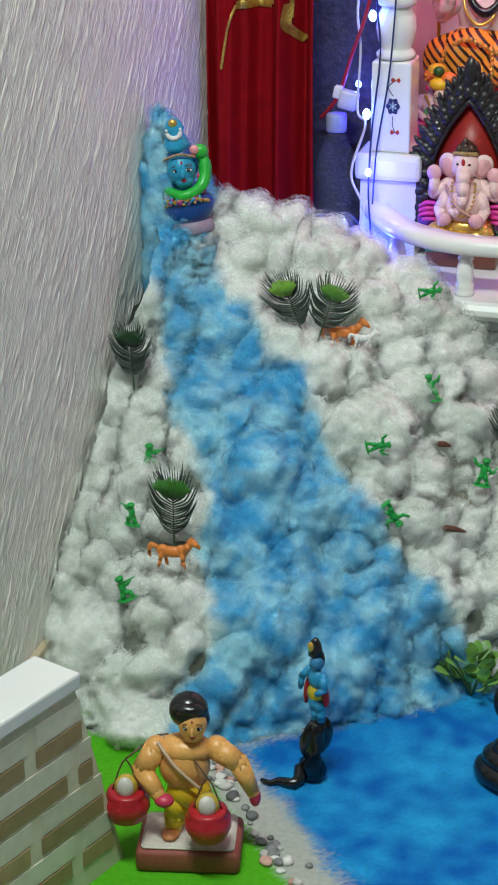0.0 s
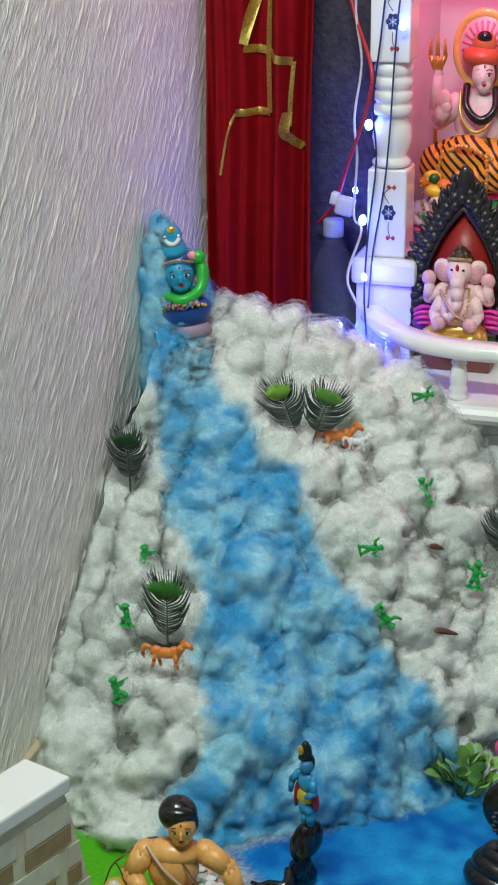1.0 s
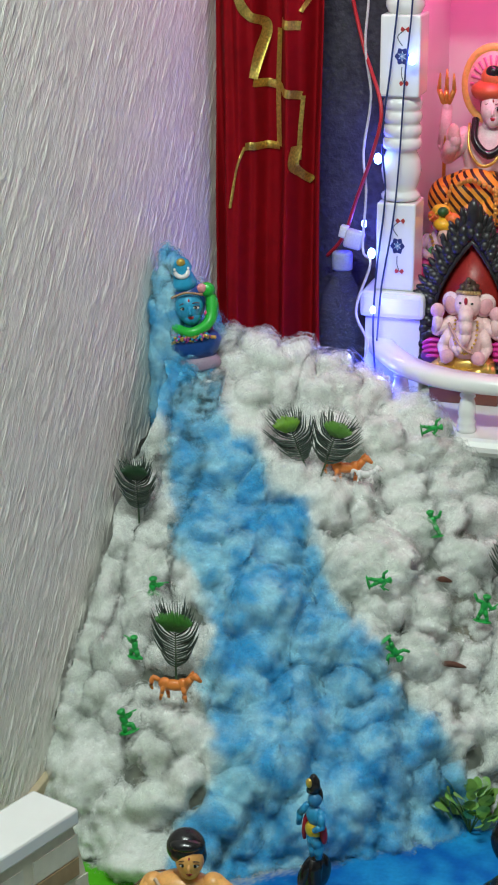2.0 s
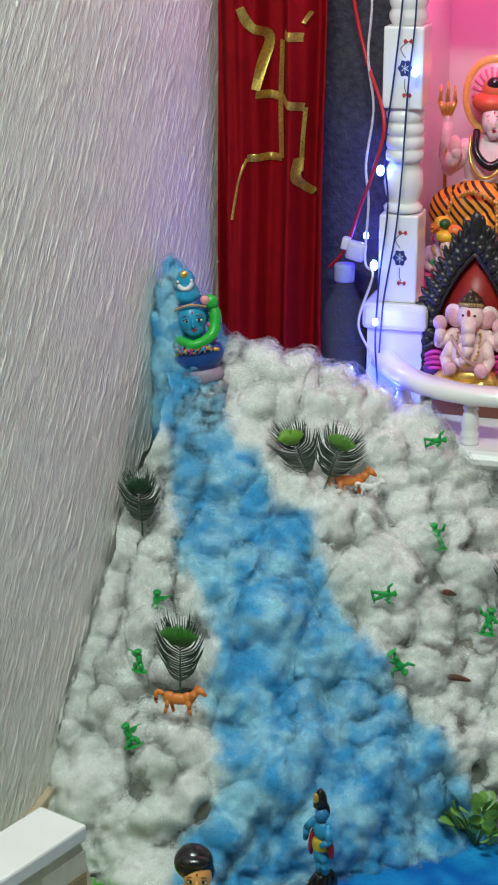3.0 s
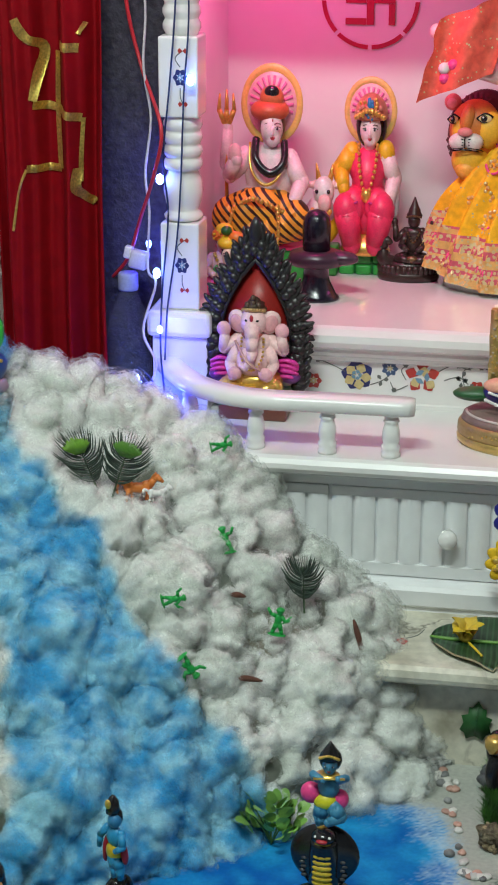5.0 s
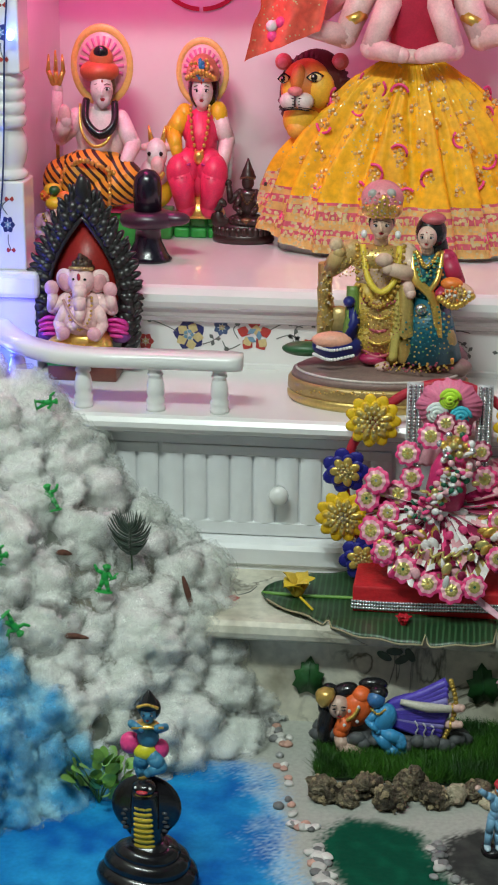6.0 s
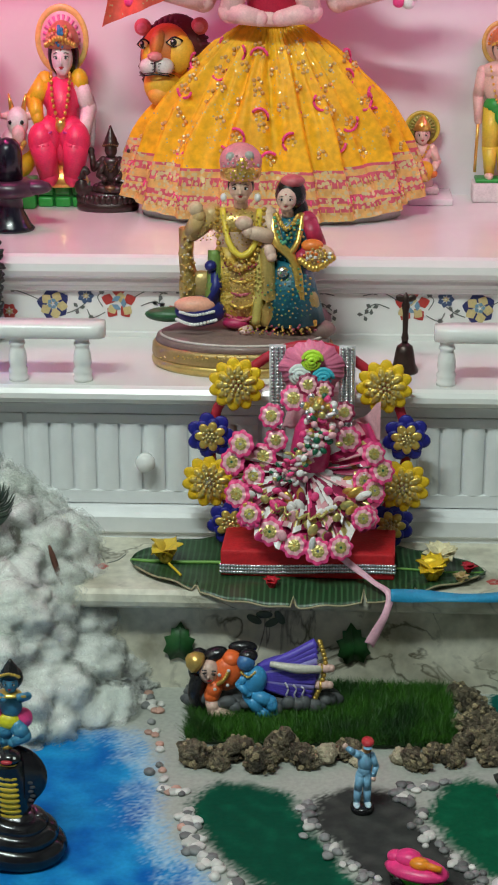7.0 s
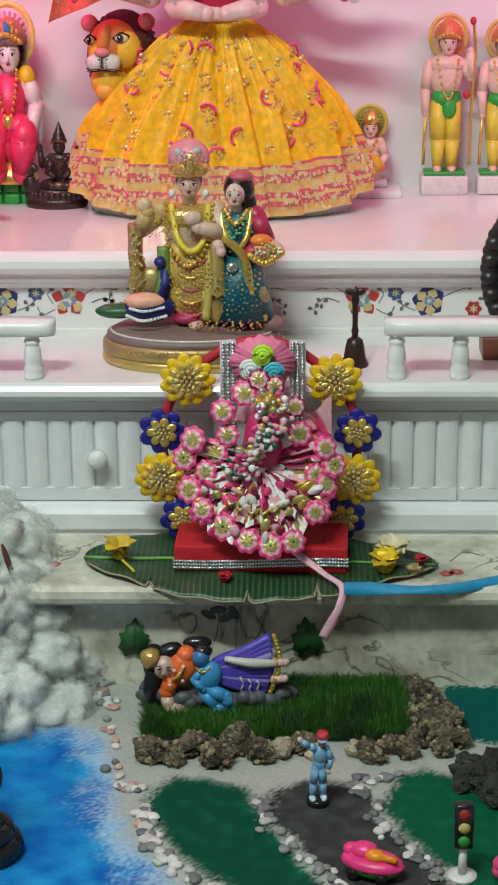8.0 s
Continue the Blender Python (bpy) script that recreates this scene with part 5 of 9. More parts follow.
def lion():
    f = Figure((0.678, 1.995, 0.499), 0.00088)
    o, dk, mz = pm(0.62, 0.17, 0.02, 0.5), pm(0.085, 0.014, 0.012, 0.6), pm(0.84, 0.46, 0.03, 0.5)
    f.lathe([(38, 0), (42, 20), (36, 120), (30, 190)], dk, 26, 0, 44, 0.8)
    # close dark mane round the face
    f.b(4, 262, 18, (60, 42, 76), dk, (0, 10, 0), 28, 18)
    f.b(16, 222, 16, (46, 36, 52), dk, u=20, v=14)
    for k in range(34):
        a = -3.0 + 5.6 * k / 33
        f.t([(2 + 50 * math.cos(a), 260 + 62 * math.sin(a), -4), (4 + 58 * math.cos(a), 258 + 72 * math.sin(a), 10), (10 + 60 * math.cos(a), 254 + 78 * math.sin(a), 26)], [6, 6, 3], dk, n=5, seg=6)
    # face: orange brow, yellow cheeks and chin, pale muzzle
    f.b(-6, 270, -10, (46, 36, 54), o, u=22, v=16)
    f.b(16, 272, -26, (27, 22, 34), mz, (0, 12, 0))
    f.b(-34, 272, -22, (14, 18, 28), mz)
    f.b(-14, 222, -26, (32, 26, 34), mz, (0, 8, 0), 20, 14)
    f.b(-18, 206, -40, (20, 14, 18), pm(0.86, 0.40, 0.05, 0.5))
    f.b(-20, 292, -34, (13, 20, 26), pm(0.70, 0.24, 0.05, 0.5), (0, 8, 0))
    for s in (-1, 1):
        f.b(-20 + s * 13, 256, -54, (17, 14, 15), pm(0.70, 0.62, 0.58, 0.5), u=14, v=10)
        for j in range(4):
            f.t([(-20 + s * 4, 262 - j * 5, -66), (-20 + s * 20, 263 - j * 6, -62), (-20 + s * 30, 258 - j * 6, -50)], 0.9, BLACK, 4, 4)
    f.b(-22, 274, -62, (13, 9, 8), pm(0.72, 0.22, 0.22, 0.4))
    f.t([(-22, 266, -67), (-22, 248, -68)], 1.5, BLACK, 5)
    f.t([(-44, 240, -54), (-22, 244, -64), (2, 240, -54)], 1.5, BLACK, 5, 8)
    for x, z, d, w in ((10, 296, -44, 12), (-44, 292, -38, 8)):
        f.b(x, z, d, (w, 5, 7.5), pm(0.84, 0.66, 0.30, 0.4), (0, 8, 0))
        f.b(x - 1, z, d - 4, (w * 0.5, 3, 6), BLACK, u=10, v=7)
        f.b(x - 2.5, z + 2, d - 6.5, (1.8, 1.2, 1.8), WHITE, u=6, v=5)
        f.t([(x - w - 2, z - 1, d), (x, z + 8.5, d - 3), (x + w + 2, z + 2, d + 2)], 1.8, BLACK, 5, 8)
        f.t([(x - w - 2, z - 1, d), (x, z - 7.5, d - 3), (x + w + 2, z + 2, d + 2)], 1.2, BLACK, 5, 8)
    for k in range(3):
        f.t([(22 + 4 * k, 268 - 8 * k, -42 + 3 * k), (30 + 4 * k, 262 - 8 * k, -36 + 3 * k)], 1.2, BLACK, 4)
    for x, z in ((50, 318), (-48, 316)):
        f.b(x, z, 0, (15, 9, 15), pm(0.70, 0.20, 0.18))
        f.b(x - 1, z - 1, -7, (9, 4, 9), pm(0.76, 0.34, 0.32))
    f.a([(50, 250, 20), (96, 236, 24), (150, 206, 24)], [36, 42, 40], o)
    f.done("lion_figure", "orange and dark red lion figure with pale muzzle", "figure")


lion()


def small_standing(at, u, body, name, label, h=1.0):
    f = Figure(at, u)
    f.box((-34, 0, -22), (34, 14, 24), pm(0.70, 0.60, 0.58), 4)
    halo(f, 0, 122, 16, 34, pm(0.62, 0.50, 0.06), pm(0.30, 0.30, 0.05), pm(0.30, 0.30, 0.05))
    f.l((0, 14, 0), (0, 70, 0), 24, 16, body)
    f.b(0, 44, -12, (26, 22, 22), YELLOW)
    f.b(0, 78, 0, (22, 16, 20), SKIN)
    f.a([(-20, 86, 0), (-26, 66, -8), (-12, 58, -18)], [9, 8, 6], SKIN)
    f.a([(20, 86, 0), (30, 62, -6), (22, 46, -16)], [9, 8, 6], SKIN)
    head(f, 0, 112, -4, 18, SKIN, BROWN)
    f.lathe([(18, 0), (14, 12), (6, 24), (1, 28)], GOLD, 0, 122, 0)
    f.beads([(-12, 92, -12), (0, 72, -18), (12, 92, -12)], 3, GOLD, 9)
    f.b(18, 40, -16, (13, 10, 9), ORANGE)
    return f.done(name, label, "statuette")


small_standing((1.066, 2.080, 0.5098), 0.00082, PINKSKIN, "child_deity_statuette", "small child deity statuette with yellow halo")


def standing_prince(at, u):
    f = Figure(at, u, 0, (0.88, 1, 1))
    f.box((-52, -37, -30), (52, 0, 28), pm(0.75, 0.66, 0.66), 3)
    f.box((-46, 0, -22), (46, 8, 24), GREEN, 3)
    halo(f, 4, 264, 18, 44, pm(0.70, 0.42, 0.12), pm(0.70, 0.40, 0.30), ORANGE)
    ydh = pm(0.72, 0.55, 0.05)
    for s in (-1, 1):
        f.a([(s * 14, 140, 0), (s * 16, 70, -4), (s * 15, 14, -2)], [21, 18, 11], ydh, 14)
        f.b(s * 16, 12, -10, (10, 16, 7), SKIN)
    f.b(0, 148, -2, (34, 24, 22), GREEN)
    f.b(6, 132, -20, (16, 10, 20), GREEN)
    f.b(0, 190, 0, (38, 24, 40), SKIN)
    f.b(0, 214, 0, (42, 24, 20), SKIN)
    f.a([(-38, 212, 0), (-46, 166, -2), (-44, 120, -6)], [13, 12, 9], SKIN)
    f.a([(38, 212, 0), (52, 190, -6), (50, 238, -10)], [13, 12, 9], SKIN)
    f.l((0, 226, 0), (0, 242, 0), 11, 11, SKIN)
    head(f, 2, 254, -4, 24, SKIN, BROWN)
    f.lathe([(25, 0), (26, 8), (20, 22), (10, 34), (1, 40)], pm(0.62, 0.16, 0.06), 2, 264, 0)
    f.beads([(-20, 266, -18), (2, 274, -24), (24, 266, -18)], 3.6, GOLD, 8)
    f.beads([(-22, 224, -18), (-10, 170, -26), (4, 150, -28), (16, 176, -26), (24, 224, -18)], 3.2, GOLD, 20)
    f.t([(54, 300, -8), (60, 240, -12), (56, 150, -14), (54, 20, -10)], 3.4, GOLD, n=16)
    f.b(54, 296, -10, (7, 6, 8), RED)
    f.l((-48, 20, -10), (-44, 130, -8), 3.5, 3.5, GOLD)
    f.b(44, 156, -14, (8, 6, 8), RED)
    return f.done("standing_prince_statue", "standing crowned deity statue in yellow dhoti on white pedestal", "statue", "standing deities")


standing_prince((1.184, 2.080, 0.529), 0.00081)
standing_prince((1.272, 2.080, 0.529), 0.00079)
bm = bmesh.new()
box(bm, (1.045, 2.03, 0.499), (1.115, 2.12, 0.5098), bevel=0.002)
tagged(finish("white_pad", bm, M["marble"]), "thin white slab under the child statuette", "pad")


# ---- elephant-headed deity under dark arch ----
def arch_deity(at, u, name="ganesha_statue"):
    f = Figure(at, u)
    k = pm(0.018, 0.016, 0.016, 0.35)
    f.box((-62, 0, -34), (62, 30, 34), pm(0.16, 0.05, 0.03), 3)
    f.box((-64, 26, -36), (64, 48, 36), GREEN, 4)
    # dark pointed arch with leafy flames
    def arch_at(a, grow=1.0):
        px_, pz_ = 76 * math.sin(a), 150 + 118 * math.cos(a)
        if abs(a) < 0.9:
            pz_ += 46 * (1 - abs(a) / 0.9) ** 1.3
            px_ *= 1 - 0.10 * (1 - abs(a) / 0.9)
        return px_ * grow, 150 + (pz_ - 150) * grow

    for i in range(46):
        a = math.pi * 1.30 * (i / 45 - 0.5)
        lean_a = math.degrees(a)
        for grow, size, back in ((0.96, (10, 10, 11), 2), (1.06, (11, 11, 13), 6), (1.17, (7, 8, 17), 8)):
            x, z = arch_at(a, grow)
            f.b(x, z, back + 4 * (i % 2), size, k, (0, lean_a * 0.9 + 16 * (i % 3 - 1), 0), 8, 6)
        if i % 2 == 0:
            x, z = arch_at(a, 1.27)
            f.b(x, z, 6, (4.5, 5, 12), k, (0, lean_a * 0.9 + 20 * ((i // 2) % 3 - 1), 0), 7, 5)
    f.b(0, 338, 4, (12, 10, 26), k)
    for s in (-1, 1):
        for i in range(7):
            f.b(s * (78 + 3 * (i % 2)), 56 + i * 14, 4, (14, 12, 12), k, (0, s * 40, 0), 9, 7)
            f.b(s * (92 + 2 * (i % 2)), 62 + i * 14, 4, (6, 7, 12), k, (0, s * 35, 0), 7, 5)
    f.lathe([(0.5, 0), (62, 0), (64, 4), (0.5, 5)], pm(0.36, 0.02, 0.015), 0, 176, 18, 1.75, rot=(90, 0, 0))
    f.t([(*arch_at(math.pi * 1.24 * (i / 30 - 0.5), 0.84), 2) for i in range(31)], 4.5, k)
    # body
    first = len(f.bm.verts)
    p = pm(0.86, 0.60, 0.58)
    f.b(0, 78, -16, (62, 34, 32), GOLD)
    for s in (-1, 1):
        f.a([(s * 18, 86, -26), (s * 52, 74, -44), (s * 14, 66, -56)], [20, 17, 12], GOLD)
        f.b(s * 70, 106, -2, (26, 20, 20), pm(0.62, 0.03, 0.30))
        f.b(s * 76, 84, -4, (22, 18, 15), pm(0.16, 0.03, 0.20))
        for j in range(4):
            f.t([(s * 52, 120 - j * 11, -12), (s * 72, 126 - j * 12, -22), (s * 92, 112 - j * 10, -10)], 4, pm(0.75, 0.05, 0.35), n=6)
        f.a([(s * 34, 164, -8), (s * 62, 146, -16), (s * 60, 182, -24)], [15, 13, 10], p)
        f.b(s * 61, 192, -26, (15, 9, 17), pm(0.80, 0.42, 0.46))
        f.a([(s * 32, 150, -14), (s * 46, 118, -34), (s * 36, 96, -52)], [14, 12, 10], p)
        f.b(s * 32, 104, -56, (15, 8, 15), pm(0.80, 0.42, 0.46))
        f.b(s * 34, 206, -12, (22, 6, 26), p, (0, s * 16, s * 14))
        f.b(s * 36, 204, -16, (15, 4, 19), pm(0.75, 0.38, 0.40), (0, s * 16, s * 14))
        f.b(s * 11, 216, -38, (4, 3, 3), BLACK, u=8, v=6)
    f.b(0, 122, -18, (40, 34, 42), p, u=20, v=14)
    f.b(0, 160, -12, (42, 26, 26), p)
    f.b(0, 208, -18, (28, 25, 31), p)
    f.a([(0, 200, -36), (2, 178, -48), (4, 154, -52), (0, 130, -54), (-10, 116, -56), (-18, 122, -56)], [16, 14, 12, 10, 8, 6], p, 14)
    f.lathe([(24, 0), (26, 4), (22, 8), (20, 12), (21, 16), (14, 20), (12, 24), (4, 30)], pm(0.10, 0.07, 0.05, 0.35, 0.5), 0, 230, -8)
    f.beads([(-22, 234, -20), (0, 238, -34), (22, 234, -20)], 4.5, pm(0.55, 0.38, 0.16, 0.3, 0.6), 10)
    for x, z in ((-12, 246), (0, 250), (12, 246), (0, 262)):
        f.b(x, z, -24, (6, 5, 7), pm(0.14, 0.09, 0.06, 0.35, 0.5), u=8, v=6)
    f.b(0, 222, -42, (4, 3, 8), RED, u=8, v=6)
    f.beads([(-20, 186, -36), (0, 172, -50), (20, 186, -36)], 2.6, pm(0.35, 0.10, 0.08), 12)
    f.t([(-36, 168, -30), (-4, 132, -62), (30, 108, -54)], 3.2, pm(0.55, 0.30, 0.25), n=10)
    f.beads([(-22, 176, -34), (-18, 136, -52), (4, 112, -58), (24, 138, -52), (24, 176, -34)], 3, GOLD, 18)
    f.b(0, 66, -58, (20, 14, 12), GOLD)
    for s in (-1, 1):
        f.b(s * 20, 54, -50, (12, 12, 8), p)
    f.bm.verts.ensure_lookup_table()
    for v in f.bm.verts[first:]:
        v.co = Vector((v.co.x * 0.86, v.co.y, 46 + (v.co.z - 46) * 0.83))
    return f.done(name, "pink elephant-headed deity seated before a black flame arch", "statue")


arch_deity((0.391, 1.640, 0.373), 0.00079)


def small_seated():
    f = Figure((0.322, 1.765, 0.499), 0.00074)
    f.box((-42, 0, -26), (42, 22, 26), GREEN, 4)
    f.b(0, 46, -8, (42, 26, 24), pm(0.80, 0.05, 0.25))
    for s in (-1, 1):
        f.a([(s * 14, 52, -14), (s * 32, 44, -34), (s * 6, 34, -36)], [17, 14, 9], pm(0.80, 0.10, 0.28))
        f.a([(s * 24, 100, 0), (s * 36, 80, -14), (s * 16, 72, -32)], [10, 9, 7], PINKSKIN)
    f.b(0, 86, 0, (26, 18, 32), PINKSKIN)
    f.b(0, 76, -16, (20, 10, 16), pm(0.10, 0.40, 0.12))
    f.beads([(-16, 110, -14), (0, 84, -26), (16, 110, -14)], 3.5, GOLD, 10)
    head(f, 0, 128, -4, 18, PINKSKIN, BLACK)
    f.b(0, 146, 0, (25, 22, 16), ORANGE)
    f.b(2, 158, -4, (18, 15, 13), YELLOW)
    f.jewels(0, 148, -18, 20, 12, 14, [YELLOW, ORANGE, RED], 4)
    f.done("small_seated_statuette", "small seated deity statuette with orange turban on green base", "statuette")


small_seated()


def far_arch():
    f = Figure((1.250, 1.60, 0.373), 0.00079)
    k = pm(0.018, 0.016, 0.016, 0.35)
    f.box((-62, 0, -34), (62, 40, 34), pm(0.16, 0.05, 0.03), 3)
    for i in range(30):
        a = math.pi * 1.5 * (i / 29 - 0.5)
        f.b(52 * math.sin(a), 150 + 96 * math.cos(a), 6 * (i % 2), (17, 14, 15), k, u=9, v=7)
    f.b(0, 130, 4, (46, 14, 92), k)
    f.b(0, 120, -10, (34, 24, 50), BROWN)
    f.done("dark_arch_statue", "black arched statue at the end of the shelf", "statue")


far_arch()


def small_colour_deity():
    f = Figure((0.334, 1.745, 0.499), 0.00082)
    f.box((-30, 0, -20), (30, 14, 20), GREEN, 3)
    f.b(0, 34, 0, (32, 22, 26), PINK)
    f.b(0, 64, 0, (24, 16, 26), SKIN)
    f.b(-14, 50, -18, (12, 8, 12), RED)
    f.a([(20, 74, 0), (32, 56, -8), (18, 44, -18)], [8, 7, 6], SKIN)
    head(f, 0, 100, -2, 17, SKIN, BLACK)
    f.b(-4, 122, 0, (18, 14, 12), YELLOW)
    f.b(12, 132, 2, (14, 12, 12), ORANGE)
    f.b(-6, 144, 4, (10, 10, 9), pm(0.02, 0.10, 0.02))
    f.beads([(-14, 84, -12), (0, 60, -20), (14, 84, -12)], 4, WHITE, 10)
    f.done("small_garlanded_statuette", "small pink and green deity statuette with flower garland", "statuette")


small_colour_deity()


# ---- flute player and consort ----
def flute_pair():
    f = Figure((0.805, 1.586, 0.373), 0.00077, 0, (0.97, 1, 0.945))
    st = pm(0.22, 0.14, 0.12, 0.5)
    gd = pm(0.62, 0.44, 0.14, 0.32, 0.6)
    f.lathe([(160, 0), (166, 6), (167, 14), (162, 20)], gd, 4, 0, 0, 0.62, 48)
    f.lathe([(163, 18), (166, 24), (165, 40), (160, 46)], pm(0.42, 0.29, 0.11, 0.4, 0.5), 4, 0, 0, 0.62, 48)
    f.lathe([(160, 44), (156, 56), (140, 64), (90, 72), (2, 74)], st, 4, 0, 0, 0.62, 48)
    f.t([(4 + 150 * math.cos(a), 60, 93 * math.sin(a)) for a in [math.pi + math.pi * i / 30 for i in range(31)]], 2.4, pm(0.62, 0.55, 0.5))
    f.b(110, 78, 20, (56, 40, 34), pm(0.16, 0.08, 0.09, 0.6))
    f.b(140, 70, -10, (34, 26, 18), st)
    # flute player
    for s in (-1, 1):
        f.a([(4 + s * 20, 200, 0), (6 + s * 24, 140, -14), (8 + s * 16, 86, -16)], [34, 28, 17], pm(0.62, 0.40, 0.06), 14)
    f.b(6, 150, -22, (40, 22, 60), pm(0.55, 0.34, 0.10))
    for j in range(5):
        f.t([(-26, 200 - j * 24, -30), (4, 190 - j * 24, -44), (40, 202 - j * 24, -30)], 3.2, GOLD if j % 2 else pm(0.55, 0.10, 0.14), n=8)
    f.b(-6, 88, -30, (26, 20, 12), pm(0.45, 0.02, 0.10))
    f.b(12, 76, -40, (14, 22, 9), SKIN)
    f.t([(-44, 220, -20), (-46, 160, -32), (-58, 96, -30)], 13, pm(0.16, 0.26, 0.05), n=10)
    f.t([(48, 226, -22), (52, 150, -34), (52, 84, -34)], 15, gd, n=10)
    f.t([(34, 226, -22), (36, 150, -38), (30, 88, -40)], 9, pm(0.55, 0.45, 0.12), n=10)
    f.b(0, 240, 0, (42, 26, 48), pm(0.66, 0.46, 0.34))
    f.b(0, 268, 0, (56, 28, 28), gd)
    f.a([(-50, 282, 0), (-84, 250, -6), (-72, 284, -24)], [22, 17, 13], pm(0.55, 0.36, 0.14))
    f.b(-76, 298, -26, (13, 10, 14), pm(0.66, 0.46, 0.28))
    f.t([(-94, 256, 0), (-98, 210, 2), (-92, 150, 4), (-96, 96, 0)], [16, 14, 20, 14], gd)
    f.a([(48, 280, 0), (62, 244, -18), (18, 262, -48)], [20, 16, 12], pm(0.66, 0.46, 0.34))
    f.b(10, 278, -50, (16, 12, 13), pm(0.66, 0.46, 0.34))
    f.t([(-30, 296, -10), (-18, 240, -36), (6, 216, -44), (30, 240, -36), (36, 296, -14)], 6, pm(0.75, 0.55, 0.05), n=16)
    f.beads([(-40, 296, -14), (-34, 226, -36), (0, 190, -48), (34, 226, -36), (44, 296, -14)], 4.5, GOLD, 24)
    f.l((2, 296, 0), (2, 316, -2), 13, 12, SKIN)
    head(f, 2, 332, -6, 26, pm(0.72, 0.46, 0.34), BLACK, 0.1)
    f.lathe([(31, 0), (36, 6), (37, 20), (33, 26)], GOLD, 2, 348, 0)
    f.b(2, 380, 0, (38, 33, 34), pm(0.72, 0.25, 0.28))
    f.b(-14, 392, -24, (9, 6, 9), pm(0.4, 0.4, 0.36))
    f.b(18, 394, -24, (9, 6, 9), pm(0.4, 0.4, 0.36))
    f.b(6, 374, -34, (11, 6, 20), GOLD)
    for s in (-1, 1):
        f.b(2 + s * 30, 316, -12, (6, 6, 8), WHITE, u=8, v=6)
    gm = [gd, GOLD, pm(0.75, 0.60, 0.20, 0.25, 0.8), pm(0.66, 0.50, 0.10), GOLD, pm(0.40, 0.10, 0.08), gd]
    f.jewels(6, 150, -36, 46, 66, 150, gm, 2.8, 0.3)
    f.jewels(0, 262, -22, 52, 36, 90, gm, 2.6, 0.3)
    f.jewels(-94, 176, -12, 14, 76, 50, [gd, GOLD, pm(0.55, 0.45, 0.30)], 3.4, 0.4)
    f.jewels(2, 372, -28, 34, 26, 44, [pm(0.72, 0.30, 0.32), GOLD, pm(0.4, 0.4, 0.36), pm(0.72, 0.30, 0.32)], 3, 0.4)
    f.jewels(-62, 260, -14, 22, 26, 34, gm, 2.6, 0.4)
    f.jewels(0, 40, -100, 140, 4, 60, [GOLD, gd], 2.6, 0.0)
    # consort
    teal = pm(0.005, 0.11, 0.16, 0.4)
    f.l((92, 86, 0), (90, 200, 0), 62, 34, teal, 18)
    f.b(92, 120, -16, (52, 30, 44), pm(0.45, 0.34, 0.12, 0.35, 0.4))
    f.box((48, 84, -44), (140, 96, -34), GOLD, 3)
    f.b(90, 236, 0, (38, 26, 46), teal)
    f.t([(58, 284, -6), (66, 240, -30), (100, 200, -34), (112, 110, -38)], 9, GOLD, n=12)
    f.t([(112, 286, -4), (104, 240, -30), (90, 216, -34)], 6, GOLD, n=10)
    f.a([(120, 272, 0), (138, 232, -10), (112, 214, -34)], [18, 16, 12], pm(0.42, 0.02, 0.07))
    f.a([(62, 270, 0), (48, 236, -18), (58, 214, -38)], [16, 13, 10], SKIN)
    f.b(140, 216, -30, (30, 20, 20), pm(0.66, 0.46, 0.28))
    f.b(130, 234, -34, (20, 14, 12), ORANGE)
    f.beads([(110, 210, -48), (136, 196, -52), (166, 214, -44)], 7, GOLD, 9)
    f.b(100, 120, -46, (8, 6, 8), SILVER)
    f.b(78, 186, -42, (11, 8, 11), SILVER)
    f.l((86, 280, 0), (84, 296, -2), 11, 11, SKIN)
    head(f, 84, 312, -6, 22, SKIN, BLACK, -0.3)
    f.b(90, 318, 10, (28, 24, 34), BLACK)
    f.b(104, 286, 12, (18, 16, 30), BLACK)
    f.b(94, 344, 4, (22, 20, 12), pm(0.5, 0.10, 0.12))
    f.beads([(66, 286, -14), (84, 262, -28), (104, 284, -14)], 4.5, GOLD, 12)
    f.beads([(62, 280, -16), (78, 238, -36), (104, 276, -18)], 3.5, pm(0.1, 0.35, 0.2), 12)
    tm = [GOLD, teal, pm(0.02, 0.25, 0.30), GOLD, pm(0.10, 0.30, 0.10), gd]
    f.jewels(92, 140, -46, 46, 60, 110, tm, 2.8, 0.3)
    f.jewels(88, 240, -24, 32, 40, 60, tm, 2.6, 0.3)
    f.jewels(140, 214, -46, 26, 20, 34, [GOLD, WHITE, ORANGE, gd], 4, 0.3)
    f.jewels(70, 84, -62, 70, 10, 60, [GOLD, pm(0.35, 0.06, 0.10), gd], 3, 0.2)
    # peacock at the foot
    f.b(-70, 110, -36, (46, 26, 28), NAVY)
    f.t([(-50, 124, -40), (-40, 160, -38), (-48, 190, -36)], [14, 11, 8], NAVY)
    f.b(-50, 196, -40, (11, 12, 10), NAVY)
    f.b(-78, 124, -46, (38, 18, 16), pm(0.80, 0.38, 0.26))
    f.b(-128, 98, -20, (44, 20, 14), pm(0.02, 0.10, 0.03))
    f.beads([(-110, 100, -60), (-80, 92, -66), (-40, 100, -62)], 3.4, WHITE, 15)
    f.beads([(-104, 114, -60), (-78, 110, -66), (-44, 116, -62)], 3, WHITE, 14)
    f.b(-70, 146, 4, (26, 14, 30), pm(0.5, 0.36, 0.14, 0.35, 0.4))
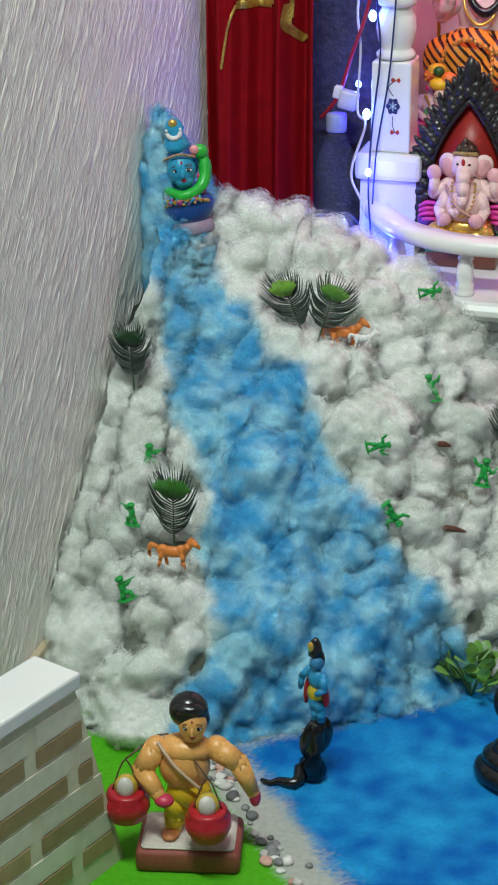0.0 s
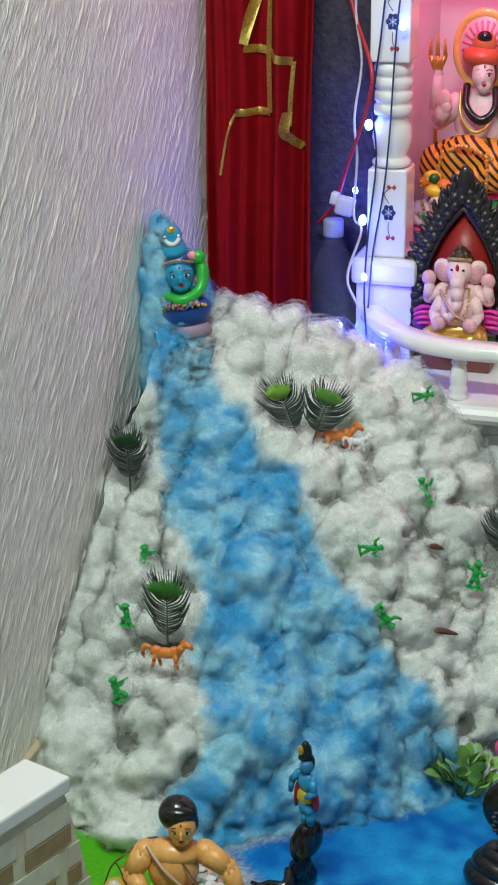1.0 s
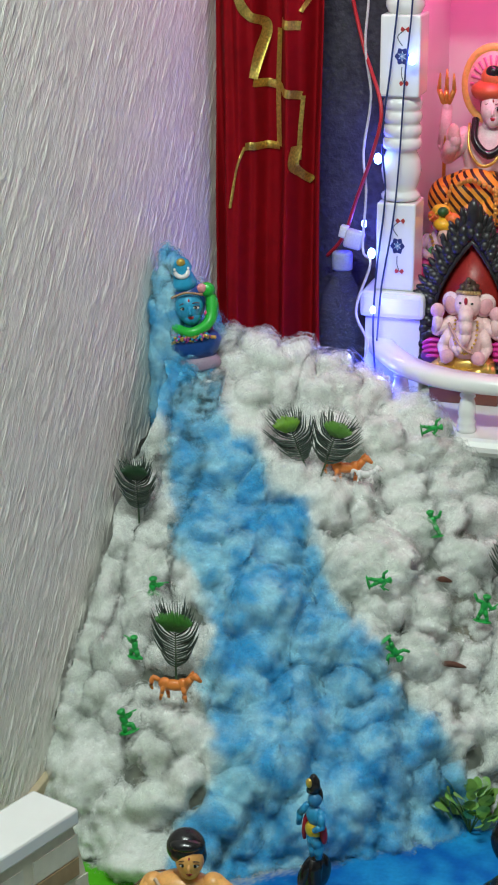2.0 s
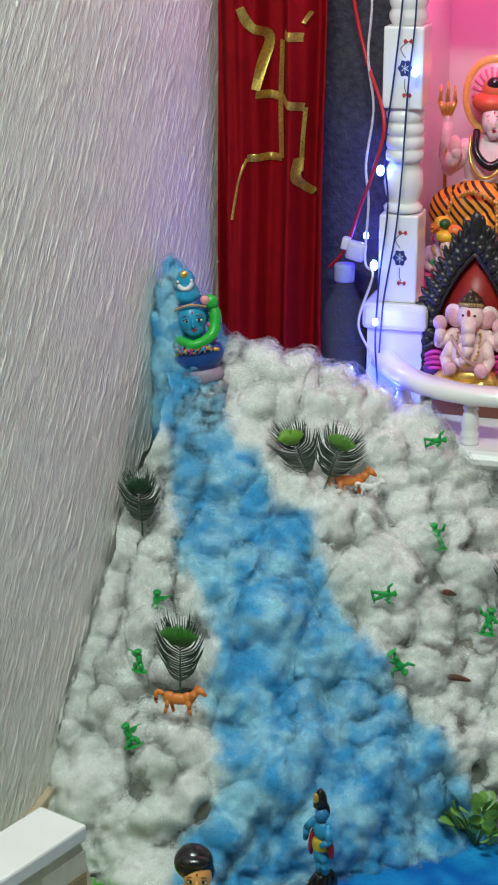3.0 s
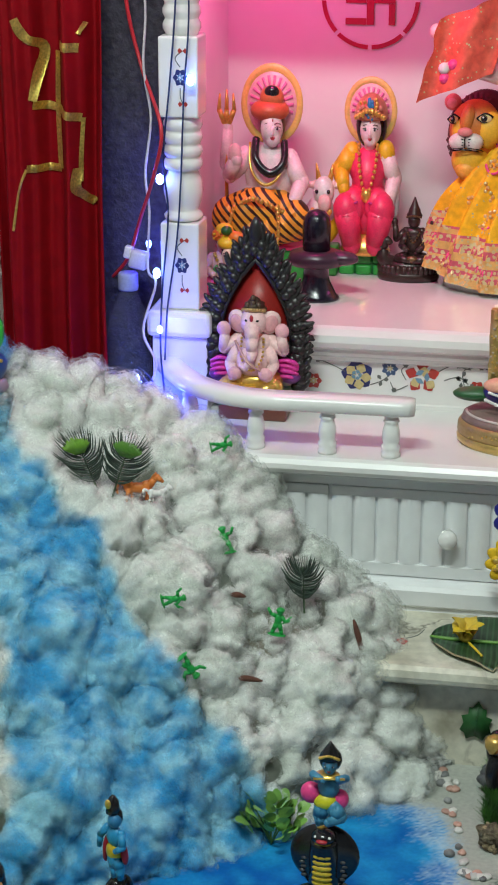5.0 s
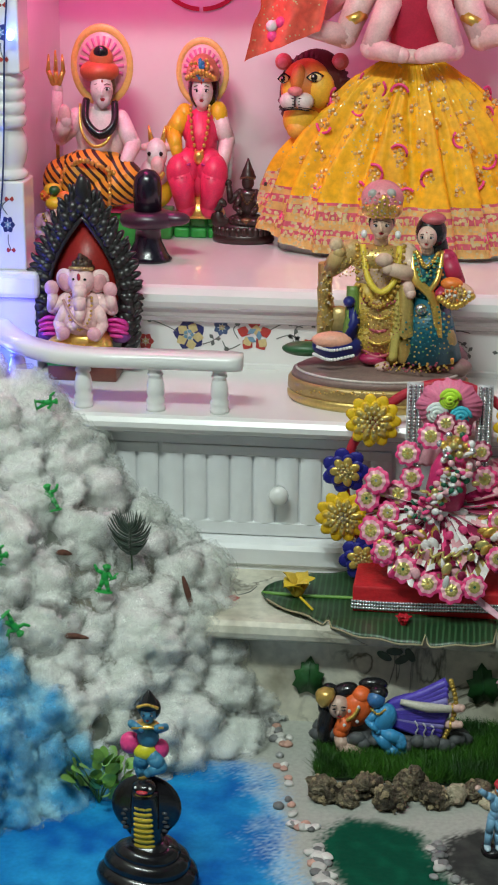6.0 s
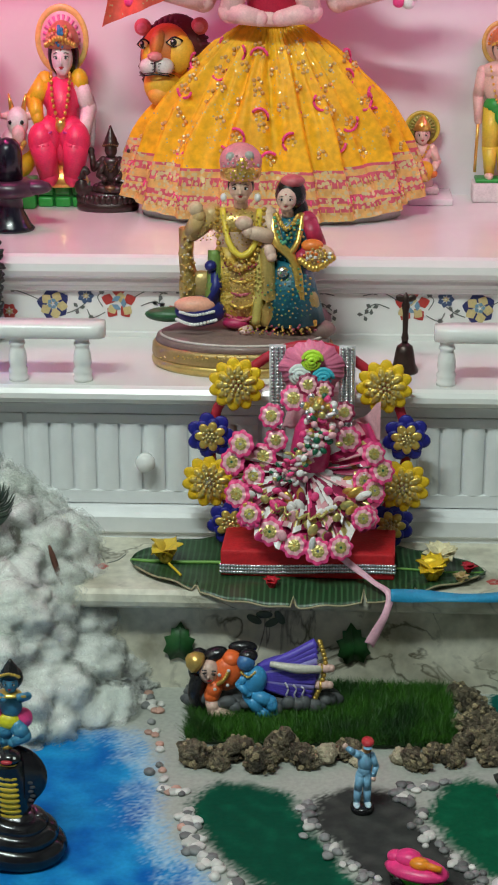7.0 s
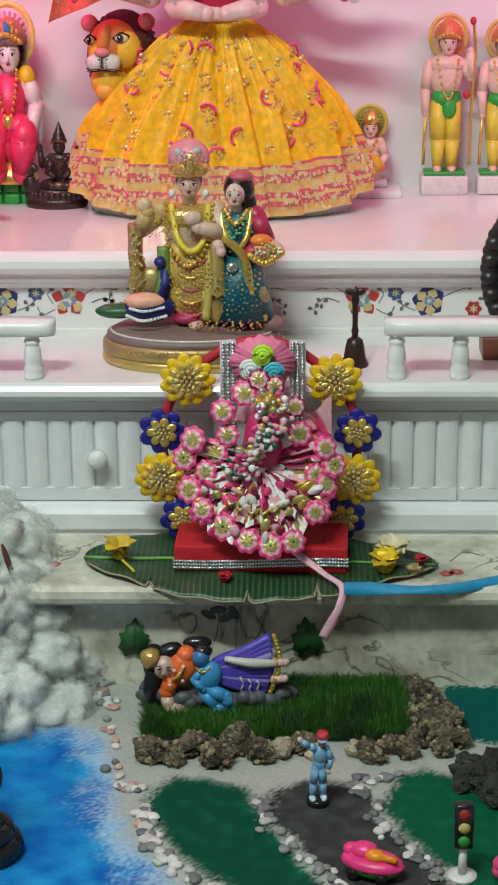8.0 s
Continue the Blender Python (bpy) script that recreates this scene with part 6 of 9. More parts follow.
    f.done("flute_player_pair_statue", "gold-trimmed flute-playing deity and consort with peacock on oval base", "statue")


flute_pair()

# hand bell
bell = thing("hand_bell", "small dark metal hand bell on the shelf", "bell", at=(1.027, 1.552, 0.373))
dkm = pm(0.05, 0.03, 0.025, 0.35, 0.5)
bm = bmesh.new()
lathe(bm, [(0.0185, 0.0), (0.0190, 0.003), (0.0150, 0.012), (0.0125, 0.028), (0.0105, 0.036), (0.004, 0.041)], seg=24)
part("bell_cup", bm, dkm, bell)
bm = bmesh.new()
lathe(bm, [(0.004, 0.041), (0.005, 0.048), (0.0035, 0.055), (0.0042, 0.085), (0.006, 0.092), (0.004, 0.098), (0.005, 0.102), (0.001, 0.110)], seg=16)
part("handle", bm, dkm, bell)
bm = bmesh.new()
for s in (-1, 1):
    ball(bm, (s * 0.007, 0, 0.102), (0.007, 0.003, 0.005), 0, (0, -s * 18, 0))
part("finial", bm, dkm, bell)

# red emblem on the back panel: broken ring and bars
emblem = thing("wall_emblem", "dark red ring emblem painted on the shrine back panel", "emblem", at=(0.492, 2.1175, 0.917))
redink = pm(0.42, 0.01, 0.05, 0.5)
for k in range(8):
    bm = bmesh.new()
    a0, a1 = math.pi / 4 * k + 0.04, math.pi / 4 * (k + 1) - 0.04
    pts = [(math.cos(a0 + (a1 - a0) * i / 10), math.sin(a0 + (a1 - a0) * i / 10)) for i in range(11)]
    prev = None
    for c, s in pts:
        cur2 = (bm.verts.new((0.071 * c, 0, 0.071 * s)), bm.verts.new((0.078 * c, 0, 0.078 * s)))
        if prev:
            bm.faces.new((prev[0], prev[1], cur2[1], cur2[0]))
        prev = cur2
    part("ring_piece", bm, redink, emblem, smooth=False)
for i, (lo, hi) in enumerate((((-0.007, -0.046), (0.007, 0.046)), ((-0.046, -0.007), (-0.0075, 0.007)), ((0.0075, -0.007), (0.046, 0.007)), ((-0.046, -0.046), (-0.0075, -0.034)), ((0.0075, 0.034), (0.046, 0.046)), ((0.034, -0.046), (0.046, -0.0075)), ((-0.046, 0.0075), (-0.034, 0.046)))):
    bm = bmesh.new()
    box(bm, (lo[0] * 0.86, -0.0012, lo[1] * 0.86), (hi[0] * 0.86, 0.0, hi[1] * 0.86))
    part("bar", bm, redink, emblem, smooth=False)

# ---- on the marble ledge ----
def leaf_material():
    m = mat("banana_leaf_print", (0.008, 0.036, 0.011), 0.4, vary=0.2, scale=30, bump=0.1, second=(0.02, 0.065, 0.015), amount=0.6)
    n, l = m.node_tree.nodes, m.node_tree.links
    tc, w, mx, cr = n.new("ShaderNodeTexCoord"), n.new("ShaderNodeTexWave"), n.new("ShaderNodeMix"), n.new("ShaderNodeValToRGB")
    w.inputs["Scale"].default_value, w.inputs["Distortion"].default_value, w.inputs["Detail"].default_value = 42, 2.5, 2
    w.inputs["Detail Scale"].default_value = 0.4
    cr.color_ramp.elements[0].position, cr.color_ramp.elements[1].position = 0.55, 0.9
    mx.data_type = "RGBA"
    b = n["Principled BSDF"]
    old = b.inputs["Base Color"].links[0].from_socket
    l.new(tc.outputs["Object"], w.inputs["Vector"]), l.new(w.outputs["Fac"], cr.inputs[0]), l.new(cr.outputs[0], mx.inputs["Factor"])
    l.new(old, mx.inputs["A"])
    mx.inputs["B"].default_value = (0.035, 0.10, 0.04, 1)
    l.new(mx.outputs["Result"], b.inputs["Base Color"])
    return m


leaf = thing("banana_leaf_mat", "dark green artificial banana leaf lying on the ledge", "leaf mat")
bm = bmesh.new()
LX0, LX1, LY = 0.670, 1.132, 1.398


def leaf_half(u):
    """Half depth of the leaf at share u of its length."""
    return 0.121 * max(0.0, math.sin(math.pi * min(1, max(0, u)) ** 0.86)) ** 0.62


SLITS = [(0.20, -1), (0.47, -1), (0.80, -1), (0.66, -1)]


def leaf_pt(u, v):
    x = LX0 + u * (LX1 - LX0)
    h = leaf_half(u)
    front = 2 * v - 1
    h *= 0.84 if front > 0 else 0.82
    for s, side in SLITS:
        if front < -0.55:
            h *= 1 - 0.25 * max(0, 1 - abs(u - s) / 0.007)
    y = LY + front * h - 0.02 * u
    z = 0.1545 + 0.004 * abs(front) + 0.0012 * math.sin(u * 60) * abs(front) ** 2 + 0.003 * n3(u * 6, v * 4, 0)
    if y < 1.325:
        z -= (1.325 - y) * 0.42
    return (x, y, max(z, 0.1535 if y > 1.325 else 0.1))


grid(bm, 150, 24, leaf_pt)
blade = part("blade", bm, leaf_material(), leaf)
mod = blade.modifiers.new("thick", "SOLIDIFY")
mod.thickness, mod.offset = 0.0012, 1
bm = bmesh.new()
tube(bm, [(LX0 + u * (LX1 - LX0), LY - 0.02 * u, 0.1575 + 0.003 * n3(u * 6, 2.0, 0)) for u in [i / 30 for i in range(31)]], [0.0026 - 0.0012 * i / 30 for i in range(31)], seg=6)
part("midrib", bm, pm(0.16, 0.36, 0.06, 0.45), leaf)

bm = bmesh.new()
tube(bm, [Vector(leaf_pt(0.02 + 0.96 * i / 120, 0.0)) + Vector((0, -0.0005, 0.0002)) for i in range(121)], 0.0014, seg=5)
part("rim", bm, pm(0.34, 0.29, 0.17, 0.5), leaf, "tan edge of the leaf")

# red cushion box with silver band
box_ob = thing("red_cushion", "red velvet seat block with a silver band", "seat", at=(0.9035, 1.375, 0.1565), rz=-2)
bm = bmesh.new()
box(bm, (-0.1115, -0.024, 0.0), (0.1115, 0.075, 0.036), bevel=0.003)
part("block", bm, mat("red_felt", (0.50, 0.006, 0.012), 0.7, vary=0.12, scale=160, bump=0.4), box_ob)
bm = bmesh.new()
for i in range(62):
    for k in range(3):
        x = -0.111 + 0.222 * i / 61
        ball(bm, (x, -0.0245, 0.009 + k * 0.0044 + 0.003 * math.sin(x * 18)), 0.0026, u=6, v=4)
ob = part("silver_band", bm, SILVER, box_ob, "silver bead band")
ob["kind"] = "stuff"

# wreath frame with fabric flowers behind the idol
frame_ob = thing("flower_hoop", "red hoop frame with yellow and blue fabric flowers", "frame", at=(0.901, 1.452, 0.1565))
bm = bmesh.new()
hoop = [(0.128 * math.cos(a) * (1.0 if math.sin(a) < 0.4 else 1 - 0.25 * (math.sin(a) - 0.4)), 0.0, 0.142 + 0.140 * math.sin(a)) for a in [2 * math.pi * i / 48 for i in range(49)]]
tube(bm, hoop, 0.0065, seg=8)
part("hoop", bm, pm(0.42, 0.012, 0.03, 0.6), frame_ob)


def fabric_flower(name, petal, centre, n, r, label):
    """A layered flower facing the front, built round its own middle."""
    ob = new(name)
    bm = bmesh.new()
    for layer, (rr, off) in enumerate(((1.0, 0.0), (0.78, 0.5))):
        for i in range(n):
            a = 2 * math.pi * (i + off) / n
            c = (r * rr * 0.62 * math.cos(a), -0.003 * layer, r * rr * 0.62 * math.sin(a))
            ball(bm, c, (r * rr * 0.38, 0.0026, r * rr * (0.25 if n > 8 else 0.33)), 0, (0, -math.degrees(a), 0), 10, 6)
    part("petal_ring", bm, petal, ob)
    bm = bmesh.new()
    for k, (m, rr) in enumerate(((1, 0), (6, 0.17), (11, 0.34), (14, 0.5)) if n > 8 else ((1, 0), (6, 0.15), (9, 0.3))):
        for i in range(m):
            a = 2 * math.pi * i / m + k
            ball(bm, (r * rr * math.cos(a), -0.0085 + 0.007 * rr, r * rr * math.sin(a)), r * 0.082, 0, u=7, v=5)
    part("bead_centre", bm, centre, ob, label)
    bm = bmesh.new()
    for i in range(n):
        a = 2 * math.pi * (i + 0.5) / n
        ball(bm, (r * (0.44 if n > 8 else 0.40) * math.cos(a), -0.0052, r * (0.44 if n > 8 else 0.40) * math.sin(a)), (r * (0.27 if n > 8 else 0.25), 0.0024, r * (0.12 if n > 8 else 0.19)), 0, (0, -math.degrees(a), 0), 9, 6)
    part("gilt_ring", bm, pm(0.72, 0.50, 0.12, 0.32, 0.6), ob, "gilt inner petals")
    return ob


GBEAD = pm(0.62, 0.50, 0.22, 0.28, 0.7)
ysrc = fabric_flower("yellow_flower", pm(0.80, 0.50, 0.01, 0.5), GBEAD, 11, 0.037, "gold bead centre")
bsrc = fabric_flower("blue_flower", pm(0.012, 0.012, 0.22, 0.45), GBEAD, 7, 0.032, "gold bead centre")
FL = [(ysrc, 0.808, 0.388, 0), (ysrc, 0.772, 0.254, 8), (ysrc, 0.998, 0.387, 12), (ysrc, 1.024, 0.251, 20), (bsrc, 0.774, 0.318, 0), (bsrc, 0.799, 0.196, 14), (bsrc, 1.028, 0.318, 10), (bsrc, 1.010, 0.197, 25)]
used = set()
for src, x, z, spin in FL:
    m = pose(x, 1.440, z, 0, spin, 0)
    if src in used:
        ob = copy_thing(src, m)
    else:
        used.add(src)
        ob = src
        ob.matrix_basis = m
    tagged(ob, "yellow fabric flower with gold beads on the hoop" if src is ysrc else "dark blue fabric flower with gold beads on the hoop", "flower", "fabric flowers round the hoop")

for x in (0.861, 0.950):
    strap = new("bead_strap")
    tagged(strap, "silver rhinestone strap hanging from the hoop", "strap", "rhinestone straps")
    bm = bmesh.new()
    for i in range(30):
        for k in range(3):
            ball(bm, (x - 0.0062 + k * 0.0062, 1.436, 0.438 - i * 0.0047 * (1.0 if x < 0.9 else 0.82)), (0.0030, 0.0022, 0.0023), u=6, v=4)
    ob = part("rhinestone_band", bm, SILVER, strap)
    ob["kind"] = "stuff"
    bm = bmesh.new()
    box(bm, (x - 0.0105, 1.438, 0.440 - 0.145 * (1.0 if x < 0.9 else 0.84)), (x + 0.0105, 1.4395, 0.442))
    part("backing", bm, pm(0.55, 0.55, 0.56, 0.4), strap)

# pleated pink rosette with three ribbon roses
ros = thing("rosette", "pink pleated ribbon rosette with three small ribbon roses", "rosette", at=(0.905, 1.428, 0.415))
bm = bmesh.new()
n = 60
ctr = bm.verts.new((0, -0.004, 0))
ring1 = [bm.verts.new((0.016 * math.cos(2 * math.pi * i / n), -0.004 - 0.002 * (i % 2), 0.016 * math.sin(2 * math.pi * i / n))) for i in range(n)]
ring2 = [bm.verts.new(((0.041 + 0.002 * math.sin(i * 0.9)) * math.cos(2 * math.pi * i / n), 0.003 - 0.005 * (i % 2), (0.036 + 0.002 * math.sin(i * 1.7)) * math.sin(2 * math.pi * i / n))) for i in range(n)]
for i in range(n):
    j = (i + 1) % n
    bm.faces.new((ctr, ring1[j], ring1[i]))
    bm.faces.new((ring1[i], ring1[j], ring2[j], ring2[i]))
bmesh.ops.recalc_face_normals(bm, faces=bm.faces)
fan = part("pleated_fan", bm, pm(0.80, 0.20, 0.34, 0.5), ros)
mod = fan.modifiers.new("thick", "SOLIDIFY")
mod.thickness = 0.001
for x, z, c in ((0.0, 0.013, pm(0.50, 0.78, 0.04, 0.5)), (-0.016, -0.006, pm(0.74, 0.80, 0.78, 0.5)), (0.014, -0.010, pm(0.05, 0.48, 0.62, 0.5))):
    bm = bmesh.new()
    tube(bm, [((0.0135 - 0.0125 * i / 40) * math.cos(i * 0.47) + x, -0.012 - 0.007 * i / 40, (0.0135 - 0.0125 * i / 40) * math.sin(i * 0.47) + z) for i in range(41)], 0.0028, seg=6)
    part("ribbon_rose", bm, c, ros)
bm = bmesh.new()
grid(bm, 14, 12, lambda u, v: ((u - 0.5) * (0.045 + 0.03 * (1 - v)), -0.004 + 0.004 * math.sin(u * 30), -0.03 - 0.05 * (1 - v)))
veil = part("ribbon_tail", bm, pm(0.80, 0.42, 0.50, 0.5), ros)
mod = veil.modifiers.new("thick", "SOLIDIFY")
mod.thickness = 0.0008


# dressed idol: a pleated fan of satin edged with printed flowers
def disc_flower(bm, p, n, R, spin, mis):
    """A flat scalloped flower: gilt heart, pale ring and dark rim, facing n."""
    q, seg = Vector(n).to_track_quat("Z", "Y"), 40
    rings = []
    for r, h in ((0.10, 0.10), (0.30, 0.13), (0.46, 0.04), (0.74, 0.06), (1.0, -0.08)):
        ring = []
        for i in range(seg):
            a = 2 * math.pi * i / seg
            k = r * (1 - (0.16 * r) * (1 - abs(math.cos(4 * a + spin))) ** 0.8)
            ring.append(bm.verts.new(Vector(p) + q @ Vector((R * k * math.cos(a), R * k * math.sin(a), R * (h + 0.05 * r * math.cos(8 * a + 2 * spin))))))
        rings.append(ring)
    bm.faces.new(rings[0]).material_index = mis[3]
    for j, (u, v) in enumerate(zip(rings, rings[1:])):
        for i in range(seg):
            m = mis[0] if j < 2 else (mis[1] if j == 2 else mis[2])
            bm.faces.new((u[i], u[(i + 1) % seg], v[(i + 1) % seg], v[i])).material_index = m
    for i in range(8):
        a = 2 * math.pi * i / 8 + spin
        ball(bm, Vector(p) + q @ Vector((R * 0.33 * math.cos(a), R * 0.33 * math.sin(a), R * 0.13)), R * 0.07, mis[0], u=6, v=4)


def dressed_idol():
    bm = bmesh.new()
    mats = [pm(0.55, 0.02, 0.14, 0.4), pm(0.84, 0.80, 0.79, 0.3), GOLD, pm(0.80, 0.055, 0.22, 0.4), pm(0.012, 0.12, 0.06, 0.3), pm(0.26, 0.012, 0.06, 0.4), SILVER, pm(0.62, 0.52, 0.18, 0.3, 0.6), pm(0.80, 0.40, 0.45, 0.4)]
    cx, cy, z0 = 0.901, 1.400, 0.1925
    C = Vector((cx, cy, z0 + 0.098))
    random.seed(8)

    def fan(th, r, lift=0.0, tier=0.0):
        """A point of the pleated fan: th from straight down, r from the middle."""
        pl = (0.0065 * math.sin(th * 21 + tier) + 0.004 * n3(th * 3, r * 30, tier)) * min(1.0, r / 0.05)
        down = math.cos(th)
        fwd = 0.62 * r * max(0.0, down) + 0.16 * r
        z = C.z - r * down * (0.86 if down > 0 else 0.80) + 0.3 * pl
        return Vector((C.x + r * math.sin(th) * 0.98 + 0.5 * pl * math.cos(th), C.y - fwd + pl - lift, max(z, z0 + 0.006)))

    def sheet_fan(r0, r1, t0, t1, order, tier, lift):
        na, nr = 210, 9
        rows = [[bm.verts.new(fan(t0 + (t1 - t0) * i / na, r0 + (r1 - r0) * (j / nr) * (1 + 0.05 * math.sin(i * 0.35 + tier)), lift, tier)) for i in range(na + 1)] for j in range(nr + 1)]
        for j in range(nr):
            for i in range(na):
                k = int(i * 0.21 + 1.3 * n3(i * 0.05, j * 0.5, tier))
                mi = order[k % len(order)]
                if j == nr - 2 and i % 3:
                    mi = 7
                bm.faces.new((rows[j][i], rows[j][i + 1], rows[j + 1][i + 1], rows[j + 1][i])).material_index = mi

    sheet_fan(0.015, 0.101, -2.15, 2.15, (5, 0, 8, 1, 0, 5, 1, 3, 5, 8, 0), 0.0, 0.0)
    sheet_fan(0.010, 0.072, -1.9, 1.9, (1, 5, 1, 3, 5, 1, 0, 8, 1, 5), 2.0, 0.012)
    for i in range(12):
        th = -2.05 + 4.1 * i / 11 + random.uniform(-0.05, 0.05)
        p = fan(th, 0.094 + random.uniform(-0.006, 0.004), 0.009)
        p.z = max(p.z, z0 + 0.016)
        disc_flower(bm, p, (0.45 * math.sin(th), -1, 0.25 + 0.3 * random.random()), random.uniform(0.0165, 0.0195), random.random() * 3, (7, 8, 3, (6, 4, 2)[i % 3]))
    for th, r in ((-1.5, 0.070), (1.45, 0.074), (1.0, 0.088), (-1.0, 0.086)):
        disc_flower(bm, fan(th, r, 0.020, 2.0), (0.3 * math.sin(th), -1, 0.3), 0.016, th, (7, 8, 3, 6))
    # gilt and satin scraps caught in the folds
    for i in range(46):
        th, r = random.uniform(-1.5, 1.5), random.uniform(0.022, 0.082)
        p = fan(th, r, 0.018, 2.0)
        ball(bm, p, (random.uniform(0.003, 0.007), 0.0025, random.uniform(0.006, 0.012)), (1, 3, 2, 1, 5, 8, 7)[i % 7], (random.uniform(-20, 20), math.degrees(th) + random.uniform(-20, 20), 0), 8, 5)
    tube(bm, [fan(-0.9 + 1.8 * i / 24, 0.052, 0.022, 2.0) for i in range(25)], 0.0022, 7, 6)
    # bodice of green, white and gold brocade, slanting across
    for i in range(130):
        w = random.random()
        p = Vector((cx - 0.028 + 0.055 * w + random.gauss(0, 0.010), cy - 0.040 + random.uniform(-0.008, 0.004), z0 + 0.100 + 0.068 * w + random.gauss(0, 0.009)))
        ball(bm, p, (random.uniform(0.003, 0.007), 0.003, random.uniform(0.002, 0.005)), random.choice((4, 7, 1, 7, 1, 8, 4, 8, 3)), (0, random.uniform(-60, 60), 0), 8, 5)
    lathe(bm, [(0.022, 0.10), (0.026, 0.125), (0.020, 0.155), (0.011, 0.172)], 0, c=(cx + 0.004, cy - 0.012, z0), squash=0.7, seg=20)
    ball(bm, (cx + 0.012, cy - 0.020, z0 + 0.184), (0.013, 0.013, 0.016), 7)
    for i in range(40):
        a, r = random.uniform(0, 2 * math.pi), 0.024 * math.sqrt(random.random())
        ball(bm, (cx + 0.014 + r * math.cos(a), cy - 0.032 + random.uniform(-0.004, 0.004), z0 + 0.180 + r * 1.1 * math.sin(a)), random.uniform(0.0025, 0.006), random.choice((2, 4, 1, 7, 3, 6)), u=7, v=5)
    # collar of flowers behind the head, bow of pale gauze at the side
    for x, z, r in ((-0.046, 0.172, 0.017), (-0.018, 0.196, 0.018), (-0.040, 0.140, 0.016), (0.046, 0.178, 0.015), (0.020, 0.206, 0.014), (-0.056, 0.118, 0.018), (0.052, 0.142, 0.018), (0.0, 0.214, 0.015)):
        disc_flower(bm, (cx + x, cy - 0.016, z0 + z), (x * 4, -1, 0.25), r, x * 90, (7, 8, 3 if r > 0.0155 else 5, 2))
    for s, m in ((1, 8), (-1, 3)):
        grid(bm, 14, 6, lambda u, v: (cx + 0.056 + 0.036 * u, cy - 0.004 - 0.008 * math.sin(u * 8 + v * 4), z0 + 0.152 + (v - 0.5) * 0.034 * (0.4 + u) + s * 0.012 * u), m)
    bmesh.ops.recalc_face_normals(bm, faces=bm.faces)
    tagged(finish("dressed_idol", bm, mats), "small idol buried in a pleated pink, white and gold flower-edged dress", "idol")


dressed_idol()


def crumpled_flower(at, mats, n, r, name, label, seed, leaf_colour=None):
    ob = thing(name, label, "flower", at=at)
    random.seed(seed)
    for i in range(n):
        bm = bmesh.new()
        a = 2 * math.pi * i / n + random.uniform(-0.2, 0.2)
        tilt = random.uniform(15, 55)
        grid(bm, 6, 6, lambda u, v: ((v * r) * (1 + 0.1 * n3(u * 5, v * 5, i)), (u - 0.5) * r * 1.0 * math.sin(math.pi * min(1, 0.25 + v * 0.75)), 0.22 * r * math.sin(v * 3) + 0.12 * r * n3(u * 4, v * 4, seed + i)))
        o = part("petal", bm, mats[i % len(mats)], ob)
        o.matrix_basis = pose(0, 0, r * 0.30, 0, -tilt, math.degrees(a))
        mod = o.modifiers.new("thick", "SOLIDIFY")
        mod.thickness = 0.0006
    bm = bmesh.new()
    ball(bm, (0, 0, r * 0.30), r * 0.32, u=10, v=7)
    part("flower_heart", bm, mats[-1], ob)
    return ob


YF = pm(0.78, 0.55, 0.03, 0.4)
crumpled_flower((0.717, 1.392, 0.157), [YF, pm(0.70, 0.48, 0.05, 0.4)], 6, 0.030, "yellow_rose", "yellow cloth rose on the banana leaf", 3)
bm = bmesh.new()
tube(bm, spline([(0.722, 1.380, 0.1615), (0.732, 1.362, 0.161), (0.741, 1.345, 0.1605)], 8), 0.0018, seg=6)
tagged(finish("rose_stem", bm, YF), "short yellow stalk lying on the leaf", "stalk")
crumpled_flower((1.062, 1.348, 0.157), [pm(0.78, 0.52, 0.02, 0.35, 0.3)], 8, 0.030, "gold_flower", "gold-yellow cloth flower on the banana leaf", 5)
crumpled_flower((1.073, 1.385, 0.157), [pm(0.75, 0.66, 0.42, 0.5)], 11, 0.031, "cream_flower", "cream cloth flower on the banana leaf", 6)
crumpled_flower((1.110, 1.378, 0.157), [pm(0.48, 0.01, 0.03, 0.5)], 7, 0.013, "red_flower", "small red cloth flower on the banana leaf", 7)
crumpled_flower((1.098, 1.345, 0.157), [pm(0.62, 0.42, 0.22, 0.4), GBEAD], 8, 0.013, "beige_flower", "small beige and gold flower on the banana leaf", 9)
crumpled_flower((0.858, 1.322, 0.155), [pm(0.50, 0.008, 0.02, 0.5)], 6, 0.014, "red_bow", "small red ribbon bow on the leaf edge", 11)


# ribbons
def ribbon(name, pts, w, material, label, up=(0, 0, 1)):
    bm = bmesh.new()
    pts = spline(pts, 40)
    prev = None
    for i, p in enumerate(pts):
        d = (pts[min(i + 1, 40)] - pts[max(i - 1, 0)]).normalized()
        s = d.cross(Vector(up)).normalized() * (w[0] + (w[1] - w[0]) * i / 40)
        curp = [bm.verts.new(p + s * k + Vector((0, 0, 0.0015 * math.cos(k * 2 + i * 0.3)))) for k in (-1, 0, 1)]
        if prev:
            for k in range(2):
                bm.faces.new((prev[k], curp[k], curp[k + 1], prev[k + 1]))
        prev = curp
    bmesh.ops.recalc_face_normals(bm, faces=bm.faces)
    ob = finish(name, bm, material)
    mod = ob.modifiers.new("thick", "SOLIDIFY")
    mod.thickness = 0.0007
    return tagged(ob, label, "ribbon", "ribbons tied to the seat")


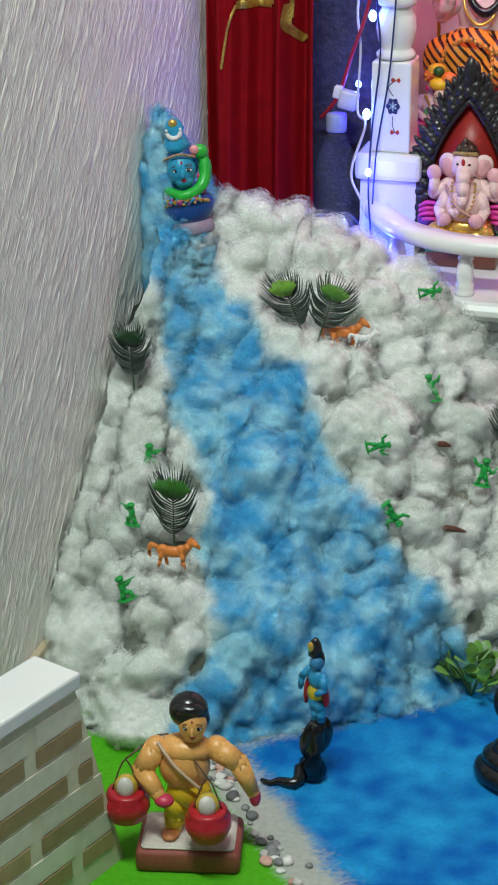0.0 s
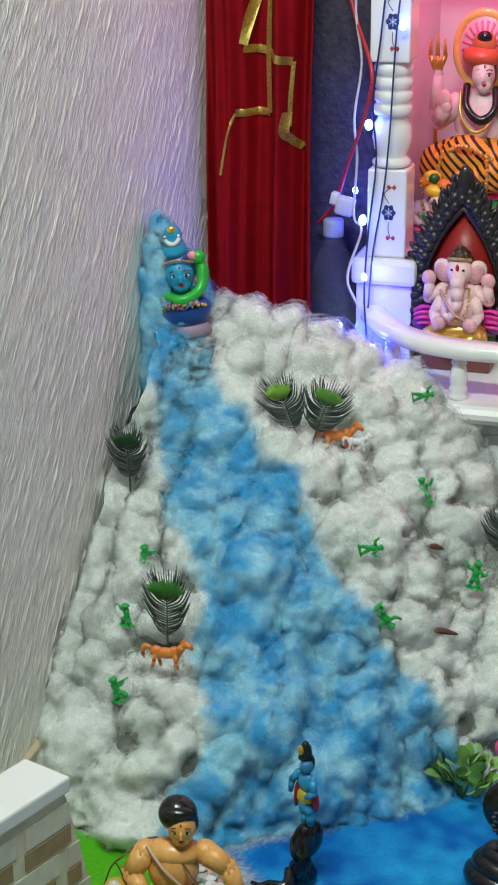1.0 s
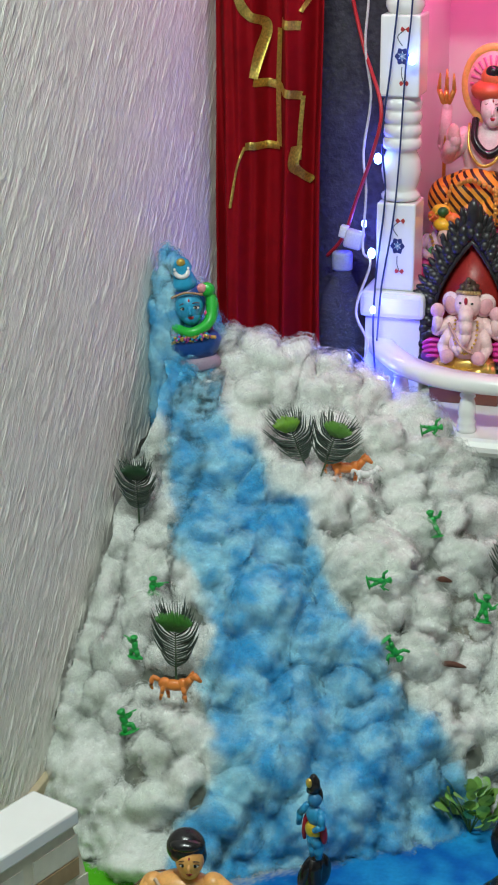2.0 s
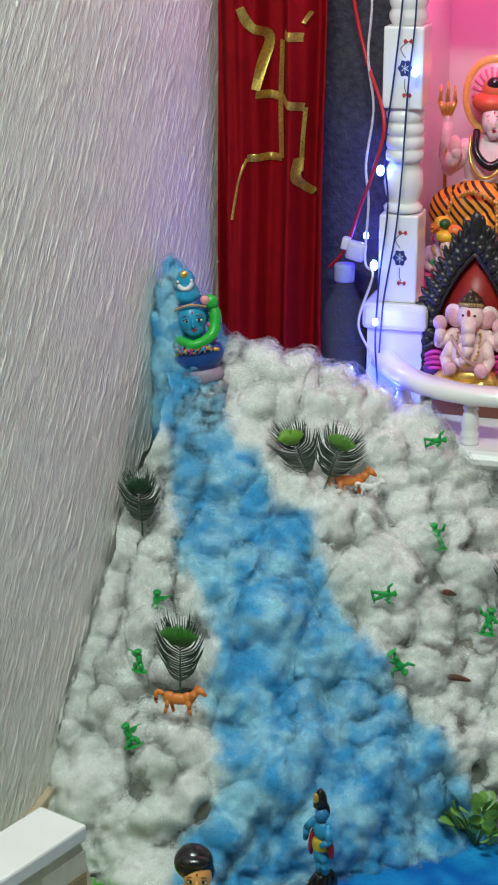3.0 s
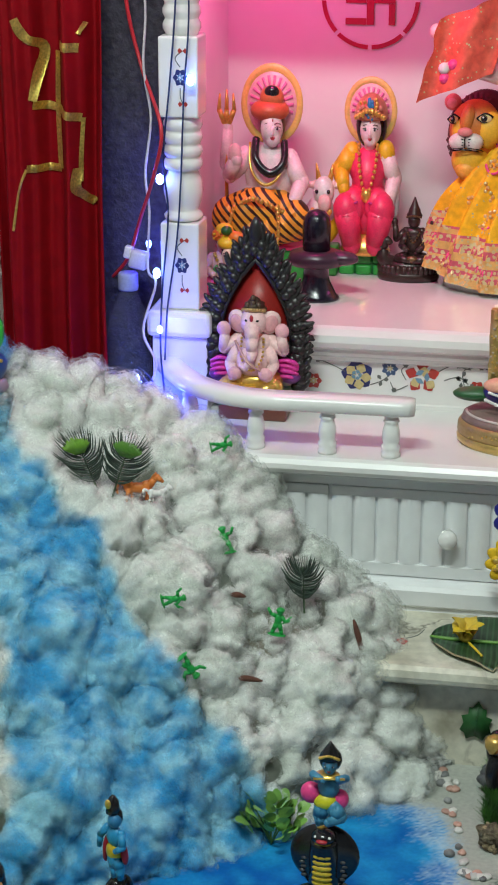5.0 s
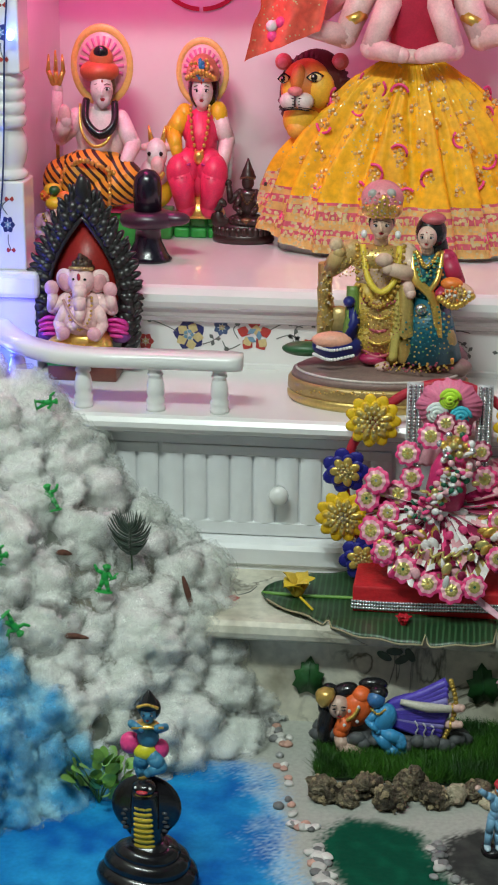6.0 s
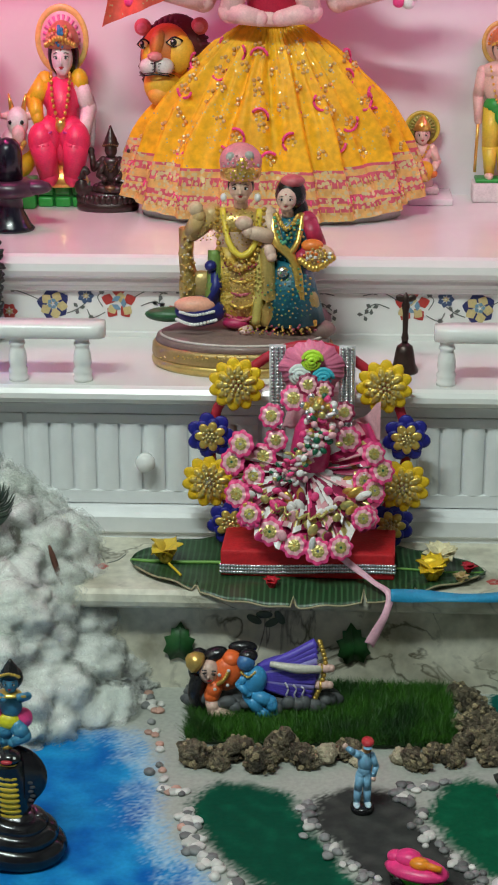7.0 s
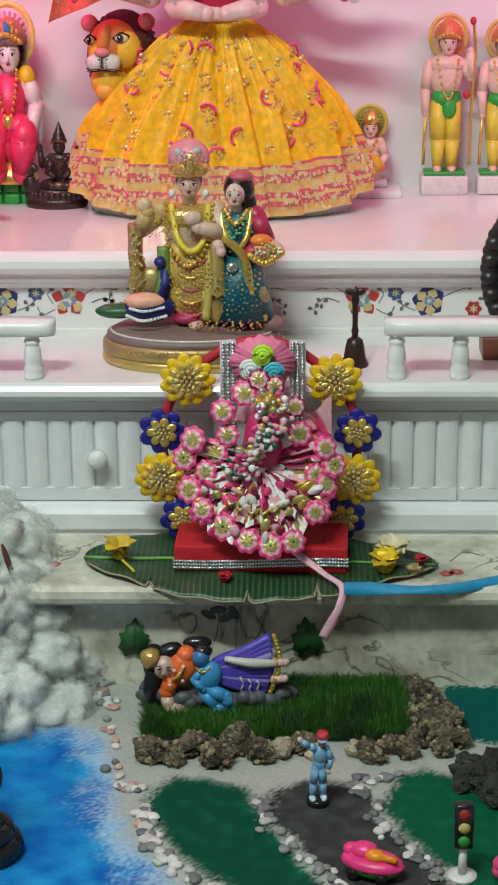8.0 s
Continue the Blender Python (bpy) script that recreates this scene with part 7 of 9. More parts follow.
PINKR, BLUER = pm(0.78, 0.42, 0.52, 0.4), pm(0.02, 0.28, 0.52, 0.4)
ribbon("pink_ribbon", [(0.930, 1.345, 0.205), (0.955, 1.330, 0.188), (0.985, 1.315, 0.170), (1.006, 1.300, 0.160), (1.002, 1.285, 0.140), (0.992, 1.283, 0.118), (0.982, 1.283, 0.098)], (0.003, 0.0062), PINKR, "pale pink satin ribbon knotted and hanging over the ledge", (0.2, -1, 0.4))
ribbon("blue_ribbon", [(1.008, 1.297, 0.160), (1.05, 1.302, 0.1565), (1.10, 1.303, 0.155), (1.16, 1.312, 0.1552), (1.24, 1.345, 0.1552), (1.34, 1.36, 0.1552)], (0.008, 0.005), BLUER, "bright blue satin ribbon trailing along the ledge edge", (0, -0.7, 0.7))

# inlay marks of the ledge
for x, y in ((0.616, 1.392), (0.632, 1.388), (1.142, 1.36), (1.155, 1.365)):
    bm = bmesh.new()
    petal_flower(bm, (x, y, 0.1523), 0.0105, 5, 0, (1, 0, 0), (0, 1, 0), 0.1, phase=x * 40)
    for f in bm.faces:
        f.normal_flip() if f.normal.z < 0 else None
    tagged(finish("ledge_inlay", bm, INK[0], smooth=False), "faded red flower inlay in the ledge top", "inlay", "ledge flower inlays")
for pts in ([(0.60, 1.40), (0.612, 1.42), (0.618, 1.45), (0.612, 1.47)], [(0.638, 1.398), (0.652, 1.41), (0.66, 1.43)], [(1.15, 1.40), (1.17, 1.43), (1.19, 1.42)]):
    bm = bmesh.new()
    tube(bm, spline([(x, y, 0.1520) for x, y in pts], 14), 0.0009, seg=5)
    tagged(finish("vine_line_inlay", bm, INK[4]), "dark stem line inlaid in the ledge top", "inlay", "ledge stem inlays")


# ivy-shaped green leaves stuck to the front of the ledge
def wall_leaf(x, z, s, spin, name="ivy_leaf"):
    ob = thing(name, "dark green cloth leaf stuck on the ledge front", "leaf", "leaves on the ledge front", at=(x, 1.3425, z))
    bm = bmesh.new()
    half = [(0, 1.2), (0.26, 0.80), (0.44, 0.82), (0.46, 0.42), (0.78, 0.34), (0.64, -0.06), (0.80, -0.46), (0.56, -0.62), (0.42, -0.96), (0.16, -0.84)]
    out = half + [(0, -0.80)] + [(-p, q) for p, q in half[:0:-1]]
    c = bm.verts.new((0, -0.0065, 0))
    vs = [bm.verts.new((p * s, -0.001 - 0.004 * abs(p), q * s)) for p, q in out]
    for i in range(len(vs)):
        bm.faces.new((c, vs[(i + 1) % len(vs)], vs[i]))
    bmesh.ops.recalc_face_normals(bm, faces=bm.faces)
    o = part("blade", bm, pm(0.018, 0.10, 0.022, 0.5), ob)
    mod = o.modifiers.new("thick", "SOLIDIFY")
    mod.thickness = 0.0008
    bm = bmesh.new()
    tube(bm, [(0, -0.007, s * 1.0), (0, -0.0085, 0), (0, -0.005, -s * 0.6)], 0.0008, seg=5)
    part("vein", bm, pm(0.02, 0.11, 0.03, 0.5), ob)
    ob.matrix_basis = ob.matrix_basis @ pose(0, 0, 0, 0, spin, 0)


wall_leaf(0.738, 0.066, 0.026, 4)
wall_leaf(0.963, 0.068, 0.027, -6)
bm = bmesh.new()
for x, z, a in ((0.835, 0.101, 30), (0.858, 0.097, -30), (0.848, 0.108, 0), (0.868, 0.104, 60)):
    ball(bm, (x, 1.3435, z), (0.011, 0.0014, 0.0055), 0, (0, a, 0), 10, 6)
tagged(finish("vine_inlay", bm, pm(0.10, 0.14, 0.10, 0.4)), "faded green leaf sprig inlaid in the ledge front", "inlay")

# ---- on the painted board ----
def stone_mesh(name, seed, material, sub=2, rough=0.35):
    bm = bmesh.new()
    bmesh.ops.create_icosphere(bm, subdivisions=sub, radius=1)
    for v in bm.verts:
        q = v.co * 1.1 + Vector((seed * 5.1, seed * 2.3, seed))
        v.co = v.co * (0.85 + rough * noise.noise(q) + rough * 0.6 * noise.noise(q * 2.7) + (rough * 0.35 * noise.noise(q * 6) if sub > 2 else 0))
    me = bpy.data.meshes.new(name)
    bm.to_mesh(me)
    bm.free()
    me.materials.append(material)
    me.polygons.foreach_set("use_smooth", [sub < 3] * len(me.polygons))
    return me


ROCKMAT = mat("lichen_rock", (0.42, 0.34, 0.22), 0.8, vary=0.5, scale=3, bump=1.0, bscale=5, second=(0.05, 0.038, 0.025), amount=1.0, random_obj=0.35, dist=0.08)
ROCKDARK = mat("dark_rock", (0.06, 0.065, 0.055), 0.8, vary=0.35, scale=2, bump=0.8, bscale=6, second=(0.15, 0.14, 0.11), amount=0.7, random_obj=0.3, dist=0.05)
PEBW = mat("white_pebble", (0.62, 0.60, 0.57), 0.5, vary=0.08, scale=2, bump=0.2, random_obj=0.22)
PEBG = mat("grey_pebble", (0.20, 0.20, 0.20), 0.55, vary=0.12, scale=2, bump=0.2, random_obj=0.45)
PEBP = mat("pink_pebble", (0.52, 0.30, 0.24), 0.5, vary=0.1, scale=2, bump=0.2, random_obj=0.25)


def knobbly_rock(seed):
    """A lump of conglomerate: a rough core set with small angular knobs of mixed colour."""
    me = stone_mesh("rock", seed, ROCKMAT, 3, 0.42)
    bm = bmesh.new()
    bm.from_mesh(me)
    random.seed(seed + 70)
    for i in range(46):
        d = Vector((random.gauss(0, 1), random.gauss(0, 1), random.gauss(0, 1))).normalized()
        r = random.uniform(0.10, 0.26)
        c = d * random.uniform(0.68, 0.92)
        ball(bm, c, (r, r * random.uniform(0.6, 1.0), r * random.uniform(0.5, 0.9)), 1, (random.uniform(0, 180), random.uniform(0, 180), 0), 6, 4)
    bm.to_mesh(me)
    bm.free()
    me.materials.append(KNOB)
    return me


KNOB = mat("rock_knob", (0.50, 0.40, 0.24), 0.75, vary=0.3, scale=4, bump=0.8, bscale=8, second=(0.16, 0.11, 0.06), amount=0.8, dist=0.05)
kn, kl = KNOB.node_tree.nodes, KNOB.node_tree.links
kg, km, kh = kn.new("ShaderNodeNewGeometry"), kn.new("ShaderNodeMapRange"), kn.new("ShaderNodeHueSaturation")
km.inputs[3].default_value, km.inputs[4].default_value = 0.25, 1.8
kb = kn["Principled BSDF"].inputs["Base Color"]
kl.new(kb.links[0].from_socket, kh.inputs["Color"])
kl.new(kg.outputs["Random Per Island"], km.inputs[0]), kl.new(km.outputs[0], kh.inputs["Value"]), kl.new(kh.outputs["Color"], kb)
rocks = [knobbly_rock(k) for k in range(5)]
CREAM = mat("cream_stone", (0.62, 0.54, 0.38), 0.7, vary=0.2, scale=2, bump=0.5, bscale=5, second=(0.26, 0.20, 0.13), amount=0.8, random_obj=0.3, dist=0.05)
creamrocks = [stone_mesh("rock", k + 50, CREAM, 3, 0.34) for k in range(4)]
darkrocks = [stone_mesh("dark_rock", k + 9, ROCKDARK, 3, 0.42) for k in range(3)]
random.seed(31)
ROCKS = [(0.772, 1.150, 0.026), (0.800, 1.142, 0.022), (0.822, 1.166, 0.024), (0.853, 1.136, 0.026), (0.878, 1.170, 0.028), (0.905, 1.148, 0.022), (0.930, 1.160, 0.021), (0.955, 1.172, 0.022), (0.976, 1.150, 0.018), (1.020, 1.162, 0.017),
         (1.040, 1.150, 0.024), (1.062, 1.172, 0.018), (1.082, 1.160, 0.020), (1.098, 1.190, 0.020), (1.112, 1.300, 0.026), (1.122, 1.262, 0.024), (1.105, 1.235, 0.022), (1.138, 1.236, 0.024), (1.118, 1.200, 0.026), (1.148, 1.185, 0.022), (1.100, 1.328, 0.020), (1.125, 1.165, 0.018)]
for i, (x, y, r) in enumerate(ROCKS):
    cream = 0.925 < x < 1.06 and i % 3 != 1
    ob = new("rock", random.choice(creamrocks if cream else rocks))
    r *= 0.88
    ob.matrix_basis = pose(x, y, r * 0.55, random.uniform(-30, 30), random.uniform(-30, 30), random.uniform(0, 360)) @ Matrix.Diagonal((r * random.uniform(0.9, 1.2), r * random.uniform(0.8, 1.0), r * random.uniform(0.75, 1.0), 1))
    tagged(ob, "pale cream stone edging the grass mat" if cream else "rough brown and cream rock edging the grass mat", "rock", "rocks round the grass mat")
for x, y, r in ((1.165, 1.085, 0.026), (1.178, 1.055, 0.022), (1.150, 1.115, 0.022), (1.182, 1.110, 0.026), (1.145, 1.085, 0.018)):
    ob = new("dark_rock", random.choice(darkrocks))
    ob.matrix_basis = pose(x, y, r * 0.5, random.uniform(-30, 30), random.uniform(-30, 30), random.uniform(0, 360)) @ Matrix.Diagonal((r, r * 0.9, r * 0.8, 1))
    tagged(ob, "dark grey rock beside the green pond", "rock", "dark rocks by the pond")

pebw, pebg, pebp = ([stone_mesh("pebble", k + s, m, 2, 0.22) for k in range(4)] for s, m in ((20, PEBW), (30, PEBG), (40, PEBP)))


def pebbles(line, count, spread, mix, seed, size=(0.0045, 0.008)):
    """Pebbles strewn along a line on the board."""
    random.seed(seed)
    row = spline([(x, y, 0) for x, y in line], 60)
    for i in range(count):
        p = row[int(random.random() * 60)]
        kind = random.choices((pebw, pebg, pebp), mix)[0]
        r = random.uniform(*size)
        ob = new("pebble", random.choice(kind))
        ob.matrix_basis = pose(p.x + random.gauss(0, spread), p.y + random.gauss(0, spread), r * 0.35, 0, 0, random.uniform(0, 360)) @ Matrix.Diagonal((r * random.uniform(0.9, 1.4), r, r * random.uniform(0.5, 0.8), 1))
        tagged(ob, {id(pebw): "small white pebble on the board", id(pebg): "small grey pebble on the board", id(pebp): "small pinkish pebble on the board"}[id(kind)], "pebble", "loose pebbles")


pebbles([(0.672, 1.335), (0.695, 1.31), (0.703, 1.285), (0.721, 1.211), (0.731, 1.142), (0.743, 1.084), (0.767, 1.077)], 42, 0.006, (5, 3, 2), 1)
pebbles([(0.66, 1.332), (0.70, 1.336)], 12, 0.005, (6, 1, 0), 2)
pebbles([(0.775, 1.03), (0.778, 1.0), (0.792, 0.958), (0.81, 0.925), (0.84, 0.89), (0.86, 0.86)], 44, 0.006, (7, 3, 1), 3, (0.005, 0.0095))
pebbles([(0.905, 1.06), (0.912, 1.04), (0.92, 1.0), (0.945, 0.955), (0.985, 0.90), (1.01, 0.87)], 44, 0.005, (2, 6, 0), 4)
pebbles([(1.01, 1.09), (1.035, 1.06), (1.04, 1.02), (1.055, 0.98), (1.083, 0.935), (1.11, 0.895)], 44, 0.006, (3, 5, 0), 5)
pebbles([(1.02, 1.10), (1.05, 1.105), (1.075, 1.12)], 16, 0.007, (1, 5, 0), 6)
pebbles([(0.225, 0.885), (0.262, 0.865), (0.290, 0.83), (0.33, 0.785), (0.365, 0.735), (0.395, 0.705), (0.42, 0.66)], 70, 0.009, (3, 5, 0.5), 7, (0.004, 0.0085))
pebbles([(0.13, 0.895), (0.17, 0.905), (0.22, 0.91)], 20, 0.006, (2, 6, 0), 8)

# grass mat
gmat = thing("grass_mat", "rectangle of dark green artificial grass in front of the ledge", "grass mat", at=(0.921, 1.256, 0.0))
bm = bmesh.new()
box(bm, (-0.162, -0.062, 0.001), (0.166, 0.086, 0.008), bevel=0.001)
part("backing", bm, pm(0.010, 0.035, 0.008, 0.8), gmat)
rng = np.random.default_rng(3)
k = 42000
px_, py_ = rng.uniform(-0.163, 0.167, k), rng.uniform(-0.064, 0.086, k)
ang, hgt, lean = rng.uniform(0, 2 * np.pi, k), rng.uniform(0.005, 0.020, k), rng.uniform(0.002, 0.018, k)
wv = np.stack([np.cos(ang), np.sin(ang), 0 * ang], 1) * 0.0007
ld = rng.uniform(0, 2 * np.pi, k)
p0 = np.stack([px_, py_, 0 * ang + 0.006], 1)
tip = p0 + np.stack([lean * np.cos(ld), lean * np.sin(ld), hgt], 1)
gv = np.stack([p0 - wv, p0 + wv, tip], 1).reshape(-1, 3)
me = bpy.data.meshes.new("grass_pile")
me.from_pydata(gv.tolist(), [], (np.arange(k)[:, None] * 3 + np.array([[0, 1, 2]])).tolist())
me.materials.append(mat("plastic_grass", (0.040, 0.145, 0.010), 0.5, vary=0.45, scale=90, bump=0, second=(0.008, 0.045, 0.005), amount=0.95))
ob = new("grass_pile", me)
ob.parent = gmat
ob["kind"] = "stuff"


# sleeping mother and child on a rock bed
def sleeping_pair():
    f = Figure((0.848, 1.285, 0.010), 0.00072, 2)
    st = pm(0.085, 0.09, 0.095, 0.6)
    f.b(0, 12, 0, (132, 44, 20), st)
    random.seed(4)
    for i in range(46):
        a = 2 * math.pi * i / 46
        f.b(124 * math.cos(a) + random.uniform(-6, 6), 14 + random.uniform(-3, 10), 42 * math.sin(a), (random.uniform(12, 19), 11, random.uniform(10, 15)), st, u=8, v=6)
    # body lies along x, seen from its side, head at one end
    vio, pale_v = pm(0.10, 0.065, 0.48, 0.4), pm(0.30, 0.26, 0.62, 0.4)
    for k in range(13):
        w = k / 12
        f.t([(-6 + 8 * w, 84 - 34 * w, -22 - 4 * w), (44 + 8 * w, 104 - 72 * w, -24 - 4 * math.sin(w * 3)), (100 - 6 * (2 * w - 1) ** 2 - 14 * w, 128 - 118 * w, -16 - 8 * math.sin(w * 3.1))], [7, 9, 10], pale_v if k in (3, 8) else vio, n=10, seg=8)
    f.b(40, 62, -8, (62, 22, 38), vio, (0, -6, 0))
    f.t([(14, 96, -34), (60, 90, -40), (104, 84, -30)], [5, 9, 7], pm(0.62, 0.58, 0.50), n=8)
    for k in range(3):
        f.t([(40 + 14 * k, 62 - 4 * k, -38), (46 + 14 * k, 50, -40), (42 + 14 * k, 38, -38), (48 + 14 * k, 26, -36)], 1.8, pm(0.60, 0.58, 0.66), n=8)
    f.beads([(100, 132, -20), (110, 92, -28), (98, 40, -28), (80, 6, -24), (50, 2, -28)], 5, pm(0.62, 0.40, 0.08, 0.3, 0.6), 26)
    org = pm(0.88, 0.15, 0.03, 0.4)
    f.b(-62, 70, -16, (30, 24, 34), org, (0, 24, 0))
    f.b(-54, 96, -14, (18, 20, 16), org)
    f.a([(-78, 58, -24), (-88, 34, -34)], [15, 14], org)
    for x, z in ((-74, 78), (-60, 58), (-58, 86), (-82, 50), (-86, 36)):
        f.b(x, z, -42, (3.5, 2, 3.5), WHITE, u=7, v=5)
    skin2 = pm(0.62, 0.42, 0.34, 0.4)
    f.a([(-88, 22, -36), (-84, 8, -44), (-52, 0, -46)], [12, 12, 8], skin2)
    f.b(-46, -2, -48, (13, 7, 7), skin2)
    f.b(-92, 76, -24, (19, 18, 22), skin2)
    f.b(-104, 66, -4, (26, 22, 46), BLACK, (0, -12, 0))
    f.b(-84, 100, -8, (26, 16, 14), BLACK, (0, -20, 0))
    f.t([(-108, 66, -12), (-116, 30, -22), (-106, -6, -28)], [17, 16, 9], BLACK, n=8)
    f.b(-34, 112, -2, (26, 12, 12), BLACK)
    f.lathe([(17, 0), (20, 7), (15, 20), (5, 28)], pm(0.60, 0.38, 0.10, 0.3, 0.5), -108, 88, -22, rot=(0, -56, 0))
    f.beads([(-76, 60, -40), (-66, 70, -44), (-58, 84, -40)], 4, GOLD, 8)
    for s, z in ((-1, 82), (1, 80)):
        f.b(-92 + s * 8, z, -45, (4, 2, 1.6), BLACK, u=6, v=5)
        f.b(-92 + s * 8, z + 6, -44, (5, 2, 1.2), BLACK, u=6, v=5)
    f.b(-91, 68, -45, (4.5, 2, 2), RED, u=6, v=5)
    f.b(-93, 75, -46, (3, 4, 4), skin2, u=6, v=5)
    ltb = pm(0.05, 0.30, 0.58, 0.4)
    f.b(-14, 62, -34, (22, 18, 30), ltb, (0, 20, 0))
    f.b(-28, 98, -32, (16, 16, 16), pm(0.04, 0.16, 0.38, 0.4))
    f.b(-24, 108, -26, (17, 15, 12), BLACK)
    f.a([(-16, 40, -40), (14, 30, -48), (22, 10, -46)], [13, 12, 8], ltb)
    f.a([(-24, 38, -42), (-4, 12, -50), (12, 4, -48)], [11, 11, 8], ltb)
    f.a([(-26, 76, -38), (-40, 62, -46), (-24, 46, -52)], [8, 7, 6], ltb)
    f.beads([(-36, 84, -44), (-24, 78, -50), (-12, 84, -44)], 2.6, GOLD, 7)
    for x, z in ((112, 84), (110, 52)):
        f.a([(x - 10, z, -26), (x + 8, z + 3, -32)], [9, 7], pm(0.72, 0.46, 0.40))
        f.b(x - 8, z, -28, (4, 10, 10), GOLD, u=8, v=6)
    f.done("sleeping_pair_figurine", "painted figurine of sleeping mother with blue child on stones", "figurine")


sleeping_pair()


# toy soldier waving
def waving_toy():
    f = Figure((0.973, 1.052, 0.0), 0.00053, 8)
    bl = pm(0.20, 0.42, 0.62, 0.5)
    f.lathe([(29, 0), (31, 4), (31, 12), (27, 16)], BLACK, squash=0.92)
    for s, dx in ((-1, -4), (1, 6)):
        f.a([(s * 8 + 2, 86, 0), (s * 10 + dx * 0.5, 52, -2), (s * 9 + dx - 2, 22, -2)], [13, 11, 9], bl)
        f.b(s * 10 + dx - 2, 19, -10, (9, 15, 6), pm(0.55, 0.70, 0.80, 0.4))
    f.b(4, 96, 0, (18, 13, 16), bl)
    f.b(6, 118, 0, (20, 14, 24), bl)
    f.a([(-8, 134, 0), (-24, 142, -2), (-44, 156, -4)], [10, 8, 6], bl)
    f.b(-48, 160, -4, (8, 5, 7), SKIN)
    f.a([(24, 132, 0), (34, 110, -6), (26, 88, -12)], [9, 8, 6], bl)
    f.b(26, 84, -14, (7, 6, 7), SKIN)
    f.b(10, 152, 0, (13, 12, 14), TAN)
    f.lathe([(15, 0), (17, 6), (14, 12), (2, 14)], pm(0.55, 0.03, 0.04, 0.5), 12, 160, 0)
    f.b(10, 158, -12, (12, 10, 2.5), pm(0.20, 0.42, 0.62, 0.5))
    toy_ob = f.done("toy_soldier", "light blue plastic toy soldier with red cap raising an arm", "toy figure")
    toy_ob.scale.x *= 0.82


waving_toy()

# toy boat: pink top, green hull, orange gun
boat_scale = 0.74
boat = thing("toy_tank", "pink and green plastic toy tank with an orange barrel", "toy", at=(1.030, 0.905, 0.0), rz=-22)
boat.scale = (boat_scale, boat_scale, boat_scale)
bm = bmesh.new()
lathe(bm, [(0.018, 0.002), (0.026, 0.006), (0.034, 0.014), (0.036, 0.020)], m=Matrix.Diagonal((1.25, 0.72, 1, 1)), seg=24)
part("hull", bm, pm(0.05, 0.42, 0.02, 0.4), boat)
bm = bmesh.new()
lathe(bm, [(0.037, 0.019), (0.039, 0.024), (0.034, 0.030), (0.026, 0.034)], m=Matrix.Diagonal((1.25, 0.74, 1, 1)), seg=24)
ball(bm, (-0.014, 0.004, 0.036), (0.021, 0.017, 0.014))
ball(bm, (-0.034, 0.006, 0.033), (0.014, 0.012, 0.010))
part("deck", bm, pm(0.85, 0.04, 0.22, 0.35), boat)
bm = bmesh.new()
ball(bm, (0.006, -0.006, 0.038), (0.016, 0.012, 0.009))
limb(bm, (0.012, -0.007, 0.039), (0.040, -0.010, 0.039), 0.006, 0.0045)
part("barrel", bm, pm(0.85, 0.26, 0.01, 0.35), boat)
for s in (-1, 1):
    bm = bmesh.new()
    lathe(bm, [(0.004, -0.003), (0.009, -0.003), (0.009, 0.003), (0.004, 0.003)], m=pose(s * 0.022, -0.022, 0.0092, 90))
    part("wheel", bm, BLACK, boat)

# traffic light
tl = thing("toy_traffic_light", "black toy traffic light on a white post", "traffic light", at=(1.126, 0.905, 0.0))
bm = bmesh.new()
limb(bm, (0, 0, 0.0), (0, 0, 0.040), 0.0050, 0.0042)
lathe(bm, [(0.016, 0.0), (0.016, 0.002), (0.006, 0.004)])
part("post", bm, WHITE, tl)
bm = bmesh.new()
box(bm, (-0.0102, -0.007, 0.036), (0.0102, 0.007, 0.090), bevel=0.003)
part("housing", bm, BLACK, tl)
for z, c in ((0.079, pm(0.35, 0.02, 0.02)), (0.063, pm(0.55, 0.42, 0.16)), (0.047, pm(0.03, 0.30, 0.03))):
    bm = bmesh.new()
    ball(bm, (0, -0.0065, z), (0.0066, 0.004, 0.0066))
    part("lens", bm, c, tl)

# pink toy at the rim of the pond
bm = bmesh.new()
ball(bm, (0, 0, 0.014), (0.024, 0.015, 0.012))
ball(bm, (-0.014, 0, 0.022), (0.009, 0.009, 0.009))
ob = finish("toy_duck", bm, pm(0.80, 0.06, 0.24, 0.4))
ob.matrix_basis = pose(1.180, 0.895, 0.0)
tagged(ob, "small pink plastic toy on the green pond", "toy")


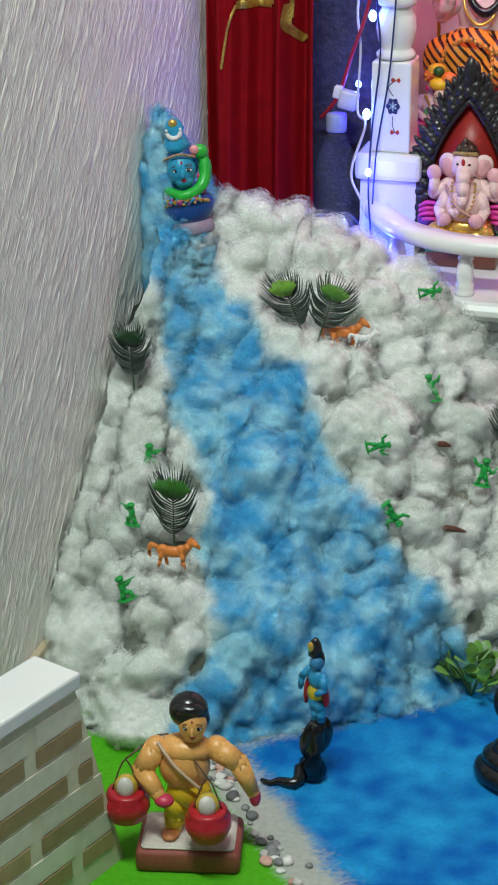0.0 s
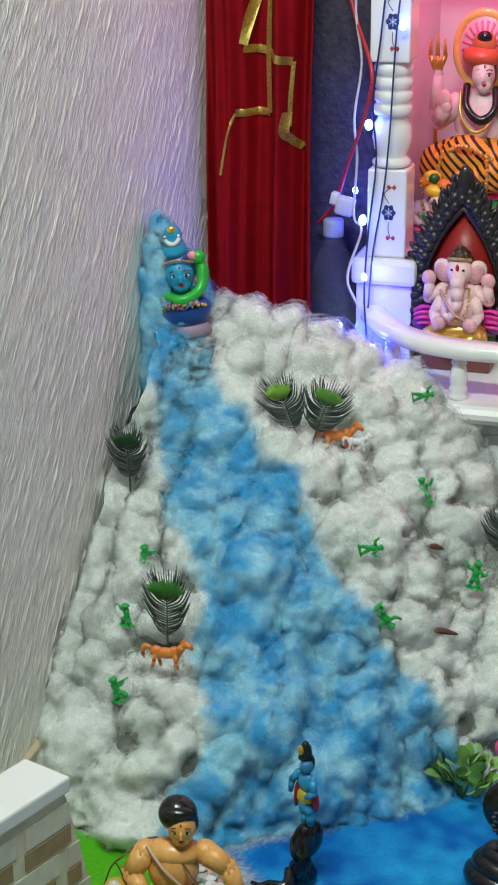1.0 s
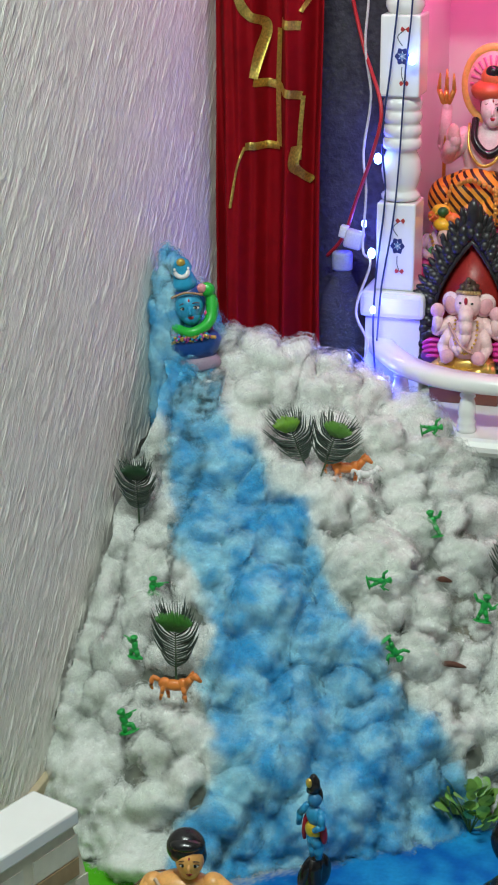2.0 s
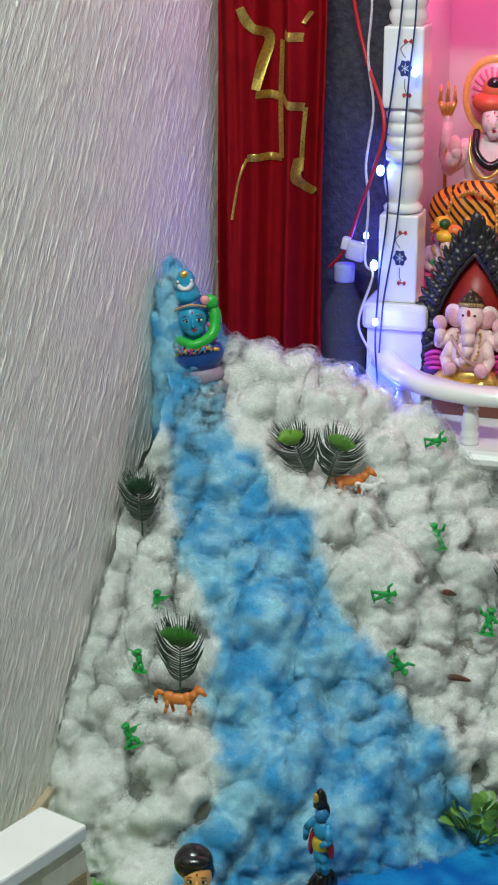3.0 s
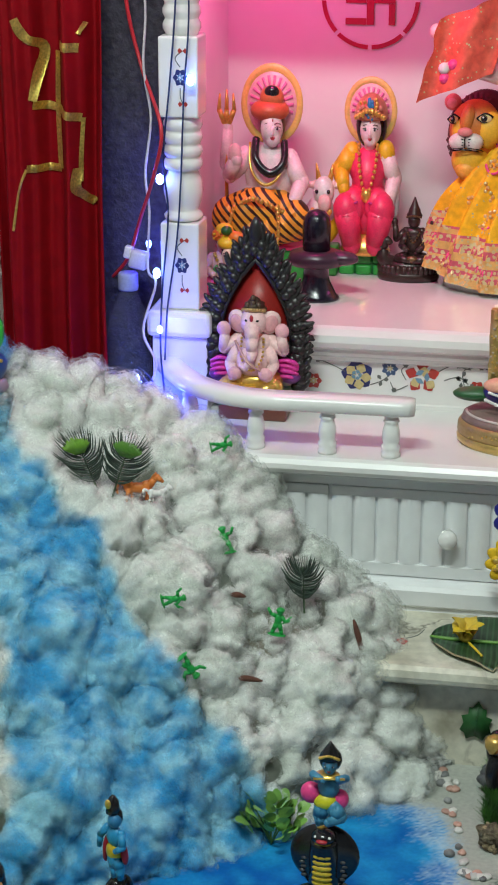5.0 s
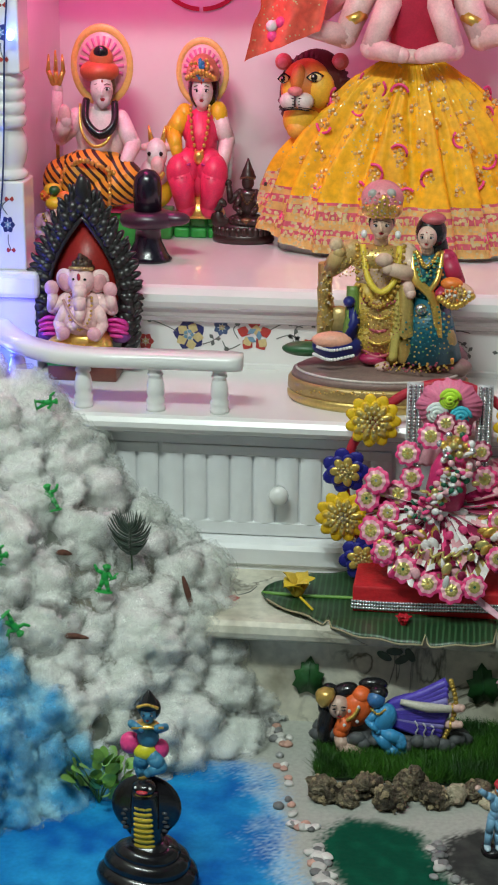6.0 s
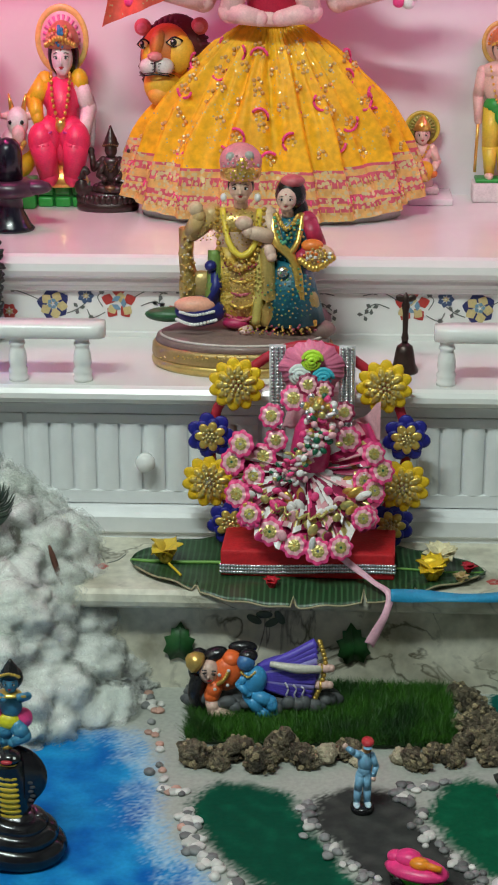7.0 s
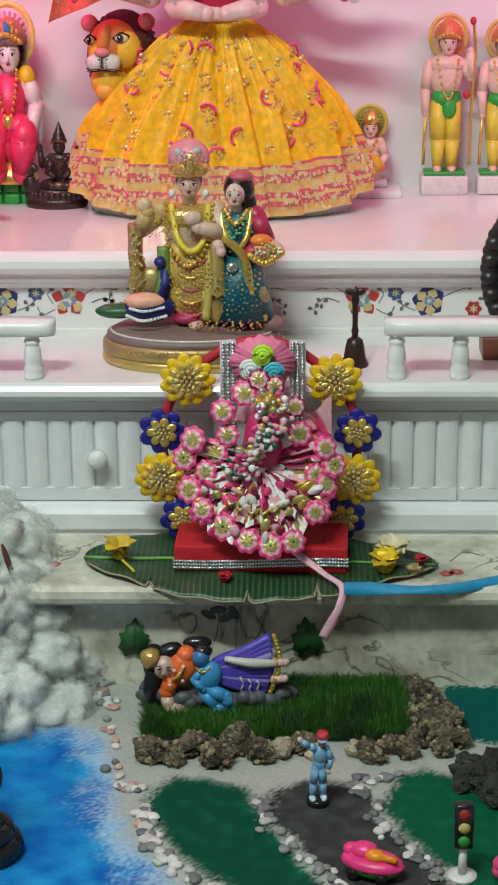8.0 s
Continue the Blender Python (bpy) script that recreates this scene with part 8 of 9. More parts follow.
# cobra with dancing blue figure
def cobra():
    f = Figure((0.592, 0.942, 0.0), 0.00066, -4, (1.1, 1, 1))
    k = pm(0.010, 0.009, 0.011, 0.15, 0, 0.2)
    yl = pm(0.62, 0.42, 0.03, 0.35)
    for r, z, rr in ((58, 20, 21), (48, 44, 19), (36, 62, 16)):
        f.t([(r * math.cos(a), z + 4 * math.sin(a * 2), 0.8 * r * math.sin(a)) for a in [2 * math.pi * i / 36 for i in range(37)]], rr, k, 12)
    f.lathe([(62, 0), (60, 14), (40, 60), (28, 84)], k, squash=0.8)
    f.t([(0, 70, 4), (0, 110, 0), (0, 150, -6), (0, 182, -10)], [26, 25, 24, 20], k, 14, 16)
    # flared hood
    f.b(0, 150, 0, (54, 14, 54), k, (-6, 0, 0), 24, 16)
    f.b(0, 128, 0, (40, 16, 46), k, u=20, v=14)
    f.b(0, 190, -12, (19, 20, 13), k)
    for i in range(10):
        z = 84 + i * 10.5
        f.b(0, z, -17 - 7 * math.sin(i / 9 * 2.6), (17 - 0.3 * i, 7, 6.4), yl, u=14, v=8)
    f.b(0, 190, -30, (9, 6, 4), RED)
    for s in (-1, 1):
        f.b(s * 10, 194, -24, (3.5, 3, 3.5), WHITE, u=8, v=6)
        for j in range(5):
            f.b(s * (30 + 3 * (j % 2)), 112 + j * 8, -12, (5, 3, 3.5), pm(0.05, 0.05, 0.055, 0.2), u=8, v=5)
    f.done("cobra_figure", "glossy black cobra figure with yellow belly bands on the pond", "figure", "snake figures")


def dancer(at, u, top, waist, side, name, label, lean=0.0, dark=None):
    f = Figure(at, u)
    sk = pm(0.05, 0.22, 0.36, 0.4)
    f.b(-6, 6, 0, (10, 10, 7), GOLD)
    f.a([(-8, 8, 0), (-10, 26, 2), (-4, 46, 0)], [9, 13, 16], sk)
    f.a([(14, 46, -4), (26, 30, -8), (6, 20, -14)], [15, 12, 8], sk)
    f.b(0, 54, 0, (22, 17, 17), waist)
    f.b(-26, 66, 4, (19, 14, 20), side)
    f.b(24, 58, 4, (15, 12, 18), side)
    f.b(4, 82, 0, (19, 14, 22), sk)
    f.a([(-14, 96, 0), (-22, 108, -8), (-4, 104, -18)], [8, 7, 6], sk)
    f.a([(20, 96, 0), (34, 104, -6), (22, 108, -18)], [8, 7, 6], sk)
    f.l((-20, 106, -20), (34, 110, -20), 2.2, 2.2, GOLD)
    f.b(2, 106, -2, (22, 16, 6), GOLD)
    head(f, 6, 126, -2, 17, sk, BLACK)
    f.b(6, 132, 6, (20, 15, 22), BLACK)
    f.lathe([(18, 0), (15, 8), (11, 18), (4, 28), (1, 32)], top, 6, 136, 2)
    f.beads([(-10, 142, -12), (6, 148, -15), (22, 142, -12)], 3, GOLD, 8)
    f.done(name, label, "figurine", "blue dancing figurines")


cobra()
dancer((0.592, 0.943, 0.130), 0.00064, BLACK, pm(0.65, 0.60, 0.02), PINK, "blue_dancer", "small blue dancing deity with pink sash standing on the cobra")


def coiled_snake():
    f = Figure((0.363, 0.884, 0.0), 0.00056, 24)
    k = pm(0.010, 0.009, 0.011, 0.15, 0, 0.2)
    f.t([(-100, 8, 6), (-84, 6, -6), (-66, 8, -4), (-54, 10, -14), (-40, 10, -22), (-26, 14, -12), (-22, 24, 4), (-4, 20, 12), (10, 18, 4)], [4, 6, 8, 10, 12, 13, 14, 17, 20], k, 12)
    f.t([(8, 16, 4), (0, 44, 2), (2, 78, 0), (8, 112, 0), (14, 138, -2)], [26, 24, 22, 20, 14], k, 14)
    f.b(12, 100, 2, (36, 15, 44), k, (0, 10, 20), 22, 14)
    f.b(2, 84, 4, (28, 14, 40), k, (0, -8, 20))
    f.b(14, 142, -4, (14, 14, 10), k)
    for j in range(4):
        f.t([(-14, 86 + j * 10, -10), (-18, 92 + j * 10, 0)], 2.2, SILVER)
    f.done("small_black_snake", "small black snake figure coiling onto the pond", "figure", "snake figures")


coiled_snake()


def flute_toy():
    f = Figure((0.367, 0.884, 0.081), 0.00053, -30)
    sk = pm(0.02, 0.26, 0.52, 0.4)
    f.a([(2, 2, 0), (2, 24, 0), (0, 46, 0)], [9, 12, 15], sk)
    f.a([(16, 4, 0), (18, 26, -2), (8, 48, -2)], [8, 11, 13], sk)
    f.b(2, 62, 0, (21, 16, 22), pm(0.72, 0.50, 0.04, 0.3, 0.4))
    f.b(4, 96, 0, (21, 14, 24), sk)
    f.b(-26, 56, 4, (7, 9, 34), pm(0.35, 0.01, 0.03), (0, 6, 0))
    f.b(26, 60, 4, (7, 9, 24), pm(0.35, 0.01, 0.03), (0, -8, 0))
    f.a([(-18, 110, 0), (-34, 88, -4), (-38, 62, -4)], [9, 8, 6], sk)
    f.a([(22, 108, 0), (32, 84, -8), (20, 74, -16)], [9, 8, 6], sk)
    f.b(4, 134, 0, (15, 15, 17), pm(0.03, 0.20, 0.42, 0.4))
    f.b(0, 138, 8, (16, 13, 24), BLACK)
    f.lathe([(15, 0), (14, 12), (12, 26), (6, 36), (1, 40)], BLACK, -2, 150, 2)
    f.b(-4, 172, -10, (8, 5, 11), GOLD)
    f.done("blue_flute_toy", "small blue standing deity with gold cloth on the snake", "figurine", "blue dancing figurines")


flute_toy()


# milkman with two pots
def milkman():
    f = Figure((0.274, 0.722, 0.0), 0.00056, 12)
    sk = pm(0.78, 0.38, 0.11, 0.35)
    f.box((-96, 0, -66), (96, 46, 60), pm(0.30, 0.07, 0.05, 0.6), 9)
    f.box((-86, 42, -58), (86, 56, 52), pm(0.62, 0.55, 0.48, 0.6), 8)
    for s in (-1, 1):
        f.a([(s * 18, 130, 0), (s * 26, 90, -8), (s * 30, 62, -14)], [26, 22, 15], pm(0.72, 0.45, 0.02, 0.4))
        f.b(s * 34, 62, -26, (17, 24, 9), pm(0.62, 0.22, 0.08))
    f.b(0, 140, -2, (42, 30, 34), pm(0.72, 0.45, 0.02, 0.4))
    f.b(-8, 196, 2, (48, 38, 56), sk, u=20, v=14)
    f.b(-6, 230, 2, (54, 34, 26), sk)
    f.a([(-58, 228, 0), (-84, 190, -14), (-52, 160, -46)], [24, 20, 14], sk)
    f.b(-40, 152, -54, (18, 16, 12), pm(0.62, 0.04, 0.10))
    f.a([(52, 232, 0), (92, 208, -10), (118, 150, -14)], [24, 20, 13], sk)
    f.b(122, 138, -14, (11, 12, 19), pm(0.50, 0.02, 0.08))
    head(f, 10, 286, -6, 33, sk, BLACK, 0.2)
    f.l((2, 240, 0), (6, 266, -2), 16, 14, sk)
    f.b(2, 308, 6, (36, 34, 34), BLACK, u=20, v=14)
    f.b(4, 322, -14, (29, 18, 12), BLACK)
    f.t([(-54, 250, -14), (-20, 214, -38), (26, 168, -40)], 3.4, pm(0.6, 0.42, 0.3), n=10)
    for x, z, d in ((-112, 92, -30), (40, 82, -66)):
        f.lathe([(22, 0), (34, 8), (43, 30), (42, 48), (34, 56), (36, 62), (28, 64)], pm(0.45, 0.015, 0.025, 0.3), x, z, d)
        f.b(x, z + 72, d, (22, 20, 24), pm(0.55, 0.38, 0.05, 0.4))
        f.b(x, z + 76, d - 12, (16, 12, 22), pm(0.66, 0.60, 0.56, 0.4))
        f.t([(x - 26, z + 62, d), (x - 10, z + 110, d + 4), (x, z + 126, d + 6)], 1.6, BROWN, 5, 6)
        f.t([(x + 26, z + 62, d), (x + 10, z + 110, d + 4), (x, z + 126, d + 6)], 1.6, BROWN, 5, 6)
    f.t([(-112, 218, -24), (-40, 246, 20), (40, 208, -60)], 2.0, BROWN, 6, 10)
    f.done("milkman_figurine", "painted clay boy figurine carrying two red pots on a pedestal", "figurine")


milkman()

# sprig with green leaves
plant = thing("green_sprig", "small sprig of bright green leaves at the pond edge", "plant", at=(0.505, 1.108, 0.0))
LEAFM = mat("fresh_leaf", (0.22, 0.44, 0.09), 0.4, vary=0.15, scale=80, bump=0.2, random_obj=0.35)
bm = bmesh.new()
c = bm.verts.new((0, 0.35, 0.06))
out = [(0.0, 0.0), (0.30, 0.10), (0.46, 0.38), (0.40, 0.70), (0.18, 0.94), (0, 1.0), (-0.18, 0.94), (-0.40, 0.70), (-0.46, 0.38), (-0.30, 0.10)]
vs = [bm.verts.new((x, y, 0.10 * abs(x) + 0.05 * math.sin(y * 3))) for x, y in out]
for i in range(len(vs)):
    bm.faces.new((c, vs[i], vs[(i + 1) % len(vs)]))
leafmesh = bpy.data.meshes.new("leaf")
bm.to_mesh(leafmesh)
bm.free()
leafmesh.materials.append(LEAFM)
random.seed(17)
bm = bmesh.new()
for i in range(7):
    a = 2 * math.pi * i / 7
    tube(bm, spline([(0, 0, 0), (0.012 * math.cos(a), 0.010 * math.sin(a), 0.025), (0.026 * math.cos(a), 0.020 * math.sin(a), 0.045)], 8), 0.0011, seg=5)
part("stalk", bm, pm(0.05, 0.12, 0.02, 0.5), plant)
for i in range(58):
    a, r = random.uniform(0, 2 * math.pi), 0.036 * math.sqrt(random.random())
    ob = new("leaf", leafmesh)
    ob.parent = plant
    s = random.uniform(0.014, 0.022)
    ob.matrix_basis = pose(r * math.cos(a), 0.7 * r * math.sin(a), 0.012 + 0.056 * random.random() * (1 - r / 0.08), random.uniform(20, 85), random.uniform(-40, 40), math.degrees(a) - 90) @ Matrix.Diagonal((s, s, s, 1))


# tile-clad pier with marble cap in the near corner
def tile_pier():
    ob = thing("tile_pier", "low pier clad in beige brick-pattern tiles with a white marble cap", "pier")
    # face runs from A (near) to B (far), top at zt
    A, B, zt = Vector((0.128, 0.47, 0)), Vector((0.188, 0.638, 0)), 0.235
    d = (B - A).normalized()
    nrm = Vector((d.y, -d.x, 0))
    m = Matrix(((d.x, nrm.x, 0, A.x), (d.y, nrm.y, 0, A.y), (0, 0, 1, 0), (0, 0, 0, 1)))
    L = (B - A).length

    def edge(z):
        """Length of the face at height z: the far end is battered."""
        return L + 0.062 * (1 - z / zt)

    bm = bmesh.new()
    a = [bm.verts.new(m @ Vector(p)) for p in ((-0.3, 0, 0), (edge(0), 0, 0), (L, 0, zt), (-0.3, 0, zt))]
    b = [bm.verts.new(m @ Vector((p[0], -0.05, p[2]))) for p in ((-0.3, 0, 0), (edge(0), 0, 0), (L, 0, zt), (-0.3, 0, zt))]
    bm.faces.new(a), bm.faces.new(b[::-1])
    for i in range(4):
        bm.faces.new((a[i], b[i], b[(i + 1) % 4], a[(i + 1) % 4]))
    bmesh.ops.recalc_face_normals(bm, faces=bm.faces)
    part("core", bm, mat("tile_ground", (0.68, 0.62, 0.50), 0.5, vary=0.08, scale=60, bump=0.2), ob, smooth=False)
    bm = bmesh.new()
    box(bm, (-0.3, -0.054, zt), (L + 0.004, 0.006, zt + 0.018), bevel=0.003, m=m)
    part("cap", bm, M["marble"], ob, smooth=False)
    brickm = mat("brown_brick_print", (0.37, 0.26, 0.14), 0.5, vary=0.12, scale=70, bump=0.2, random_obj=0.15)
    pale = mat("cream_tile_strip", (0.66, 0.63, 0.54), 0.45, vary=0.08, scale=60, bump=0.15, random_obj=0.1)
    random.seed(2)
    row, z = 0, zt - 0.012
    while z > 0.05:
        off = 0.058 * (row % 2)
        x = -0.25 + off
        while x < edge(z):
            x1 = min(x + 0.105, edge(z - 0.013) - 0.001)
            if x1 - x > 0.006:
                for lo, hi, mm in (((x, 0.0, z - 0.047), (x1, 0.0018, z - 0.028), brickm), ((x + 0.002, 0.0, z - 0.0255), (x1 + 0.006 if x1 + 0.006 < edge(z) else x1, 0.0012, z - 0.002), pale)):
                    bm = bmesh.new()
                    box(bm, lo, hi, m=m)
                    part("brick" if mm is brickm else "tile", bm, mm, ob, smooth=False)
            x += 0.123
        z -= 0.050
        row += 1


tile_pier()
# skirting of the left wall
bm = bmesh.new()
box(bm, (0.010, 0.50, 0.0), (0.020, 1.10, 0.078), bevel=0.002)
tagged(finish("baseboard", bm, mat("beige_skirting", (0.55, 0.45, 0.30), 0.5, vary=0.12, scale=30, bump=0.1), smooth=False), "beige skirting along the plaster wall", "baseboard", kind="structure")

# ---- things set in the cotton ----
def feather(at, size, lean, turn, eyes, name="peacock_feather", wide=1.0):
    """A peacock feather tip stuck upright: quill, combed plume rising on both sides, and a green eye."""
    ob = thing(name, "peacock feather tip with a green eye stuck upright in the cotton" if eyes else "dark peacock feather tip stuck upright in the cotton", "feather", "peacock feathers", at=at)
    ob.matrix_basis = pose(*at, 8, lean, turn)
    dk = pm(0.050, 0.075, 0.055, 0.45)
    bm = bmesh.new()
    tube(bm, [(0, 0, -0.02), (0, 0.002, size * 0.4), (0, 0, size * 0.70)], [0.0014, 0.0011, 0.0007], seg=5)
    part("quill", bm, pm(0.05, 0.13, 0.04, 0.5), ob)
    random.seed(int(at[0] * 1000))
    bm = bmesh.new()
    for i in range(17):
        w = i / 16
        for s in (-1, 1):
            z0 = size * (0.03 + 0.52 * w)
            out = wide * size * (0.20 + 0.30 * w ** 0.6) * (1.0 if w < 0.6 else 1 - (w - 0.6) * 1.6) * random.uniform(0.92, 1.08)
            rise = size * (0.20 + 0.24 * w)
            dy = random.uniform(-0.005, 0.004)
            tube(bm, spline([(0, 0, z0), (s * out * 0.62, dy * 0.5, z0 + rise * 0.30), (s * out, dy, z0 + rise)], 7), [0.0007, 0.0012, 0.0013, 0.0013, 0.0011, 0.0009, 0.0006, 0.0003], seg=4)
    for i in range(15):
        u = i / 14 - 0.5
        x = u * size * 0.62 * wide
        tube(bm, spline([(x * 0.35, 0.002, size * 0.50), (x * 0.8, 0.003, size * 0.74), (x, 0.001, size * (0.95 - 0.25 * abs(u)) * random.uniform(0.94, 1.05))], 6), [0.0012, 0.0012, 0.0010, 0.0008, 0.0006, 0.0005, 0.0003], seg=4)
    part("plume", bm, dk, ob)["kind"] = "stuff"
    if eyes:
        bm = bmesh.new()
        for i in range(26):
            u = i / 25 * 2 - 1
            tube(bm, [(u * size * 0.07, -0.003, size * 0.54), (u * size * 0.20, -0.0035, size * 0.66), (u * size * 0.23, -0.003, size * (0.80 - 0.10 * u * u) + random.uniform(-0.002, 0.002))], [0.0012, 0.0016, 0.0007], seg=4)
        part("eye", bm, pm(*eyes, 0.45), ob, "green eye of the feather")["kind"] = "stuff"
    return ob


feather((0.052, 1.205, 0.332), 0.082, 0, 0, (0.010, 0.045, 0.014), wide=0.85)
feather((0.152, 1.052, 0.196), 0.104, 2, 4, (0.04, 0.17, 0.02), wide=0.72)
feather((0.238, 1.316, 0.376), 0.084, -20, -6, (0.16, 0.33, 0.03))
feather((0.266, 1.318, 0.374), 0.084, 18, 6, (0.10, 0.25, 0.03))
feather((0.512, 1.312, 0.236), 0.070, 0, -10, None)


def horse(at, u, rz, material, label):
    f = Figure(at, u, rz)
    f.b(0, 40, 0, (36, 12, 15), material)
    f.b(24, 44, 0, (17, 11, 17), material)
    f.b(-24, 42, 0, (17, 12, 17), material)
    f.a([(34, 50, 0), (46, 64, 0), (54, 70, 0)], [12, 9, 8], material)
    f.a([(54, 70, 0), (68, 58, 0)], [9, 5], material)
    f.b(50, 79, 0, (3, 3, 6), material)
    f.t([(36, 62, 0), (44, 74, 0), (50, 80, 0)], 4, material)
    for x, d, k in ((26, -7, 6), (30, 7, -8), (-26, -7, -8), (-22, 7, 6)):
        f.a([(x, 36, d), (x + k * 0.5, 18, d), (x + k, 2, d)], [7, 5, 4], material)
    f.t([(-38, 50, 0), (-54, 56, 0), (-60, 36, 0), (-56, 22, 0)], [6, 7, 6, 2], material, n=10)
    return f.done("toy_horse", label, "toy horse", "toy horses")


OR = pm(0.75, 0.22, 0.04, 0.4)
horse((0.160, 1.022, 0.172), 0.00047, 4, OR, "orange plastic toy horse standing in the cotton")
horse((0.292, 1.330, 0.350), 0.00046, 12, OR, "orange plastic toy horse half sunk in the cotton")
horse((0.318, 1.325, 0.352), 0.00030, 10, WHITE, "tiny white toy horse in the cotton")


def army_toy(at, u, rz, tilt, kind):
    f = Figure(at, u, rz)
    g = pm(0.012, 0.34, 0.055, 0.32)
    f.b(0, 3, 0, (26, 13, 3), g)
    if kind == 0:      # kneeling, aiming
        f.a([(-6, 28, 0), (12, 20, 0), (14, 4, 0)], [8, 7, 5], g)
        f.a([(-6, 28, 0), (-14, 8, 0), (-26, 6, 0)], [8, 7, 5], g)
        f.b(-2, 40, 0, (10, 9, 15), g)
        f.b(2, 60, 0, (9, 9, 10), g)
        f.b(1, 65, 0, (12, 12, 7), g)
        f.a([(2, 48, 0), (16, 46, -4), (26, 52, -4)], [6, 5, 4], g)
        f.l((-8, 52, -5), (44, 58, -5), 2.6, 2.0, g)
    else:              # standing, arm raised
        for s in (-1, 1):
            f.a([(s * 4, 34, 0), (s * 10, 18, 0), (s * 14, 4, 0)], [8, 6, 5], g)
        f.b(0, 48, 0, (11, 9, 17), g)
        f.b(3, 72, 0, (9, 9, 10), g)
        f.b(3, 77, 0, (12, 12, 7), g)
        f.a([(-8, 58, 0), (-22, 62, 0), (-30, 76, 0)], [6, 5, 4], g)
        f.a([(9, 58, 0), (20, 46, -4), (30, 52, -6)], [6, 5, 4], g)
        f.l((14, 40, -6), (36, 66, -6), 2.4, 2.0, g)
    ob = f.done("toy_soldier_green", "bright green plastic toy soldier lying in the cotton" if abs(tilt) > 40 else "bright green plastic toy soldier kneeling in the cotton", "toy figure", "green toy soldiers")
    ob.matrix_basis = Matrix.Translation(at) @ pose(0, 0, 0, 0, tilt, rz) @ Matrix.Diagonal((u, u, u, 1))


army_toy((0.114, 0.996, 0.134), 0.00046, 10, -24, 0)
army_toy((0.093, 1.070, 0.194), 0.00042, 160, 0, 0)
army_toy((0.096, 1.132, 0.243), 0.00046, 12, 0, 0)
army_toy((0.380, 1.168, 0.212), 0.00044, 20, 140, 1)
army_toy((0.350, 1.205, 0.268), 0.00038, 0, 74, 1)
army_toy((0.412, 1.325, 0.288), 0.00044, 170, 14, 1)
army_toy((0.484, 1.268, 0.204), 0.00046, 0, 6, 1)
army_toy((0.372, 1.405, 0.402), 0.00036, 20, 80, 1)

# dark twigs in the hollows
for pts in ([(0.421, 1.288, 0.246), (0.431, 1.286, 0.248), (0.441, 1.288, 0.245)], [(0.440, 1.211, 0.168), (0.458, 1.209, 0.170), (0.476, 1.211, 0.167)], [(0.575, 1.33, 0.205), (0.583, 1.325, 0.18), (0.592, 1.32, 0.15)]):
    bm = bmesh.new()
    tube(bm, spline(pts, 8), [0.0015, 0.0042, 0.0036, 0.001], seg=7)
    tagged(finish("twig", bm, mat("dark_bark", (0.10, 0.035, 0.02), 0.8, vary=0.3, scale=200, bump=0.6)), "dark brown twig showing between cotton tufts", "twig", "twigs in the cotton")


# blue bust on top of the stream
def bust():
    f = Figure((0.074, 1.385, 0.468), 0.00065, 14)
    sk = pm(0.02, 0.31, 0.52, 0.35)
    dk = pm(0.01, 0.06, 0.26, 0.35)
    f.lathe([(46, 0), (50, 6), (46, 20), (40, 26)], pm(0.30, 0.22, 0.30, 0.5), squash=0.7)
    f.lathe([(40, 24), (50, 40), (56, 58), (50, 70), (30, 84)], dk, squash=0.62)
    f.lathe([(20, 80), (18, 96)], sk)
    f.beads([(-46, 60, -18), (-20, 74, -34), (10, 78, -38), (44, 66, -20)], 4, GOLD, 14)
    f.beads([(-40, 78, -14), (0, 88, -32), (40, 84, -14)], 4, pm(0.4, 0.10, 0.30), 12)
    f.t([(-34, 92, -10), (0, 84, -34), (36, 96, -14), (46, 130, 4), (40, 158, 8)], [10, 11, 12, 14, 9], pm(0.02, 0.42, 0.04, 0.35), n=20)
    f.b(40, 160, 2, (16, 12, 15), pm(0.02, 0.42, 0.04, 0.35))
    f.b(30, 166, -6, (10, 7, 10), pm(0.75, 0.30, 0.32))
    head(f, 0, 130, -6, 36, sk, dk, 0.5)
    f.b(0, 158, 8, (32, 28, 20), dk)
    f.beads([(-30, 156, -18), (0, 166, -32), (30, 156, -18)], 3, pm(0.50, 0.30, 0.16, 0.3, 0.6), 18)
    f.jewels(0, 74, -28, 40, 10, 40, [GOLD, pm(0.45, 0.06, 0.30), sk], 4.5, 0.3)
    f.lathe([(24, 0), (26, 14), (20, 28), (17, 36), (20, 44), (14, 58), (4, 66)], sk, -4, 166, 6)
    f.t([(-18 + 14 * math.cos(a) + 14, 210 + 15 * math.sin(a), -14) for a in [math.pi * (0.9 + 1.2 * i / 14) for i in range(15)]], [1.5, 3, 4, 4.5, 5, 5, 5, 5, 5, 5, 5, 4.5, 4, 3, 1.5], WHITE)
    f.b(-4, 224, -8, (9, 7, 8), GOLD)
    for s in (-1, 1):
        f.b(s * 33, 112, -6, (5, 5, 8), PINK, u=8, v=6)
    bust_ob = f.done("blue_bust", "blue clay bust of a deity with green snake collar", "statuette")
    bust_ob.rotation_euler[1] = math.radians(-7)


bust()
# ---- cables, lights and bottle beside the pillar ----
def cord(name, pts, r, material, label, category="cable"):
    bm = bmesh.new()
    tube(bm, spline(pts, 60), r, seg=6)
    return tagged(finish(name, bm, material), label, category)


